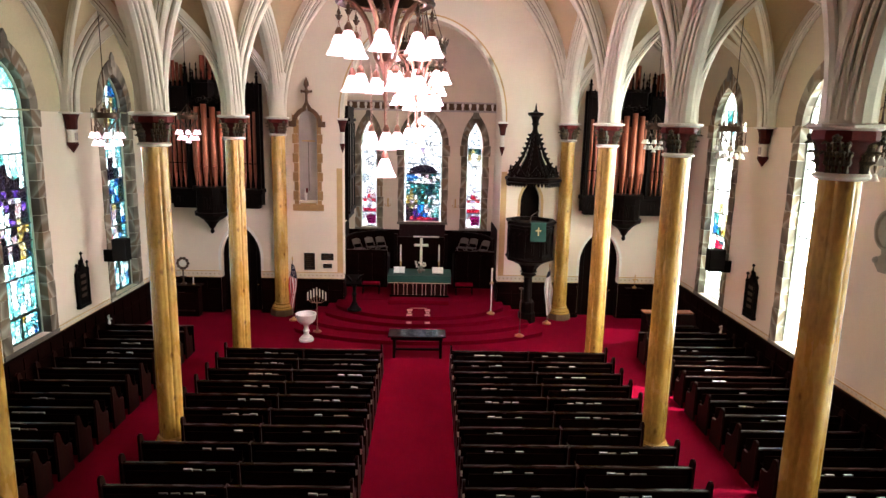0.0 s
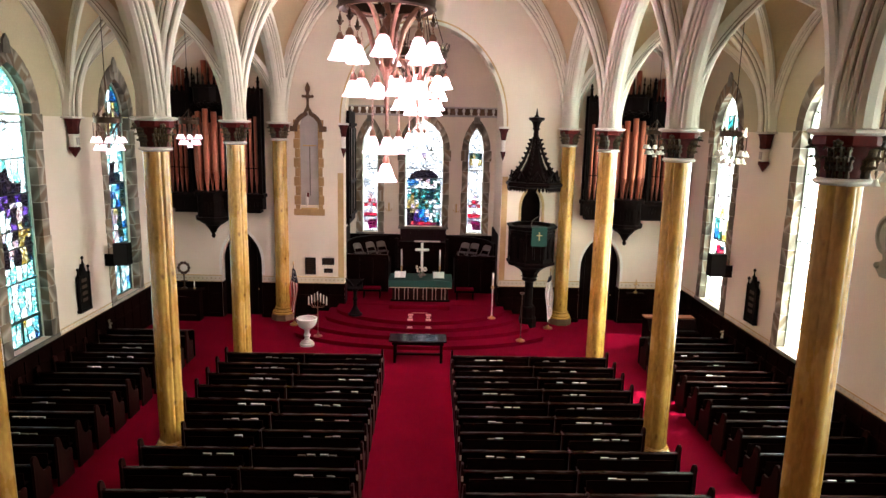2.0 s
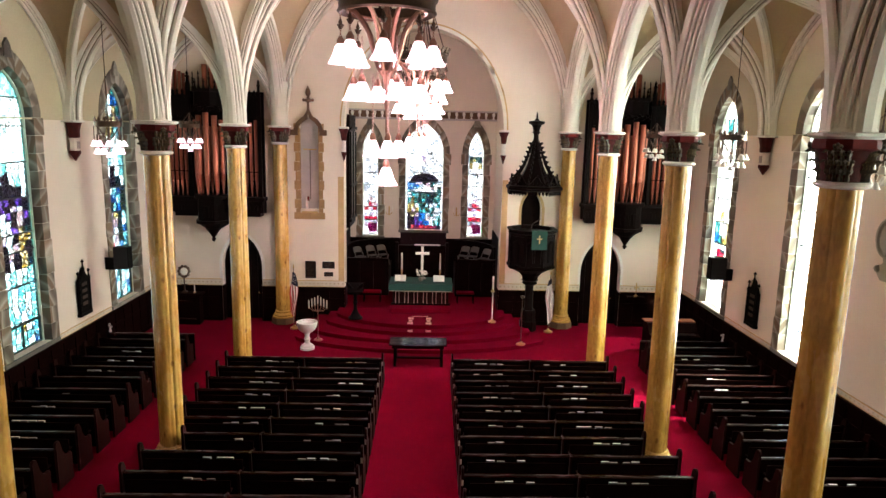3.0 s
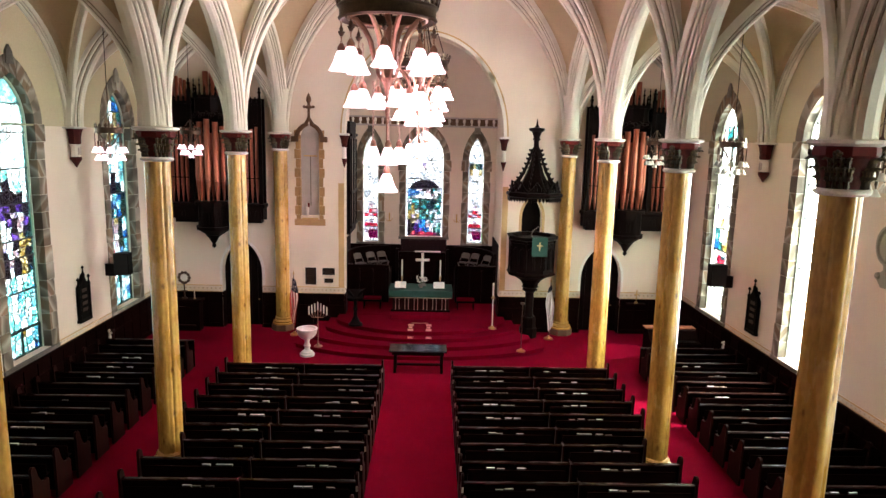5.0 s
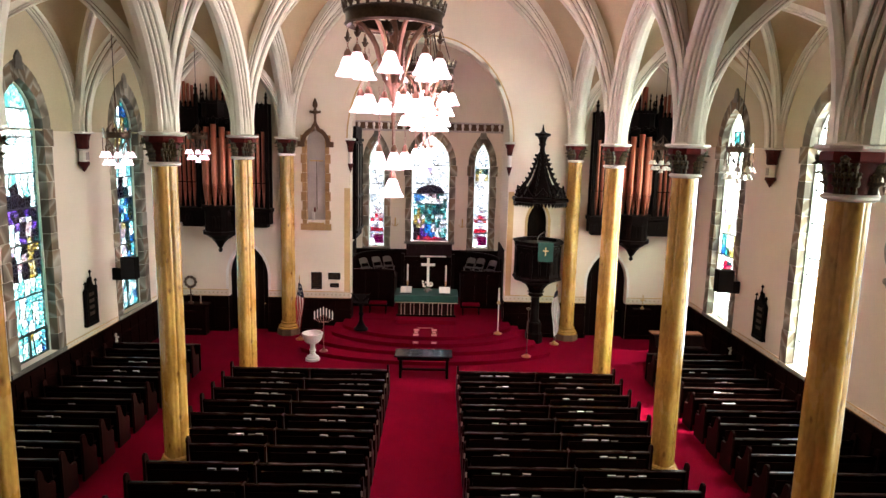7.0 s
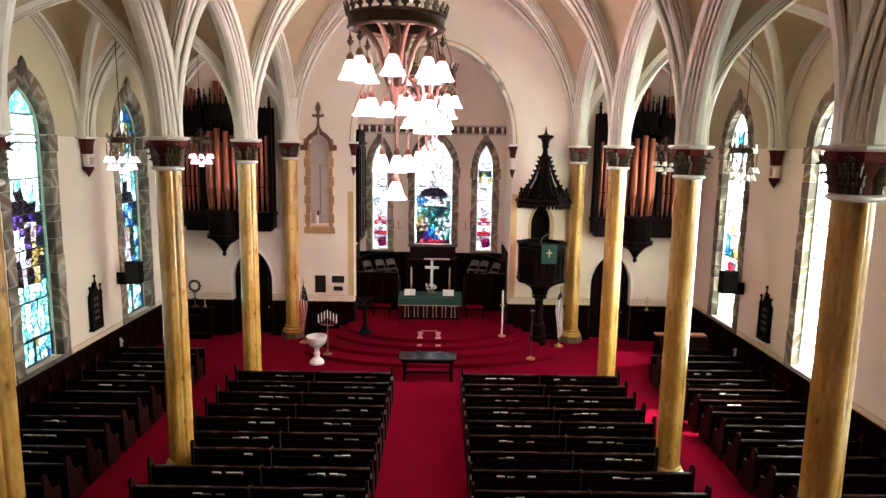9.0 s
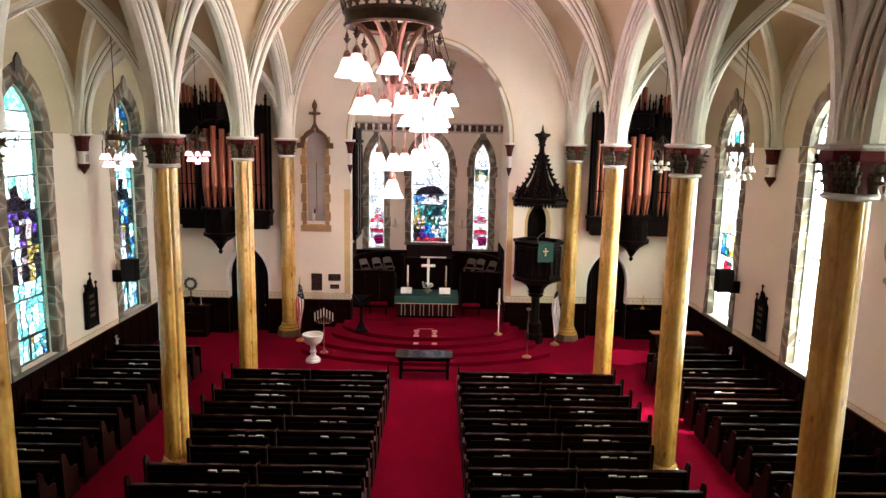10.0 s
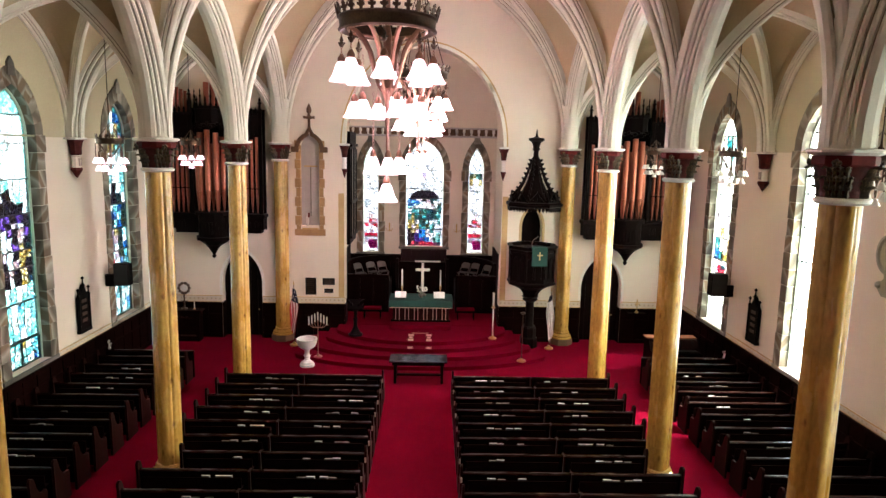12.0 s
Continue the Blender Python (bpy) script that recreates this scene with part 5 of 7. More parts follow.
bm = new_bm()
lathe(bm, [(0.032, 1.8), (0.032, 2.33), (0.008, 2.36)], 12, (2.62, 23.46))
part("candle", bm, WAX, t)

t = thing("processional_stand", 3.55, 22.22, 0.15, "slim dark pole on a brass foot beside the steps", "floor stand")
bm = new_bm()
lathe(bm, [(0.16, 0.152), (0.16, 0.18), (0.06, 0.22), (0.02, 0.26)], 14, (3.55, 22.22))
part("foot", bm, BRASS, t)
bm = new_bm()
tube(bm, [(3.55, 22.22, 0.25), (3.55, 22.22, 1.86)], 0.016)
part("pole", bm, BRONZE, t)
bm = new_bm()
lathe(bm, [(0.02, 1.85), (0.09, 1.9), (0.09, 1.92), (0.03, 1.95)], 10, (3.55, 22.22))
part("head", bm, BRONZE, t)

t = thing("lectern", -2.5, 23.65, 0.6, "dark bronze lectern with spread-wing book rest", "lectern")
bm = new_bm()
lathe(bm, [(0.27, 0.602), (0.27, 0.66), (0.2, 0.7), (0.13, 0.82), (0.07, 0.95), (0.065, 1.15), (0.1, 1.22), (0.06, 1.3), (0.07, 1.5), (0.13, 1.58), (0.06, 1.64)], 12, (-2.5, 23.65))
part("pedestal", bm, IRON, t)
bm = new_bm()
prism(bm, [(-0.18, 1.62), (0.2, 1.9), (0.2, 1.94), (-0.2, 1.66)], lambda u, v, d: (d, 23.65 + u, v), -2.78, -2.22)
part("book_rest", bm, IRON, t)
for s in (-1, 1):
    bm = new_bm()
    prism(bm, [(0, 1.62), (0.3 * s, 1.86), (0.36 * s, 2.02), (0.22 * s, 1.94), (0.1 * s, 1.8)], lambda u, v, d: (-2.5 + u, d, v), 23.55, 23.61)
    part("wing", bm, IRON, t)


def hanging_flag(x, y, ztop, kind):
    if kind == "us":
        t = thing("national_flag", x, y, 0, "red and white striped flag with blue starred field on pole", "flag", "flags")
    else:
        t = thing("white_flag", x, y, 0, "white flag with dark corner hanging from a pole", "flag", "flags")
    bm = new_bm()
    lathe(bm, [(0.17, 0.0), (0.17, 0.03), (0.06, 0.08), (0.025, 0.14)], 14, (x, y))
    part("foot", bm, BRASS, t)
    bm = new_bm()
    tube(bm, [(x, y, 0.1), (x, y, ztop)], 0.014)
    part("pole", bm, BRONZE, t)
    bm = new_bm()
    lathe(bm, [(0.01, ztop), (0.035, ztop + 0.03), (0.03, ztop + 0.06), (0.004, ztop + 0.16)], 8, (x, y))
    part("finial", bm, BRASS, t)

    lean = 1 if kind == "us" else -1

    def drape(u, v):
        wide = 0.07 + 0.21 * math.sin(math.pi * min(1.0, v * 0.75 + 0.12))
        return (x + lean * (-0.10 * v + wide * (u - 0.25) + 0.025 * math.sin(9 * v + 5 * u)), y - 0.07 - 0.055 * math.sin(u * 19 + 2 * v) * (0.4 + v))

    def cloth(name, u0, u1, v0, v1, material):
        bm = new_bm()
        g = []
        for i in range(9):
            v = v0 + (v1 - v0) * i / 8
            row = []
            for k in range(9):
                u = u0 + (u1 - u0) * k / 8
                row.append(Vector((*drape(u, v), ztop - 0.12 - 1.50 * v - 0.26 * u * (0.3 + v))))
            g.append(row)
        sheet(bm, g)
        bmesh.ops.solidify(bm, geom=bm.faces[:], thickness=0.006)
        part(name, bm, material, t, smooth=60)

    if kind == "us":
        for k in range(7):
            cloth("stripe", k / 7, (k + 1) / 7, 0.30, 1.0, CLOTHWHITE if k % 2 else FLAGRED)
        cloth("canton", 0.0, 1.0, 0.0, 0.30, NAVY)
        bm = new_bm()
        r2 = random.Random(3)
        for k in range(16):
            u, v = r2.uniform(0.1, 0.9), r2.uniform(0.05, 0.26)
            (px, py), pz = drape(u, v), ztop - 0.12 - 1.50 * v - 0.26 * u * (0.3 + v)
            box(bm, px - 0.011, px + 0.011, py - 0.014, py - 0.004, pz - 0.011, pz + 0.011)
        part("stars", bm, CLOTHWHITE, t)
    else:
        cloth("canton", 0.0, 1.0, 0.0, 0.13, NAVY)
        cloth("field", 0.0, 1.0, 0.13, 1.0, CLOTHWHITE)


hanging_flag(-4.9, 24.22, 2.36, "us")
hanging_flag(4.9, 24.25, 2.26, "w")

# ---- altar ----
AX = -0.09
t = thing("altar", AX, 25.1, 0.76, "dark wooden altar with gilded colonnettes along its front", "altar")
bm = new_bm()
box(bm, AX - 1.12, AX + 1.12, 25.18, 26.2, 0.762, 1.56, 0.01)
part("body", bm, PEWEND, t)
bm = new_bm()
box(bm, AX - 1.2, AX + 1.2, 25.05, 26.3, 1.56, 1.61, 0.01)
part("top", bm, WOOD, t)
bm = new_bm()
box(bm, AX - 1.18, AX + 1.18, 25.06, 25.18, 0.763, 0.84, 0.01)
part("plinth", bm, WOOD, t)
for k in range(6):
    xm = AX - 0.92 + 1.84 * k / 5
    for dx in (-0.07, 0.07):
        bm = new_bm()
        lathe(bm, [(0.02, 0.842), (0.011, 0.87), (0.011, 1.22), (0.02, 1.25)], 8, (xm + dx, 25.12))
        part("colonnette", bm, CHAINMETAL, t)
    bm = new_bm()
    tube(bm, [(u, 25.12, v) for u, v in arch_line(xm, 0.07, 1.25, 0.03, 5)], 0.012, 6)
    part("arch", bm, CHAINMETAL, t)
t = thing("altar_cloth", AX, 25., 1.35, "dark green altar cloth with a fringed front", "altar cloth")
bm = new_bm()
box(bm, AX - 1.24, AX + 1.24, 25.02, 26.32, 1.614, 1.63, 0.004)
part("top_panel", bm, GREEN, t)
bm = new_bm()
box(bm, AX - 1.24, AX + 1.24, 25.005, 25.019, 1.36, 1.628, 0.004)
part("front_fall", bm, GREEN, t)
for s in (-1, 1):
    bm = new_bm()
    x = AX + s * 1.25
    box(bm, min(x, x + s * 0.012), max(x, x + s * 0.012), 25.03, 26.31, 1.30, 1.628, 0.003)
    part("side_fall", bm, GREEN, t)
bm = new_bm()
box(bm, AX - 1.24, AX + 1.24, 24.998, 25.01, 1.335, 1.358)
part("fringe", bm, PALE_GOLD, t)

t = thing("altar_cross", AX + 0.04, 26., 1.63, "white and silver standing altar cross", "cross")
bm = new_bm()
lathe(bm, [(0.17, 1.632), (0.17, 1.66), (0.11, 1.7), (0.05, 1.78)], 8, (AX + 0.04, 26.))
part("foot", bm, METALGREY, t)
bm = new_bm()
box(bm, AX - 0.01, AX + 0.09, 25.97, 26.03, 1.75, 2.98, 0.012)
part("upright", bm, WHITE, t)
bm = new_bm()
box(bm, AX - 0.24, AX + 0.32, 25.965, 26.035, 2.64, 2.74, 0.012)
part("crossbar", bm, WHITE, t)
for x in (AX - 0.79, AX + 0.77):
    t = thing("altar_candlestick", x, 26.05, 1.63, "brass altar candlestick with a tall white candle", "candlestick", "altar candlesticks")
    bm = new_bm()
    lathe(bm, [(0.10, 1.632), (0.10, 1.65), (0.03, 1.7), (0.02, 1.85), (0.04, 1.9), (0.02, 1.95), (0.05, 2.0), (0.05, 2.02)], 10, (x, 26.05))
    part("stick", bm, BRASS, t)
    bm = new_bm()
    lathe(bm, [(0.028, 2.021), (0.026, 2.66), (0.006, 2.69)], 10, (x, 26.05))
    part("candle", bm, WAX, t)
for x in (AX - 0.82, AX + 0.72):
    t = thing("missal", x, 25.45, 1.63, "open white book on a small altar stand", "book", "altar books")
    bm = new_bm()
    prism(bm, [(-0.12, 1.632), (0.14, 1.632), (0.14, 1.80), (-0.12, 1.66)], lambda u, v, d: (d, 25.45 + u, v), x - 0.17, x + 0.17)
    part("stand", bm, WOOD, t)
    for s in (-1, 1):
        bm = new_bm()
        prism(bm, [(-0.15, 1.672), (0.16, 1.84), (0.155, 1.87), (-0.155, 1.70)], lambda u, v, d: (d, 25.45 + u, v), min(x, x + s * 0.22), max(x, x + s * 0.22))
        part("page_block", bm, PAPER, t, smooth=None)

t = thing("flower_vase", AX + 0.0, 25.6, 1.63, "low vase of pale flowers before the altar cross", "flowers")
bm = new_bm()
lathe(bm, [(0.06, 1.632), (0.08, 1.7), (0.05, 1.76), (0.06, 1.79)], 10, (AX, 25.6))
part("vase", bm, METALGREY, t)
r2 = random.Random(8)
for k in range(16):
    a, e, d = r2.uniform(0, 6.28), r2.uniform(0.2, 1.4), r2.uniform(0.14, 0.30)
    p = Vector((AX + d * math.cos(a) * math.cos(e), 25.6 + 0.7 * d * math.sin(a) * math.cos(e), 1.84 + d * math.sin(e)))
    bm = new_bm()
    tube(bm, [(AX, 25.6, 1.78), p], 0.004, 5)
    stem = part("stem", bm, LEAF, t)
    bm = new_bm()
    for q in range(6):
        b = q * 1.047
        lathe(bm, [(0.004, -0.01), (0.022, 0.005), (0.02, 0.02)], 5, (0.024 * math.cos(b), 0.024 * math.sin(b)))
    bmesh.ops.transform(bm, matrix=pose(p.x, p.y, p.z, 70, 0, math.degrees(a)), verts=bm.verts)
    part("blossom", bm, PETAL, stem)

# reredos behind the altar
t = thing("reredos_screen", AX, 27.6, 0.6, "low black wooden screen behind the altar with end posts", "screen")
bm = new_bm()
box(bm, AX - 1.0, AX + 1.0, 27.6, 27.68, 0.602, 2.69)
part("panel", bm, WOOD, t)
for k in range(5):
    bm = new_bm()
    x = AX - 0.95 + k * 0.475
    box(bm, x - 0.03, x + 0.03, 27.57, 27.599, 0.9, 2.57)
    part("stile", bm, WOOD, t)
for s in (-1, 1):
    bm = new_bm()
    box(bm, AX + s * 1.08 - 0.07, AX + s * 1.08 + 0.07, 27.56, 27.7, 0.602, 2.87, 0.012)
    part("post", bm, CASE, t)
bm = new_bm()
box(bm, AX - 1.0, AX + 1.0, 27.52, 27.76, 2.691, 2.74, 0.008)
part("cap", bm, WOOD, t)
bm = new_bm()
box(bm, AX - 0.32, AX + 0.78, 27.5, 27.72, 2.742, 2.77)
solid("white_runner", bm, CLOTHWHITE, "narrow white linen laid along the top of the screen", "linen")

# choir tiers with folding chairs
for s, a, b in ((-1, CH_W + 0.002, -1.5), (1, 1.35, CH_E - 0.002)):
    t = thing("choir_tier", (a + b) / 2, 27.2, 0.6, "raised black panelled choir tier beside the altar", "choir tier", "choir tiers", "structure")
    bm = new_bm()
    box(bm, a, b, 27.25, CHAN_Y - 0.06, 0.602, 1.745)
    part("stage", bm, WOOD, t)
    bm = new_bm()
    box(bm, a, b, 27.18, 27.249, 0.602, 2.205)
    part("front_panel", bm, WOOD, t)
    for k in range(4):
        bm = new_bm()
        x = a + 0.1 + (b - a - 0.2) * k / 3
        box(bm, x - 0.04, x + 0.04, 27.15, 27.179, 0.7, 2.065)
        part("stile", bm, CASE, t)
    bm = new_bm()
    box(bm, a, b, 27.14, 27.28, 2.206, 2.235, 0.008)
    part("rail", bm, PEWCAP, t)
for nm, a, b, z in (("wainscot_chancel_1", CH_W, -1.1, 2.785), ("wainscot_chancel_2", -1.1, 0.98, 3.045), ("wainscot_chancel_3", 0.98, CH_E, 2.785)):
    bm = new_bm()
    box(bm, a, b, CHAN_Y - 0.05, CHAN_Y - 0.002, 0.6, z - 0.05)
    box(bm, a, b, CHAN_Y - 0.1, CHAN_Y - 0.003, z - 0.049, z, 0.01)
    n = round((b - a) / 0.45)
    for k in range(n + 1):
        x = a + 0.04 + (b - a - 0.08) * k / n
        box(bm, x - 0.03, x + 0.03, CHAN_Y - 0.075, CHAN_Y - 0.051, 0.62, z - 0.06)
    solid(nm, bm, MAHOGANY if "_2" in nm else WOOD, "dark panelled wainscot along the chancel end", "wainscot", kind="structure", smooth=None)
for nm, x0, x1 in (("wainscot_chancel_left", CH_W + 0.002, CH_W + 0.06), ("wainscot_chancel_right", CH_E - 0.06, CH_E - 0.002)):
    bm = new_bm()
    box(bm, x0, x1, BACK_Y + 0.62, CHAN_Y - 0.11, 0.6, 3.215)
    solid(nm, bm, WOOD, "dark wooden panelling on the chancel side wall", "wainscot", kind="structure")

for sx, xc in ((-1, -1.62), (1, 1.32)):
    edge = CH_W + 0.07 if sx < 0 else CH_E - 0.07
    t = thing("choir_screen", (xc + edge) / 2, 28.2, 0.6, "curved black panelled screen round the choir corner", "choir screen", "choir screens", "structure")
    r = abs(edge - xc)
    arc = [(xc + sx * r * math.sin(radians(a)), 27.28 + (CHAN_Y - 0.12 - 27.28) * math.cos(radians(a))) for a in range(0, 91, 10)]
    for k, (p, q) in enumerate(zip(arc, arc[1:])):
        nx, ny = (xc - (p[0] + q[0]) / 2), (27.28 - (p[1] + q[1]) / 2)
        ln = math.hypot(nx, ny)
        nx, ny = nx / ln * 0.04, ny / ln * 0.04
        for nm, z0, z1, g in (("panel", 1.76, 2.70, 1.0), ("cap", 2.701, 2.76, 2.0)):
            bm = new_bm()
            prism(bm, [p, q, (q[0] + nx * g, q[1] + ny * g), (p[0] + nx * g, p[1] + ny * g)], lambda u, v, d: (u, v, d), z0, z1)
            part(nm, bm, WOOD if nm == "panel" else CASE, t, smooth=None)


def folding_chair(x, y, z, rz):
    t = thing("folding_chair", 0, 0, 0, "folding chair with pale steel frame and dark seat", "chair", "choir chairs")
    for s in (-1, 1):
        bm = new_bm()
        tube(bm, [(s * 0.21, -0.22, 0.01), (s * 0.21, 0.02, 0.42), (s * 0.20, 0.20, 0.74), (s * 0.17, 0.215, 0.80)], 0.016, 6)
        part("side_frame", bm, METALGREY, t)
        bm = new_bm()
        tube(bm, [(s * 0.19, 0.24, 0.01), (s * 0.19, -0.18, 0.44)], 0.014, 6)
        part("rear_leg", bm, METALGREY, t)
    bm = new_bm()
    box(bm, -0.2, 0.2, -0.2, 0.17, 0.43, 0.455, 0.01)
    part("seat", bm, CHAIRDARK, t)
    bm = new_bm()
    g = [[Vector((0.2 * k / 4, 0.17 + 0.045 * i + 0.03 * (1 - (k / 4) ** 2), 0.6 + 0.11 * i)) for k in range(-4, 5)] for i in range(3)]
    sheet(bm, g)
    bmesh.ops.solidify(bm, geom=bm.faces[:], thickness=0.015)
    part("backrest", bm, METALGREY, t, "pale steel back panel")
    bm = new_bm()
    tube(bm, [(-0.17, 0.215, 0.80), (-0.1, 0.23, 0.835), (0.1, 0.23, 0.835), (0.17, 0.215, 0.80)], 0.016, 6)
    part("top_bar", bm, METALGREY, t)
    t.matrix_basis = pose(x, y, z, 0, 0, rz)
    return t


ch = folding_chair(-2.75, 27.7, 1.746, 46)
for x, y, r in ((-2.25, 28.05, 40), (-1.8, 28.25, 34), (1.72, 28.25, -36), (2.12, 28.15, -40), (2.6, 27.7, -46)):
    copy_thing(ch, pose(x, y, 1.746, 0, 0, r))

for x in (-2.1, 1.75):
    t = thing("kneeling_stool", x, 26.25, 0.6, "low dark stool with a deep red cushion", "stool", "altar stools")
    bm = new_bm()
    box(bm, x - 0.36, x + 0.36, 26.05, 26.45, 0.98, 1.05, 0.025)
    part("cushion", bm, CARPET, t, "deep red cushion")
    bm = new_bm()
    box(bm, x - 0.37, x + 0.37, 26.04, 26.46, 0.92, 0.978)
    part("frame", bm, WOOD, t)
    for dx in (-0.33, 0.33):
        for dy in (-0.16, 0.16):
            bm = new_bm()
            box(bm, x + dx - 0.025, x + dx + 0.025, 26.25 + dy - 0.025, 26.25 + dy + 0.025, 0.601, 0.92)
            part("leg", bm, WOOD, t)

# wooden screen case high on the chancel's side wall
t = thing("organ_grille", -3.2, 27.3, 3.62, "tall dark wooden organ grille on the chancel side wall", "organ grille")
bm = new_bm()
box(bm, CH_W + 0.002, -3.02, 26.3, 28.3, 3.62, 8.17, 0.02)
part("case", bm, CASE, t)
for k in range(9):
    y = 26.45 + k * 0.21
    bm = new_bm()
    lathe(bm, [(0.01, 3.87), (0.045, 4.22), (0.045, 7.47), (0.02, 7.49)], 8, (-3.0, y))
    part("pipe", bm, METALGREY if k in (1, 5) else CASE, t)
for z in (3.87, 5.27, 7.57):
    bm = new_bm()
    box(bm, -3.03, -2.94, 26.28, 28.32, z, z + 0.12, 0.01)
    part("rail", bm, CASE, t)

# frieze round the chancel
t = thing("frieze", 0, CHAN_Y, 8.103, "brown and white urn-patterned frieze under the chancel ceiling", "frieze", kind="structure")
bm = new_bm()
box(bm, CH_W, CH_E, CHAN_Y - 0.06, CHAN_Y - 0.003, 8.143, 8.423)
part("ground", bm, HOOD_STONE, t)
for z0, z1 in ((8.063, 8.143), (8.423, 8.493)):
    bm = new_bm()
    box(bm, CH_W, CH_E, CHAN_Y - 0.1, CHAN_Y - 0.003, z0, z1, 0.01)
    part("rail", bm, GREYPANEL, t)
bm = new_bm()
lathe(bm, [(0.05, 8.148), (0.05, 8.173), (0.025, 8.213), (0.06, 8.283), (0.065, 8.363), (0.04, 8.418)], 8, (0, 0))
urn = mesh_of("urn", bm, WHITE, 50)
n = 20
for k in range(n):
    x = CH_W + (k + 0.5) * (CH_E - CH_W) / n
    piece("urn", urn, t, pose(x, CHAN_Y - 0.07, 0))


# wall brackets between the chancel windows
for x in (-1.62, 1.42):
    t = thing("wall_sconce", x, CHAN_Y, 3.863, "small gilt double candle bracket on the chancel wall", "sconce", "chancel sconces")
    bm = new_bm()
    box(bm, x - 0.03, x + 0.03, CHAN_Y - 0.03, CHAN_Y, 3.813, 4.213, 0.008)
    part("backplate", bm, BRASS, t)
    for s in (-1, 1):
        bm = new_bm()
        tube(bm, [(x, CHAN_Y - 0.03, 3.913), (x + s * 0.08, CHAN_Y - 0.14, 3.843), (x + s * 0.15, CHAN_Y - 0.16, 3.983)], 0.014, 6)
        part("arm", bm, BRASS, t)
        bm = new_bm()
        lathe(bm, [(0.03, 3.983), (0.03, 4.003), (0.017, 4.004), (0.017, 4.203), (0.004, 4.223)], 8, (x + s * 0.15, CHAN_Y - 0.16))
        part("candle", bm, WAX, t)

# ---- organ cases ----
def pipe_mesh(name, r, z0, z1, foot=0.5):
    bm = new_bm()
    lathe(bm, [(r * 0.22, z0), (r * 0.92, z0 + foot - 0.02), (r * 0.97, z0 + foot), (r * 0.78, z0 + foot + 0.012), (r * 0.78, z0 + foot + 0.045), (r, z0 + foot + 0.06), (r, z1 - 0.02), (r * 0.9, z1)], 12)
    return bm


def pinnacle(bm, x, y, z0, z1, r):
    lathe(bm, [(r, z0), (r, z0 + 0.05), (r * 0.6, z0 + 0.1), (r * 0.5, (z0 + z1) / 2), (r * 0.95, (z0 + z1) / 2 + 0.04), (r * 0.4, (z0 + z1) / 2 + 0.1), (r * 0.3, z1 - 0.14), (r * 0.6, z1 - 0.1), (r * 0.15, z1)], 8, (x, y))


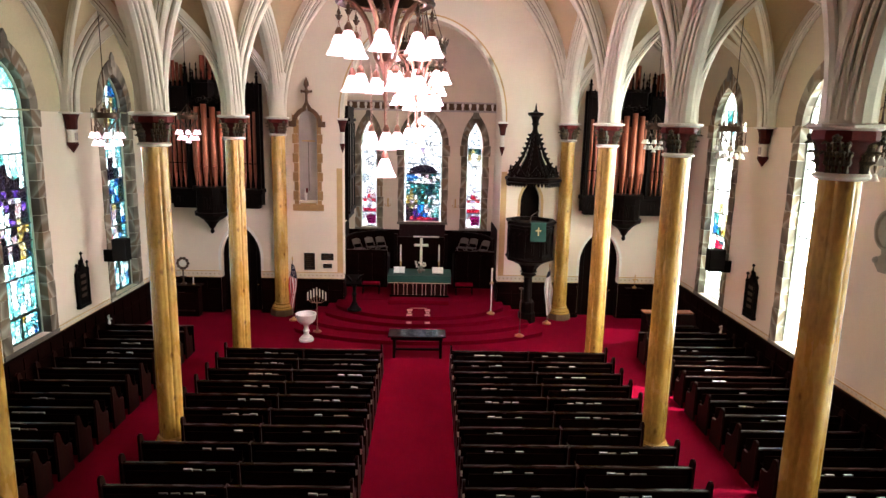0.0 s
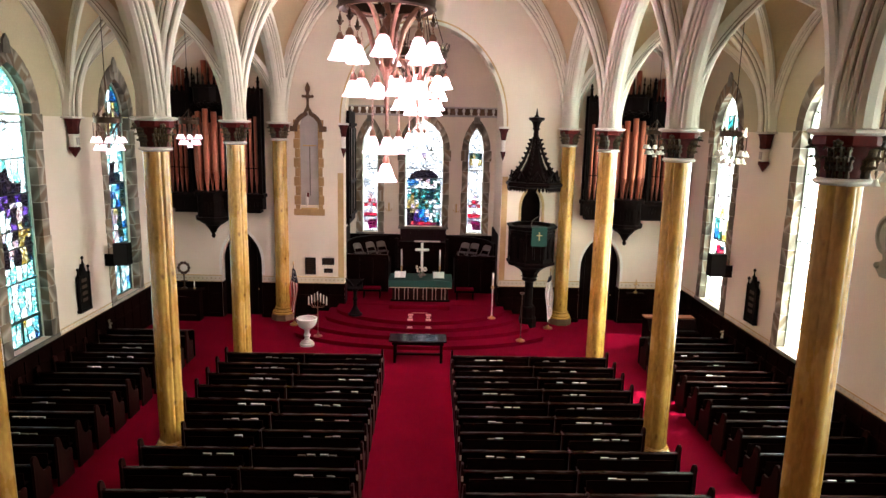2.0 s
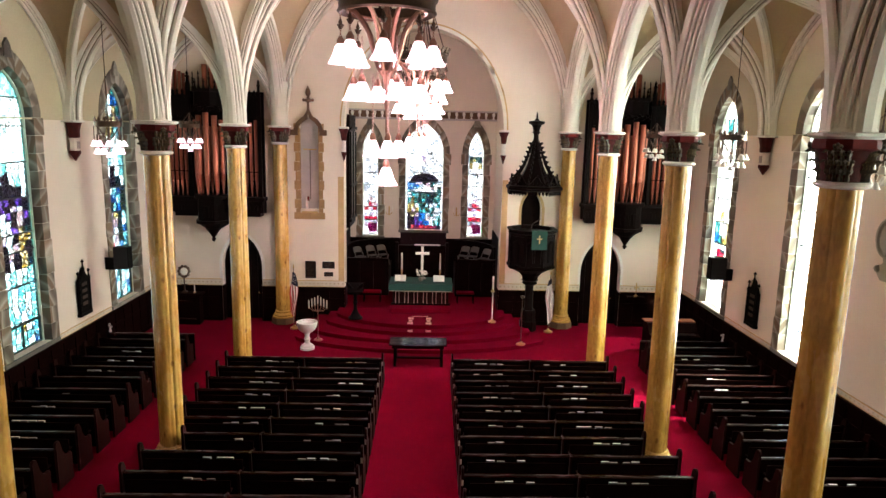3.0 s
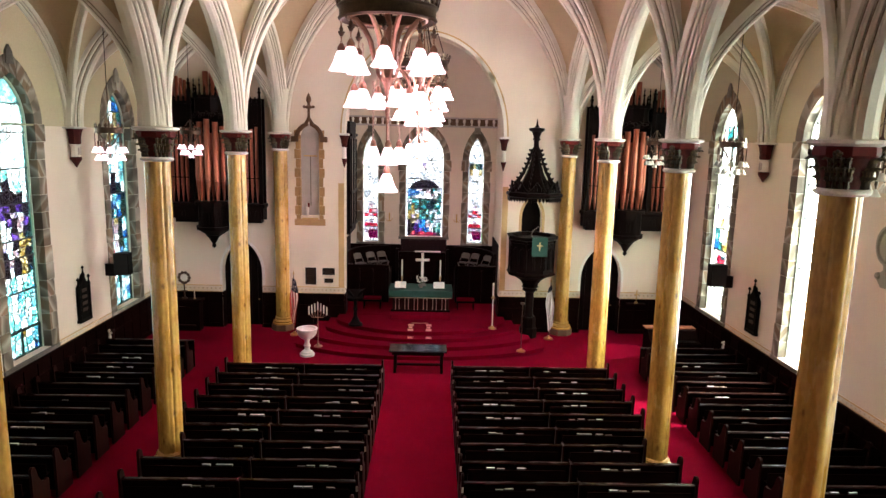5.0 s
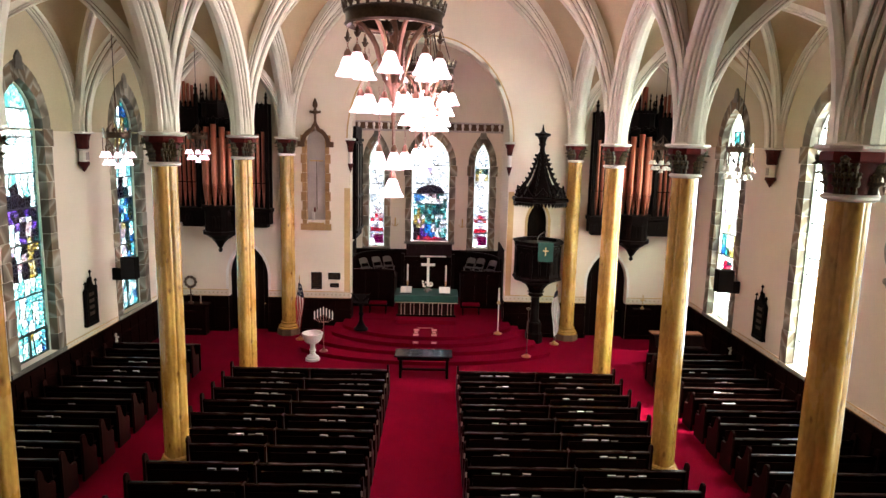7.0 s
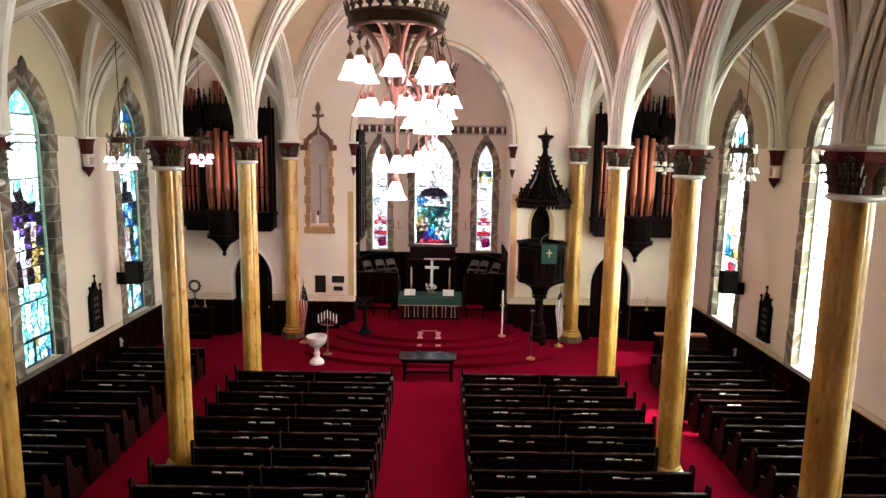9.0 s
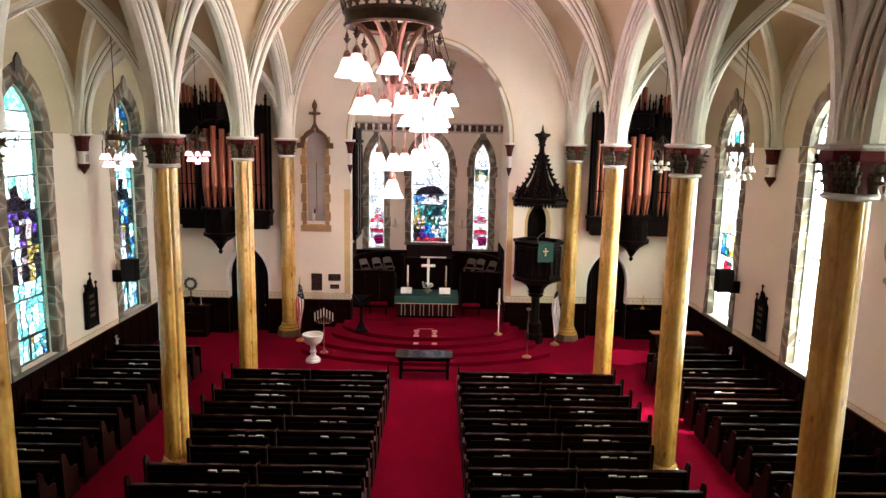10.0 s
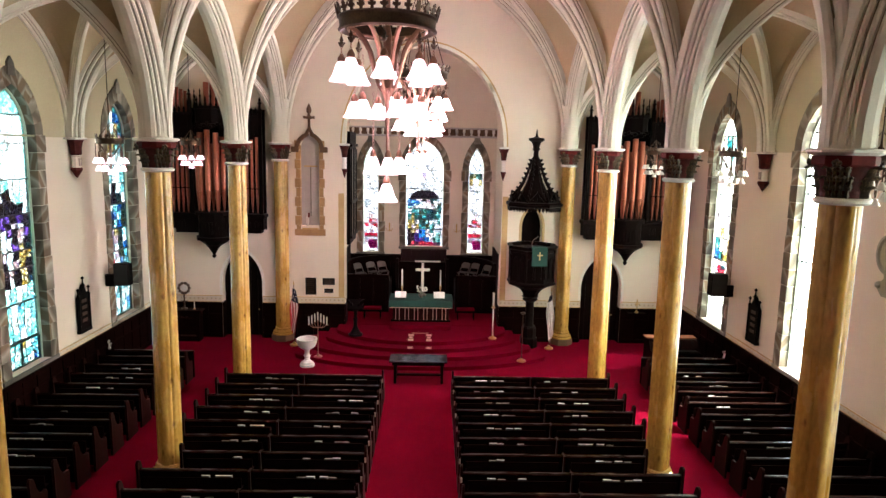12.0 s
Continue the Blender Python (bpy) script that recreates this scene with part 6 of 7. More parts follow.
def organ_case(s, mid):
    """An organ case on the back wall; s: side; mid: middle of its bowed bay."""
    X = lambda v: s * v
    lo, hi = 6.1, 9.75
    yb = BACK_Y
    t = thing("organ_case", X(7.9), yb, 3.4, "ebonised gothic organ case with copper pipes bracketed on the wall", "organ case", "organ cases")

    def bx(name, x0, x1, y0, y1, z0, z1, mt=CASE, bev=0.0, label=""):
        bm = new_bm()
        a, b = sorted((X(x0), X(x1)))
        box(bm, a, b, y0, y1, z0, z1, bev)
        return part(name, bm, mt, t, label, smooth=None)

    bx("back_board", lo, hi, yb - 0.1, yb - 0.003, 4.33, 8.88)
    bx("base_moulding", lo - 0.06, hi, yb - 0.62, yb - 0.003, 4.81, 4.96, bev=0.02)
    base_ = bx("base_box", lo, hi, yb - 0.55, yb - 0.003, 4.38, 4.809)
    bx("base_step", lo + 0.12, hi - 0.3, yb - 0.45, yb - 0.003, 4.22, 4.379)
    for k in range(9):
        x = lo + 0.2 + k * 0.41
        if abs(x - mid) > 0.75:
            bm = new_bm()
            for dx in (-0.07, 0.07):
                band(bm, [(X(x) + dx - 0.055, 4.46), (X(x) + dx - 0.055, 4.62)] + arch_line(X(x) + dx, 0.055, 4.62, 0.02, 4) + [(X(x) + dx + 0.055, 4.62), (X(x) + dx + 0.055, 4.46)], lambda u, v, d: (u, yb - 0.55 + d, v), -0.012, 0.008, -0.02, 0.001)
            part("tracery", bm, CASE, base_, smooth=None)
    # corner posts and pinnacles
    for x, top in ((lo + 0.08, 9.3), (mid - 0.72, 9.58), (mid + 0.72, 9.58), (hi - 0.08, 9.3)):
        bx("post", x - 0.07, x + 0.07, yb - 0.52, yb - 0.38, 4.96, top - 0.5, bev=0.012)
        bm = new_bm()
        pinnacle(bm, X(x), yb - 0.45, top - 0.5, top, 0.09)
        part("pinnacle", bm, CASE, t)
    # headers with cresting over the flat bays
    for a, b in ((lo + 0.15, mid - 0.65), (mid + 0.65, hi - 0.15)):
        bx("header", a, b, yb - 0.5, yb - 0.4, 7.93, 8.63)
        bx("cornice", a - 0.03, b + 0.03, yb - 0.54, yb - 0.36, 8.63, 8.72, bev=0.015)
        n = max(2, int((b - a) / 0.16))
        for k in range(n):
            x = a + (k + 0.5) * (b - a) / n
            bm = new_bm()
            prism(bm, [(-0.05, 8.72), (0.05, 8.72), (0.03, 8.8), (0.055, 8.84), (0.0, 8.94), (-0.055, 8.84), (-0.03, 8.8)], lambda u, v, d: (X(x) + u, d, v), yb - 0.47, yb - 0.43)
            part("cresting", bm, CASE, t, smooth=None)
        m = max(3, int((b - a) / 0.165))
        for k in range(m):
            x = a + (k + 0.5) * (b - a) / m
            f = abs((k + 0.5) / m - 0.5) * 2
            bm = pipe_mesh("pipe", 0.062, 4.98, 7.63 + 0.25 * f, 0.55)
            bmesh.ops.translate(bm, vec=(X(x), yb - 0.36, 0), verts=bm.verts)
            part("pipe", bm, PIPE, t, smooth=50)
            bm = new_bm()
            lathe(bm, [(0.066, 5.9), (0.066, 5.93)], 10, (X(x), yb - 0.36))
            part("collar", bm, CASE, t)
    # upper pipes behind the header of the outer bay
    for k in range(7):
        x = mid + 0.78 + k * 0.15
        bm = pipe_mesh("pipe", 0.06, 8.38, 9.43 + 0.2 * (1 - abs(k - 3) / 3), 0.1)
        bmesh.ops.translate(bm, vec=(X(x), yb - 0.24, 0), verts=bm.verts)
        part("pipe", bm, PIPE, t, smooth=50)
    for k in range(3):
        x = mid - 0.32 + 0.24 * k
        bm = pipe_mesh("pipe", 0.10, 8.38, 9.83 + (0.12 if k == 1 else 0), 0.1)
        bmesh.ops.translate(bm, vec=(X(x), yb - 0.24, 0), verts=bm.verts)
        part("pipe", bm, PIPE, t, smooth=50)
    # bowed middle bay
    def bow(name, r, z0, z1, mt=CASE, r2=None):
        bm = new_bm()
        angs = [radians(a) for a in (180, 225, 250, 290, 315, 360)]
        lo_ = [(X(mid) + r * math.cos(a), yb - 0.3 + r * 1.0 * math.sin(a)) for a in angs]
        rr = r2 or r
        hi_ = [(X(mid) + rr * math.cos(a), yb - 0.3 + rr * 1.0 * math.sin(a)) for a in angs]
        A = [bm.verts.new((*p, z0)) for p in lo_] + [bm.verts.new((X(mid) + r, yb - 0.12, z0)), bm.verts.new((X(mid) - r, yb - 0.12, z0))]
        B = [bm.verts.new((*p, z1)) for p in hi_] + [bm.verts.new((X(mid) + rr, yb - 0.12, z1)), bm.verts.new((X(mid) - rr, yb - 0.12, z1))]
        n = len(A)
        for i in range(n):
            bm.faces.new((A[i], A[(i + 1) % n], B[(i + 1) % n], B[i]))
        bm.faces.new(A[::-1])
        bm.faces.new(B)
        return part(name, bm, mt, t, smooth=None)
    bow("bay_ledge", 0.72, 4.9, 5.04)
    drum = bow("bay_box", 0.60, 4.08, 4.899)
    bow("bay_moulding", 0.68, 3.96, 4.079)
    bow("bay_taper", 0.30, 3.74, 3.959, r2=0.62)
    bm = new_bm()
    lathe(bm, [(0.01, 3.22), (0.07, 3.28), (0.09, 3.34), (0.05, 3.4), (0.11, 3.48), (0.15, 3.56), (0.20, 3.64), (0.30, 3.74)], 10, (X(mid), yb - 0.38))
    part("pendant", bm, CASE, t)
    for a in (247, 270, 293):
        bm = new_bm()
        for dx in (-0.075, 0.075):
            band(bm, [(dx - 0.06, 4.2), (dx - 0.06, 4.58)] + arch_line(dx, 0.06, 4.58, 0.03, 5) + [(dx + 0.06, 4.58), (dx + 0.06, 4.2)], lambda u, v, d: (u, d, v), -0.012, 0.012, -0.03, 0.0)
        bmesh.ops.transform(bm, matrix=pose(X(mid) + 0.57 * math.cos(radians(a)), yb - 0.3 + 0.57 * math.sin(radians(a)), 0, 0, 0, a - 270), verts=bm.verts)
        part("tracery", bm, CASE, drum, smooth=None)
    for k in range(5):
        a = radians(200 + 35 * k)
        top = (7.83, 7.98, 8.08, 7.98, 7.83)[k]
        bm = pipe_mesh("pipe", 0.105, 5.05, top, 0.75)
        bmesh.ops.translate(bm, vec=(X(mid) + 0.50 * math.cos(a), yb - 0.30 + 0.48 * math.sin(a), 0), verts=bm.verts)
        part("pipe", bm, PIPE, t, smooth=50)
    for k in range(4):
        a = radians(217 + 35 * k)
        bm = pipe_mesh("pipe", 0.075, 5.05, 7.58, 0.6)
        bmesh.ops.translate(bm, vec=(X(mid) + 0.36 * math.cos(a), yb - 0.30 + 0.30 * math.sin(a), 0), verts=bm.verts)
        part("pipe", bm, PIPE, t, smooth=50)
    # carved crown of the middle bay
    bow("bay_header", 0.58, 8.3, 8.83)
    bow("bay_cornice", 0.64, 8.831, 8.94)
    for k in range(9):
        a = radians(190 + 20 * k)
        bm = new_bm()
        pinnacle(bm, X(mid) + 0.56 * math.cos(a), yb - 0.3 + 0.54 * math.sin(a), 8.94, 9.3 + 0.25 * (k % 2), 0.055)
        part("pinnacle", bm, CASE, t)
    for k in range(14):
        a = radians(195 + 150 * k / 13)
        bm = new_bm()
        ball(bm, X(mid) + 0.60 * math.cos(a), yb - 0.3 + 0.60 * math.sin(a), 8.24 + 0.07 * math.sin(k * 2.1), 0.07, 6)
        part("carved_boss", bm, CASE, t)


organ_case(-1, 8.05)
organ_case(1, 7.82)

# ---- pulpit ----
PX, PY = 4.06, 24.05


def ngon_ring(bm, prof, c, seg=8, turn=math.pi / 8):
    lathe(bm, prof, seg, c, turn=turn)


t = thing("pulpit", PX, PY, 0, "black carved octagonal pulpit raised on a turned stem", "pulpit")
bm = new_bm()
ngon_ring(bm, [(0.34, 0.0), (0.34, 0.5), (0.29, 0.56), (0.29, 0.9), (0.25, 0.96)], (PX, PY))
part("pedestal", bm, CASE, t, smooth=20)
bm = new_bm()
lathe(bm, [(0.22, 0.95), (0.16, 1.05), (0.16, 1.9), (0.24, 1.95), (0.3, 2.0), (0.24, 2.06), (0.25, 2.065), (0.33, 2.115)], 12, (PX, PY))
part("stem", bm, CASE, t)
bm = new_bm()
ngon_ring(bm, [(0.27, 2.095), (0.32, 2.255), (0.45, 2.415), (0.68, 2.545), (0.9, 2.615)], (PX, PY))
part("flare", bm, CASE, t, smooth=20)
bm = new_bm()
ngon_ring(bm, [(0.9, 2.615), (0.94, 2.655), (0.94, 2.715), (0.86, 2.755)], (PX, PY))
part("lower_moulding", bm, CASE, t, smooth=20)
bm = new_bm()
ngon_ring(bm, [(0.85, 2.755), (0.85, 3.935), (0.80, 3.935), (0.80, 2.865), (0.02, 2.855)], (PX, PY))
tub = part("tub", bm, CASE, t, smooth=20)
bm = new_bm()
ngon_ring(bm, [(0.80, 3.936), (0.90, 3.965), (0.97, 4.035), (0.97, 4.095), (0.8, 4.105), (0.79, 3.965)], (PX, PY))
part("rim", bm, CASE, t, smooth=20)
ap = 0.85 * math.cos(math.pi / 8)
for k in range(8):
    a = k * 45
    bm = new_bm()
    for dx in (-0.15, 0.15):
        band(bm, [(dx - 0.115, 2.895), (dx - 0.115, 3.515)] + arch_line(dx, 0.115, 3.515, 0.07, 6) + [(dx + 0.115, 3.515), (dx + 0.115, 2.895)], lambda u, v, d: (u, d, v), -0.02, 0.018, -0.045, 0.002)
    box(bm, -0.3, 0.3, -0.03, 0.0, 3.775, 3.845)
    bmesh.ops.transform(bm, matrix=pose(PX + ap * math.cos(radians(a)), PY + ap * math.sin(radians(a)), 0, 0, 0, a + 90), verts=bm.verts)
    part("panel_tracery", bm, CASE, tub, smooth=None)
    b = radians(a + 22.5)
    bm = new_bm()
    lathe(bm, [(0.04, 2.755), (0.03, 2.865), (0.03, 3.815), (0.05, 3.935)], 6, (PX + 0.86 * math.cos(b), PY + 0.86 * math.sin(b)))
    part("corner_shaft", bm, CASE, tub)
t = thing("pulpit_hanging", PX + 0.13, PY - 0.95, 3.415, "green cloth with a red cross hung over the pulpit rim", "pulpit cloth")
bm = new_bm()
box(bm, PX - 0.14, PX + 0.42, PY - 0.965, PY - 0.95, 3.435, 4.115, 0.004)
fall = part("fall", bm, GREEN, t)
bm = new_bm()
box(bm, PX - 0.14, PX + 0.42, PY - 0.95, PY - 0.6, 4.107, 4.12, 0.003)
part("top_fold", bm, GREEN, t)
bm = new_bm()
box(bm, PX + 0.12, PX + 0.16, PY - 0.971, PY - 0.966, 3.655, 3.955)
box(bm, PX + 0.04, PX + 0.24, PY - 0.9715, PY - 0.9655, 3.815, 3.855)
part("cross", bm, OCHRE, fall)
t = thing("microphone", PX - 0.05, PY - 0.7, 4.105, "gooseneck microphone on the pulpit rim", "microphone")
bm = new_bm()
tube(bm, [(PX - 0.1, PY - 0.72, 4.105), (PX - 0.14, PY - 0.75, 4.215), (PX - 0.1, PY - 0.8, 4.365), (PX + 0.02, PY - 0.82, 4.455), (PX + 0.1, PY - 0.8, 4.515)], 0.014, 6)
part("gooseneck", bm, METALGREY, t)
bm = new_bm()
ball(bm, PX + 0.13, PY - 0.8, 4.535, 0.03)
part("capsule", bm, IRON, t)

t = thing("pulpit_canopy", PX, PY, 5.365, "black gothic sounding board with crocketed open spire", "pulpit canopy")
bm = new_bm()
ngon_ring(bm, [(0.95, 5.515), (1.06, 5.555), (1.08, 5.635), (1.02, 5.695), (0.9, 5.715)], (PX, PY))
part("cornice", bm, CASE, t, smooth=20)
bm = new_bm()
ngon_ring(bm, [(0.05, 5.505), (0.98, 5.505), (0.98, 5.535)], (PX, PY))
part("soundboard", bm, CASE, t, smooth=20)
for k in range(8):
    a0, a1 = radians(45 * k + 22.5), radians(45 * k + 67.5)
    p0, p1 = Vector((PX + 1.0 * math.cos(a0), PY + 1.0 * math.sin(a0), 0)), Vector((PX + 1.0 * math.cos(a1), PY + 1.0 * math.sin(a1), 0))
    for q in range(6):
        c = p0.lerp(p1, (q + 0.5) / 6)
        bm = new_bm()
        prism(bm, [(-0.05, 5.515), (0.05, 5.515), (0.05, 5.445), (0.0, 5.365), (-0.05, 5.445)], lambda u, v, d: (u, d, v), -0.02, 0.02)
        bmesh.ops.transform(bm, matrix=pose(c.x, c.y, 0, 0, 0, 45 * k + 135), verts=bm.verts)
        part("pendant_drop", bm, CASE, t, smooth=None)
    # spire rib with crockets
    b = a0
    line = [(0.96, 5.715), (0.66, 6.095), (0.44, 6.435), (0.29, 6.795), (0.18, 7.135), (0.13, 7.275)]
    bm = new_bm()
    tube(bm, [(PX + r * math.cos(b), PY + r * math.sin(b), z) for r, z in line], [0.045, 0.04, 0.036, 0.032, 0.03, 0.03], 6)
    spine = part("spire_rib", bm, CASE, t)
    for r, z in ((0.85, 5.855), (0.72, 6.015), (0.60, 6.185), (0.49, 6.355), (0.40, 6.535), (0.33, 6.715), (0.26, 6.895), (0.205, 7.055), (0.16, 7.205)):
        bm = new_bm()
        ball(bm, PX + (r + 0.03) * math.cos(b), PY + (r + 0.03) * math.sin(b), z, 0.062, 6, 0.8)
        ball(bm, PX + (r + 0.08) * math.cos(b), PY + (r + 0.08) * math.sin(b), z + 0.03, 0.035, 6)
        part("crocket", bm, CASE, spine)
    # pierced gable on each side
    mid_ = (p0 + p1) / 2
    bm = new_bm()
    band(bm, [(-0.33, 5.715), (-0.17, 5.865), (0.0, 6.095), (0.17, 5.865), (0.33, 5.715)], lambda u, v, d: (u, d, v), -0.03, 0.03, -0.03, 0.03)
    for dx in (-0.14, 0.0, 0.14):
        box(bm, dx - 0.02, dx + 0.02, -0.02, 0.02, 5.715, 5.865)
    ang = 45 * k + 45
    bmesh.ops.transform(bm, matrix=pose(PX + 0.84 * math.cos(radians(ang)), PY + 0.84 * math.sin(radians(ang)), 0, 0, 0, ang + 90), verts=bm.verts)
    part("gable", bm, CASE, t, smooth=None)
bm = new_bm()
ngon_ring(bm, [(0.72, 5.715), (0.48, 6.095), (0.31, 6.435), (0.20, 6.795), (0.11, 7.295)], (PX, PY))
part("spire_core", bm, CASE, t, smooth=20)
bm = new_bm()
lathe(bm, [(0.12, 7.235), (0.14, 7.295), (0.10, 7.355), (0.09, 7.555), (0.15, 7.615), (0.11, 7.665), (0.14, 7.775), (0.18, 7.875), (0.29, 7.935), (0.29, 8.015), (0.10, 8.045), (0.045, 8.115), (0.012, 8.345)], 8, (PX, PY))
part("finial", bm, CASE, t)

# ---- chandeliers ----
def chain(bm, p0, p1, r):
    p0, p1 = Vector(p0), Vector(p1)
    n = max(2, int((p1 - p0).length / (r * 3.6)))
    tube(bm, [p0.lerp(p1, i / (2 * n)) for i in range(2 * n + 1)], [r if i % 2 else r * 0.45 for i in range(2 * n + 1)], 5)


def link_chain(bm, p0, p1, r):
    """Oval links, each turned a quarter against the last, along an upright line."""
    p0, p1 = Vector(p0), Vector(p1)
    n = max(2, int((p1 - p0).length / (r * 3.2)))
    for i in range(n):
        c = p0.lerp(p1, (i + 0.5) / n)
        a = 0.6 + (i % 2) * math.pi / 2
        tube(bm, [c + Vector((r * math.cos(a) * math.cos(q), r * math.sin(a) * math.cos(q), r * 2.0 * math.sin(q))) for q in [2 * math.pi * k / 8 for k in range(8)]], r * 0.3, 4, True)


def bell_shade(bm, x, y, z, r, h):
    """An open bell of glass with some thickness, its mouth at z."""
    out = [(r, z), (r * 0.97, z + h * 0.07), (r * 0.82, z + h * 0.2), (r * 0.67, z + h * 0.40), (r * 0.56, z + h * 0.6), (r * 0.47, z + h * 0.78), (r * 0.33, z + h * 0.92), (r * 0.14, z + h)]
    inner = [(q - 0.008, v - 0.004) for q, v in reversed(out[1:])] + [(r - 0.008, z + 0.002)]
    lathe(bm, [(0.002, z + h - 0.006)] + inner + out + [(0.002, z + h)], 16, (x, y))


def bulb(bm, x, y, z, r):
    lathe(bm, [(0.003, z - r), (r * 0.7, z - r * 0.7), (r, z), (r * 0.75, z + r * 0.7), (r * 0.4, z + r * 1.5)], 8, (x, y))


def chandelier(x, y, z_top, bells, opal):
    t = thing("nave_chandelier", x, y, 6.95, "large bronze crown chandelier with tiers of lit glass bells", "chandelier", "nave chandeliers")
    bm = new_bm()
    R = 0.585
    hoop(bm, [(R - 0.06, 8.995), (R - 0.01, 8.95), (R + 0.02, 8.97), (R, 9.01), (R + 0.005, 9.09), (R + 0.03, 9.11), (R + 0.015, 9.13), (R - 0.04, 9.12), (R - 0.04, 9.02)], 40, (x, y))
    crown = part("crown_band", bm, BRONZE, t, "dark bronze crown", smooth=40)
    bm = new_bm()
    prism(bm, [(-0.02, 9.12), (0.02, 9.12), (0.016, 9.15), (0.046, 9.165), (0.046, 9.195), (0.02, 9.19), (0.024, 9.22), (0.0, 9.25), (-0.024, 9.22), (-0.02, 9.19), (-0.046, 9.195), (-0.046, 9.165), (-0.016, 9.15)], lambda u, v, d: (R + 0.02 + d + (v - 9.12) * 0.25, u, v), -0.01, 0.01)
    fl = mesh_of("fleuron", bm, BRONZE, None)
    for k in range(28):
        piece("fleuron", fl, crown, pose(x, y, 0, 0, 0, 360 / 28 * k))
    bm = new_bm()
    tube(bm, [(x + 0.48 * math.cos(2 * math.pi * i / 32), y + 0.48 * math.sin(2 * math.pi * i / 32), 8.98) for i in range(32)], 0.018, 6, True)
    part("inner_ring", bm, COPPERY, t)
    for k in range(8):
        a = 2 * math.pi * (k + 0.5) / 8
        ca, sa = math.cos(a), math.sin(a)
        bm = new_bm()
        pts = [(0.49, 8.98), (0.40, 8.95), (0.30, 8.85), (0.23, 8.73), (0.17, 8.5), (0.12, 8.33), (0.06, 8.25)]
        tube(bm, [(x + r * ca, y + r * sa, z) for r, z in pts], [0.022, 0.03, 0.034, 0.03, 0.024, 0.02, 0.02], 6)
        part("arm", bm, COPPERY, t, "rose copper scroll arm")
    bm = new_bm()
    lathe(bm, [(0.008, 7.5), (0.014, 7.55), (0.012, 7.75), (0.03, 7.9), (0.014, 8.), (0.05, 8.2), (0.10, 8.29), (0.05, 8.4), (0.035, 8.65), (0.06, 8.9), (0.03, 9.05), (0.03, 9.45), (0.015, 10.85)], 10, (x, y))
    part("stem", bm, COPPERY, t)
    tiers = [(8, 0.565, 8.365, 0.155, 0.245, 8.97, 0.0), (6, 0.42, 7.93, 0.145, 0.21, 8.65, 0.35), (3, 0.19, 7.24, 0.13, 0.22, 8.25, 1.2), (1, 0.0, 6.89, 0.145, 0.24, 7.5, 0.0)]
    for n, r, z, sr, sh, ztop, ph in tiers:
        for k in range(n):
            a = 2 * math.pi * k / n + ph + math.pi / 2
            px, py = x + r * math.cos(a), y + r * math.sin(a)
            bm = new_bm()
            link_chain(bm, (px, py, z + sh + 0.06), (px, py, ztop), 0.013)
            part("chain", bm, COPPERY if r > 0.5 else CHAINMETAL, t)
            if n == 8:
                bm = new_bm()
                lathe(bm, [(0.008, ztop - 0.20), (0.022, ztop - 0.19), (0.034, ztop - 0.165), (0.020, ztop - 0.14), (0.026, ztop - 0.115), (0.014, ztop - 0.085), (0.008, ztop - 0.06)], 7, (px, py))
                for q in range(5):
                    w = 2 * math.pi * q / 5
                    ball(bm, px + 0.034 * math.cos(w), py + 0.034 * math.sin(w), ztop - 0.15, 0.013, 5)
                part("chain_ornament", bm, BRONZE, t, "small leafy bronze drop")
            bm = new_bm()
            lathe(bm, [(sr * 0.3, z + sh - 0.01), (sr * 0.32, z + sh + 0.03), (0.02, z + sh + 0.08)], 10, (px, py))
            part("socket", bm, COPPERY, t)
            bm = new_bm()
            bell_shade(bm, px, py, z, sr, sh)
            part("glass_bell", bm, opal, t, "glowing opal glass bell", smooth=60)
            bm = new_bm()
            bulb(bm, px, py, z + 0.115, 0.042)
            part("bulb", bm, bells, t, smooth=60)
    for k in range(6):
        a = 2 * math.pi * k / 6
        bm = new_bm()
        chain(bm, (x + 0.55 * math.cos(a), y + 0.55 * math.sin(a), 9.12), (x, y, 10.85), 0.014)
        part("hanging_chain", bm, BRONZE, t)
    bm = new_bm()
    chain(bm, (x, y, 10.8), (x, y, z_top), 0.022)
    part("main_chain", bm, BRONZE, t)
    return t


for k, (cx, cy) in enumerate(((-0.32, 8.27), (-0.05, 13.86), (-0.03, 19.46))):
    chandelier(cx, cy, 14.6, BULBS[k], SHADES[k])


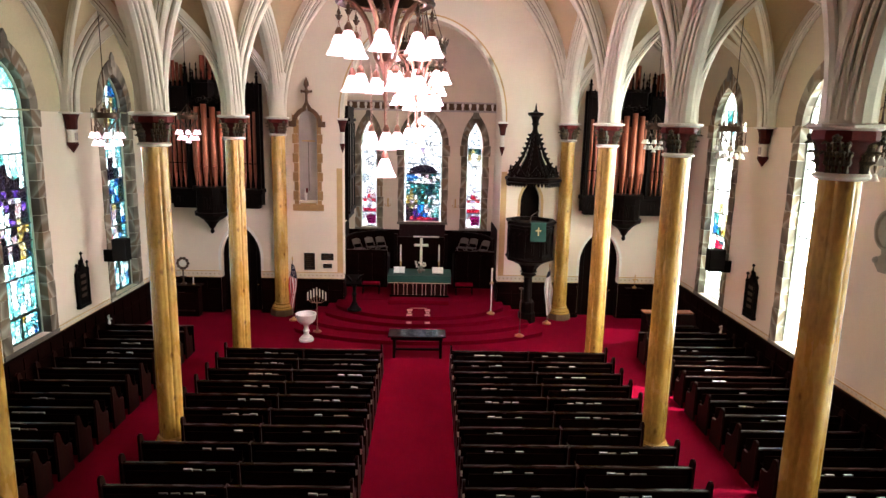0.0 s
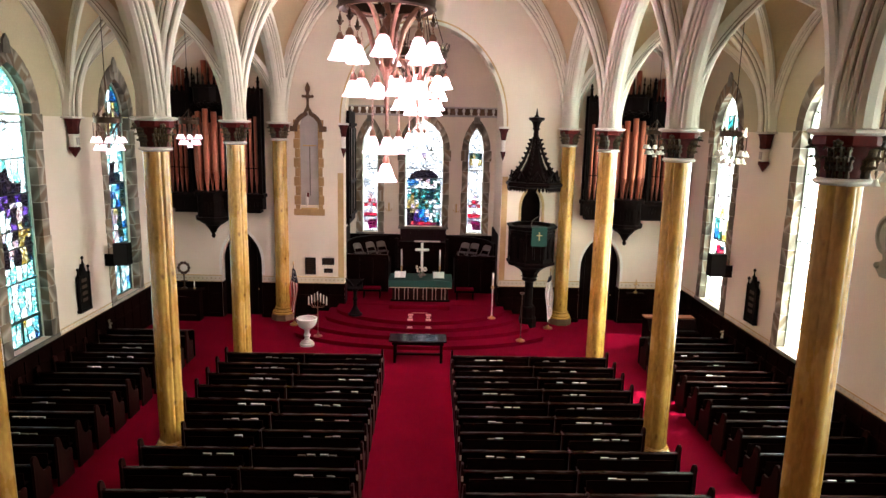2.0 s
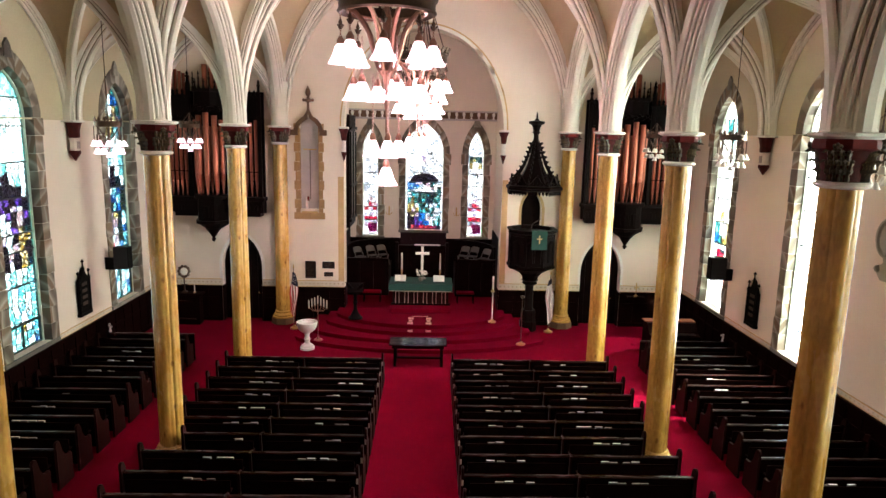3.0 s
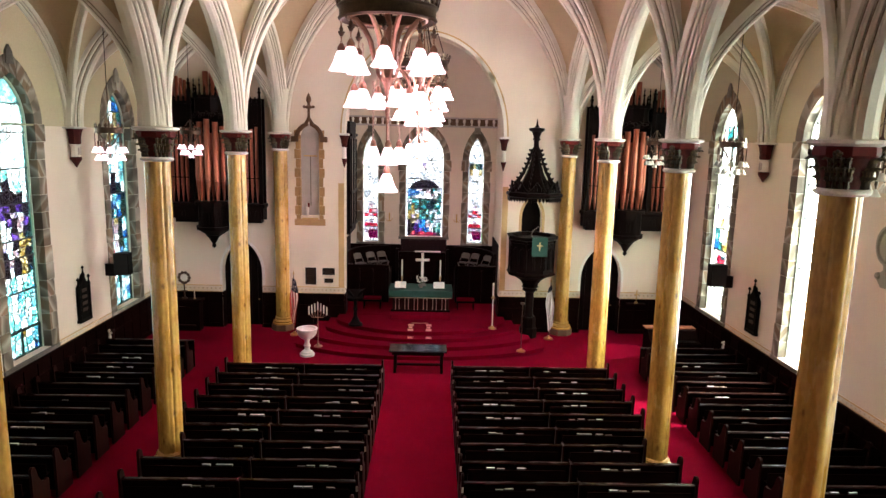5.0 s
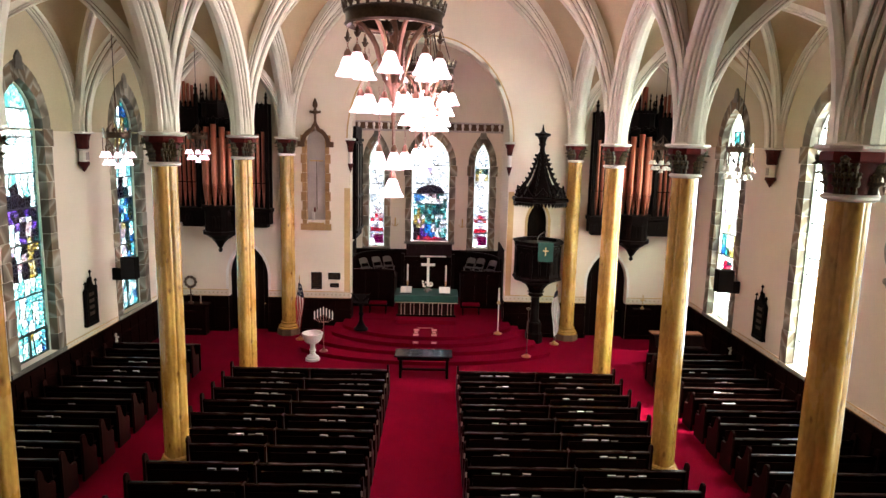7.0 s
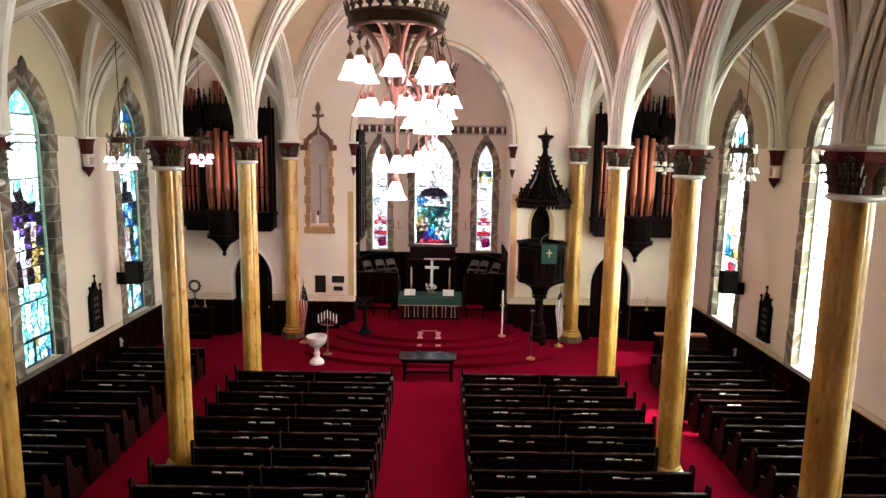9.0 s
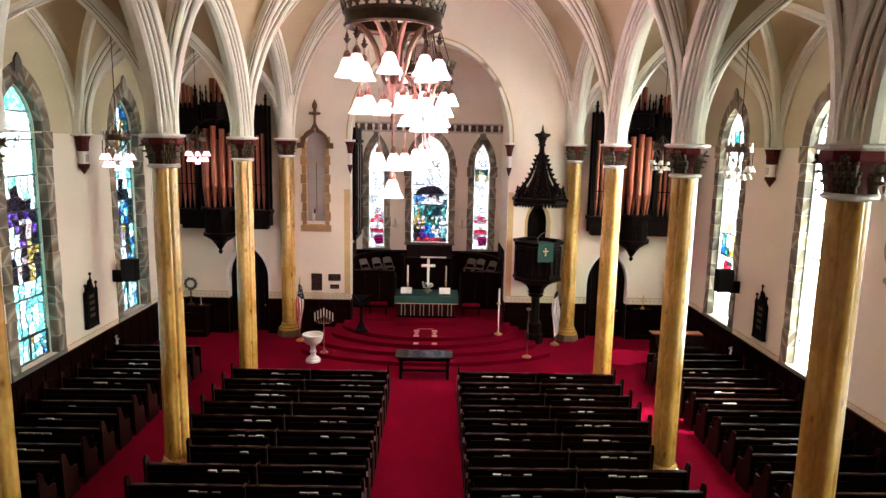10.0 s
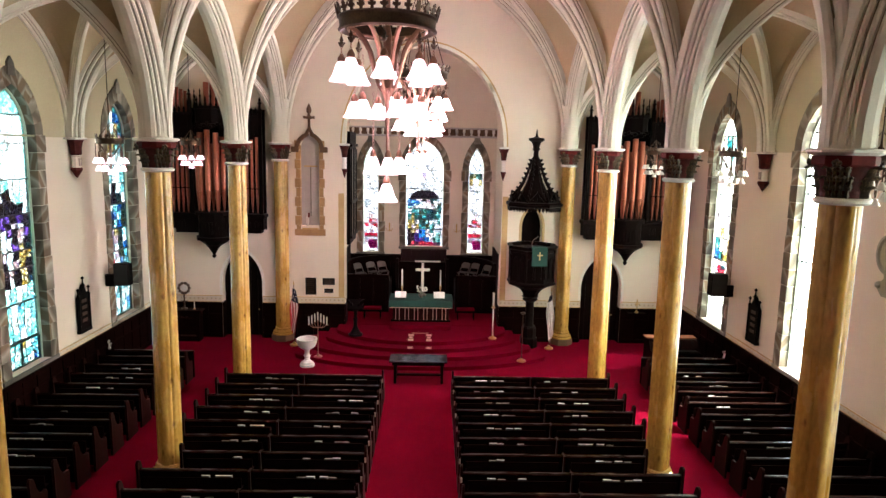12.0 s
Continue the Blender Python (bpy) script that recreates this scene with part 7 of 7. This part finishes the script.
def aisle_chandelier(x, y, lit):
    lab = "small bronze aisle chandelier with lit glass bells" if lit else "small bronze aisle chandelier with unlit glass bells"
    t = thing("aisle_chandelier", x, y, 6.665, lab, "chandelier", "aisle chandeliers")
    R = 0.31
    bm = new_bm()
    hoop(bm, [(R - 0.02, 7.535), (R + 0.02, 7.515), (R + 0.01, 7.555), (R + 0.01, 7.635), (R + 0.03, 7.655), (R - 0.02, 7.655), (R - 0.02, 7.545)], 24, (x, y))
    crown = part("crown_band", bm, BRONZE, t)
    bm = new_bm()
    prism(bm, [(-0.02, 7.655), (0.02, 7.655), (0.04, 7.705), (0.0, 7.765), (-0.04, 7.705)], lambda u, v, d: (R + 0.01 + d, u, v), -0.008, 0.008)
    fl = mesh_of("fleuron", bm, BRONZE, None)
    for k in range(14):
        piece("fleuron", fl, crown, pose(x, y, 0, 0, 0, 360 / 14 * k))
    bm = new_bm()
    lathe(bm, [(0.008, 6.895), (0.03, 6.965), (0.02, 7.115), (0.05, 7.215), (0.02, 7.315), (0.03, 7.515), (0.012, 8.015)], 8, (x, y))
    part("stem", bm, BRONZE, t)
    for k in range(6):
        a = 2 * math.pi * k / 6
        bm = new_bm()
        tube(bm, [(x + r * math.cos(a), y + r * math.sin(a), z) for r, z in ((0.31, 7.535), (0.2, 7.415), (0.1, 7.255), (0.03, 7.215))], 0.012, 5)
        part("arm", bm, BRONZE, t)
        bm = new_bm()
        chain(bm, (x + 0.3 * math.cos(a), y + 0.3 * math.sin(a), 7.655), (x, y, 8.015), 0.008)
        part("hanging_chain", bm, BRONZE, t)
    for n, r, z, sr, sh, zt in ((8, 0.33, 7.035, 0.095, 0.14, 7.515), (6, 0.27, 6.845, 0.095, 0.14, 7.315), (1, 0.0, 6.755, 0.09, 0.13, 6.965)):
        for k in range(n):
            a = 2 * math.pi * (k + 0.5) / n
            px, py = x + r * math.cos(a), y + r * math.sin(a)
            bm = new_bm()
            tube(bm, [(px, py, z + sh - 0.01), (px, py, zt), (x + r * 0.7 * math.cos(a), y + r * 0.7 * math.sin(a), zt + 0.04)], 0.012, 5)
            part("drop", bm, BRONZE, t)
            bm = new_bm()
            bell_shade(bm, px, py, z, sr, sh)
            part("glass_bell", bm, SHADES[0] if lit else SHADE_OFF, t, "glowing opal glass bell" if lit else "unlit opal glass bell", smooth=60)
            bm = new_bm()
            bulb(bm, px, py, z + 0.045, 0.03)
            part("bulb", bm, BULBS[0] if lit else SHADE_OFF, t, smooth=60)
    bm = new_bm()
    chain(bm, (x, y, 7.995), (x, y, 11.6), 0.013)
    part("main_chain", bm, IRON, t)
    return t


for x, y, lit in ((-7.83, 16.66, True), (-7.83, 22.2, True), (7.83, 16.5, False), (7.83, 22.2, False), (7.83, 11.0, False)):
    aisle_chandelier(x, y, lit)

# ---- things on the aisle walls ----
def loudspeaker(x0, x1, y, z0, z1, s):
    t = thing("loudspeaker", (x0 + x1) / 2, y, z0, "black box loudspeaker bracketed beside the window", "loudspeaker", "loudspeakers")
    bm = new_bm()
    box(bm, x0, x1, y, y + 0.32, z0, z1, 0.015)
    part("cabinet", bm, IRON, t)
    bm = new_bm()
    box(bm, x0 + 0.02, x1 - 0.02, y - 0.018, y - 0.001, z0 + 0.02, z1 - 0.02, 0.006)
    part("grille", bm, SPEAKER, t)
    bm = new_bm()
    xa, xb = sorted((s * (WALL_X - 0.002), (x0 if s < 0 else x1) - 0.002 * s))
    box(bm, xa, xb, y + 0.12, y + 0.2, z0 - 0.05, z0 + 0.35, 0.01)
    part("bracket", bm, IRON, t)


loudspeaker(-10.02, -9.54, 20.9, 2.94, 3.66, -1)
loudspeaker(9.55, 10.08, 20.9, 2.92, 3.66, 1)


def tablet(s, yc):
    to3 = wall_to3(s)
    t = thing("gothic_tablet", s * WALL_X, yc, 1.885, "black carved gothic memorial tablet with three pinnacles", "memorial tablet", "memorial tablets")
    bm = new_bm()
    prism(bm, [(yc - 0.29, 1.895), (yc + 0.29, 1.895), (yc + 0.29, 2.905), (yc - 0.29, 2.905)], to3, -0.10, -0.002)
    part("body", bm, IRON, t, smooth=None)
    bm = new_bm()
    prism(bm, [(yc - 0.27, 2.905), (yc + 0.27, 2.905), (yc + 0.1, 3.075), (yc, 3.275), (yc - 0.1, 3.075)], to3, -0.12, -0.003)
    part("gable", bm, IRON, t, smooth=None)
    for dy, top in ((-0.3, 3.215), (0.0, 3.535), (0.3, 3.215)):
        bm = new_bm()
        c = to3(yc + dy, 0, -0.09)
        base_z = 1.855 if dy else 3.155
        lathe(bm, [(0.045, base_z), (0.045, top - 0.32), (0.06, top - 0.28), (0.025, top - 0.2), (0.02, top - 0.1), (0.055, top - 0.07), (0.01, top)], 8, (c[0], c[1]))
        part("pinnacle", bm, IRON, t)
    bm = new_bm()
    prism(bm, [(yc - 0.33, 1.805), (yc + 0.33, 1.805), (yc + 0.33, 1.894), (yc - 0.33, 1.894)], to3, -0.13, -0.003)
    part("foot", bm, IRON, t, smooth=None)
    for k in range(4):
        z = 2.775 - 0.2 * k
        bm = new_bm()
        prism(bm, [(yc - 0.14, z - 0.05), (yc + 0.14, z - 0.05), (yc + 0.14, z + 0.05), (yc - 0.14, z + 0.05)], to3, -0.108, -0.101)
        part("inscription", bm, BRONZE, t, smooth=None)


tablet(-1, 19.5)
tablet(1, 19.4)

# carved cartouche on the right wall
CY = 13.9
t = thing("wall_cartouche", WALL_X, CY, 4.52, "grey carved relief cartouche on the aisle wall", "cartouche")
bm = new_bm()
prism(bm, [(CY + 0.30 * math.cos(a), 5.44 + 0.38 * math.sin(a)) for a in [2 * math.pi * i / 28 for i in range(28)]], wall_to3(1), -0.05, -0.002)
part("shield", bm, CARTOUCHE, t, smooth=None)
bm = new_bm()
tube(bm, [(WALL_X - 0.05, CY + 0.36 * math.cos(a), 5.47 + 0.42 * math.sin(a)) for a in [2 * math.pi * i / 28 for i in range(28)]], 0.05, 6, True)
part("scroll_rim", bm, CARTOUCHE, t)
bm = new_bm()
prism(bm, [(CY + u, v) for u, v in ((-0.1, 5.06), (-0.07, 4.92), (-0.2, 4.82), (-0.26, 4.68), (-0.1, 4.52), (0.1, 4.52), (0.26, 4.68), (0.2, 4.82), (0.07, 4.92), (0.1, 5.06))], wall_to3(1), -0.07, -0.003)
part("pendant", bm, CARTOUCHE, t, smooth=None)
for sy in (-1, 1):
    bm = new_bm()
    ball(bm, WALL_X - 0.06, CY + sy * 0.22, 4.76, 0.085, 8)
    part("volute", bm, CARTOUCHE, t)

# small white vases of flowers on the wainscot ledge
for x, y, z in ((-10.2, 20.75, 0.80), (10.2, 20.95, 0.69)):
    t = thing("wall_bracket", x, y, z, "small white vase on a little wall bracket", "wall vase", "wall vases")
    s = 1 if x > 0 else -1
    bm = new_bm()
    box(bm, min(x - 0.05, x + 0.05), max(x - 0.05, x + 0.05), y - 0.06, y + 0.06, z, z + 0.03)
    part("shelf", bm, WOOD, t)
    bm = new_bm()
    lathe(bm, [(0.03, z + 0.031), (0.05, z + 0.1), (0.025, z + 0.16), (0.035, z + 0.2)], 8, (x, y))
    part("vase", bm, WHITE, t)
    bm = new_bm()
    for i in range(6):
        ball(bm, x + 0.03 * math.cos(i), y + 0.05 * math.cos(i * 2.1), z + 0.22 + 0.025 * i, 0.03, 6)
    part("blossoms", bm, PETAL, t)

# ---- side altar, left aisle end ----
t = thing("side_altar", -9.2, 24.65, 0, "dark wooden side altar table against the wainscot", "side altar")
bm = new_bm()
box(bm, -9.85, -8.5, 24.4, 24.9, 1.17, 1.24, 0.012)
part("top", bm, WOOD, t)
bm = new_bm()
box(bm, -9.75, -8.6, 24.48, 24.88, 0.0, 1.169)
part("body", bm, WOOD, t)
for z0, z1, x0, x1 in ((0.91, 0.97, -9.6, -8.75), (0.2, 0.26, -9.6, -8.75)):
    bm = new_bm()
    box(bm, x0, x1, 24.455, 24.479, z0, z1)
    part("moulding", bm, PEWCAP, t)
t = thing("standing_cross", -9.2, 24.65, 1.24, "dark standing cross with a rayed head", "cross")
bm = new_bm()
lathe(bm, [(0.12, 1.242), (0.12, 1.27), (0.05, 1.31), (0.02, 1.37)], 10, (-9.2, 24.65))
part("foot", bm, BRONZE, t)
bm = new_bm()
box(bm, -9.225, -9.175, 24.63, 24.67, 1.35, 1.91, 0.006)
box(bm, -9.33, -9.07, 24.632, 24.668, 1.53, 1.58, 0.006)
part("cross", bm, BRONZE, t)
bm = new_bm()
tube(bm, [(-9.2 + 0.2 * math.cos(2 * math.pi * i / 20), 24.66, 2.07 + 0.2 * math.sin(2 * math.pi * i / 20)) for i in range(20)], 0.03, 6, True)
head = part("wreath_head", bm, BRONZE, t)
for k in range(10):
    a = 2 * math.pi * k / 10
    bm = new_bm()
    ball(bm, -9.2 + 0.2 * math.cos(a), 24.66, 2.07 + 0.2 * math.sin(a), 0.065, 6)
    part("boss", bm, BRONZE, head)
bm = new_bm()
lathe(bm, [(0.01, -0.02), (0.12, -0.012), (0.12, 0.012), (0.01, 0.02)], 16)
bmesh.ops.transform(bm, matrix=pose(-9.2, 24.66, 2.07, 90), verts=bm.verts)
part("medallion", bm, WHITE, t)
for x in (-9.62, -8.82):
    t = thing("side_candle", x, 24.65, 1.24, "white candle in a low holder on the side altar", "candle", "side altar candles")
    bm = new_bm()
    lathe(bm, [(0.05, 1.242), (0.05, 1.26), (0.025, 1.29)], 8, (x, 24.65))
    part("holder", bm, BRASS, t)
    bm = new_bm()
    lathe(bm, [(0.018, 1.29), (0.018, 1.53), (0.004, 1.55)], 8, (x, 24.65))
    part("candle", bm, WAX, t)

# ---- organ console, right aisle end ----
t = thing("organ_console", 8.6, 21.65, 0, "dark wooden organ console with a pale brown lid", "organ console")
bm = new_bm()
prism(bm, [(21.25, 0), (22.25, 0), (22.25, 1.15), (21.8, 1.15), (21.55, 0.85), (21.25, 0.82)], lambda u, v, d: (d, u, v), 7.9, 9.6)
part("case", bm, WOOD, t, smooth=None)
LIDWOOD = mat("brown_oak", (0.16, 0.055, 0.028), 0.6, var=0.3, big=2, fine=24, stretch=(1, 6, 6), spec=0.15)
bm = new_bm()
box(bm, 7.86, 9.64, 21.9, 22.29, 1.152, 1.19, 0.01)
part("lid", bm, LIDWOOD, t, "pale brown lid")
bm = new_bm()
box(bm, 8.05, 9.45, 21.27, 21.53, 0.852, 0.87)
part("keyboard", bm, CASE, t)
t = thing("organ_bench", 8.75, 20.95, 0, "brown wooden organ bench before the console", "bench")
bm = new_bm()
box(bm, 8.05, 9.5, 20.77, 21.11, 0.62, 0.67, 0.01)
part("seat", bm, LIDWOOD, t)
for x in (8.15, 9.3):
    bm = new_bm()
    box(bm, x, x + 0.08, 20.79, 21.09, 0, 0.62)
    part("leg", bm, PEWEND, t)
t = thing("brass_cross", 8.45, 24.95, 1.3, "small brass cross on a shelf before the wainscot", "cross")
bm = new_bm()
box(bm, 8.1, 8.8, 24.8, 25.1, 1.26, 1.3, 0.008)
part("shelf", bm, WOOD, t)
bm = new_bm()
lathe(bm, [(0.08, 1.301), (0.08, 1.33), (0.02, 1.38)], 10, (8.45, 24.95))
part("foot", bm, BRASS, t)
bm = new_bm()
box(bm, 8.432, 8.468, 24.935, 24.965, 1.36, 1.85)
box(bm, 8.35, 8.55, 24.937, 24.963, 1.64, 1.68)
part("cross", bm, BRASS, t)
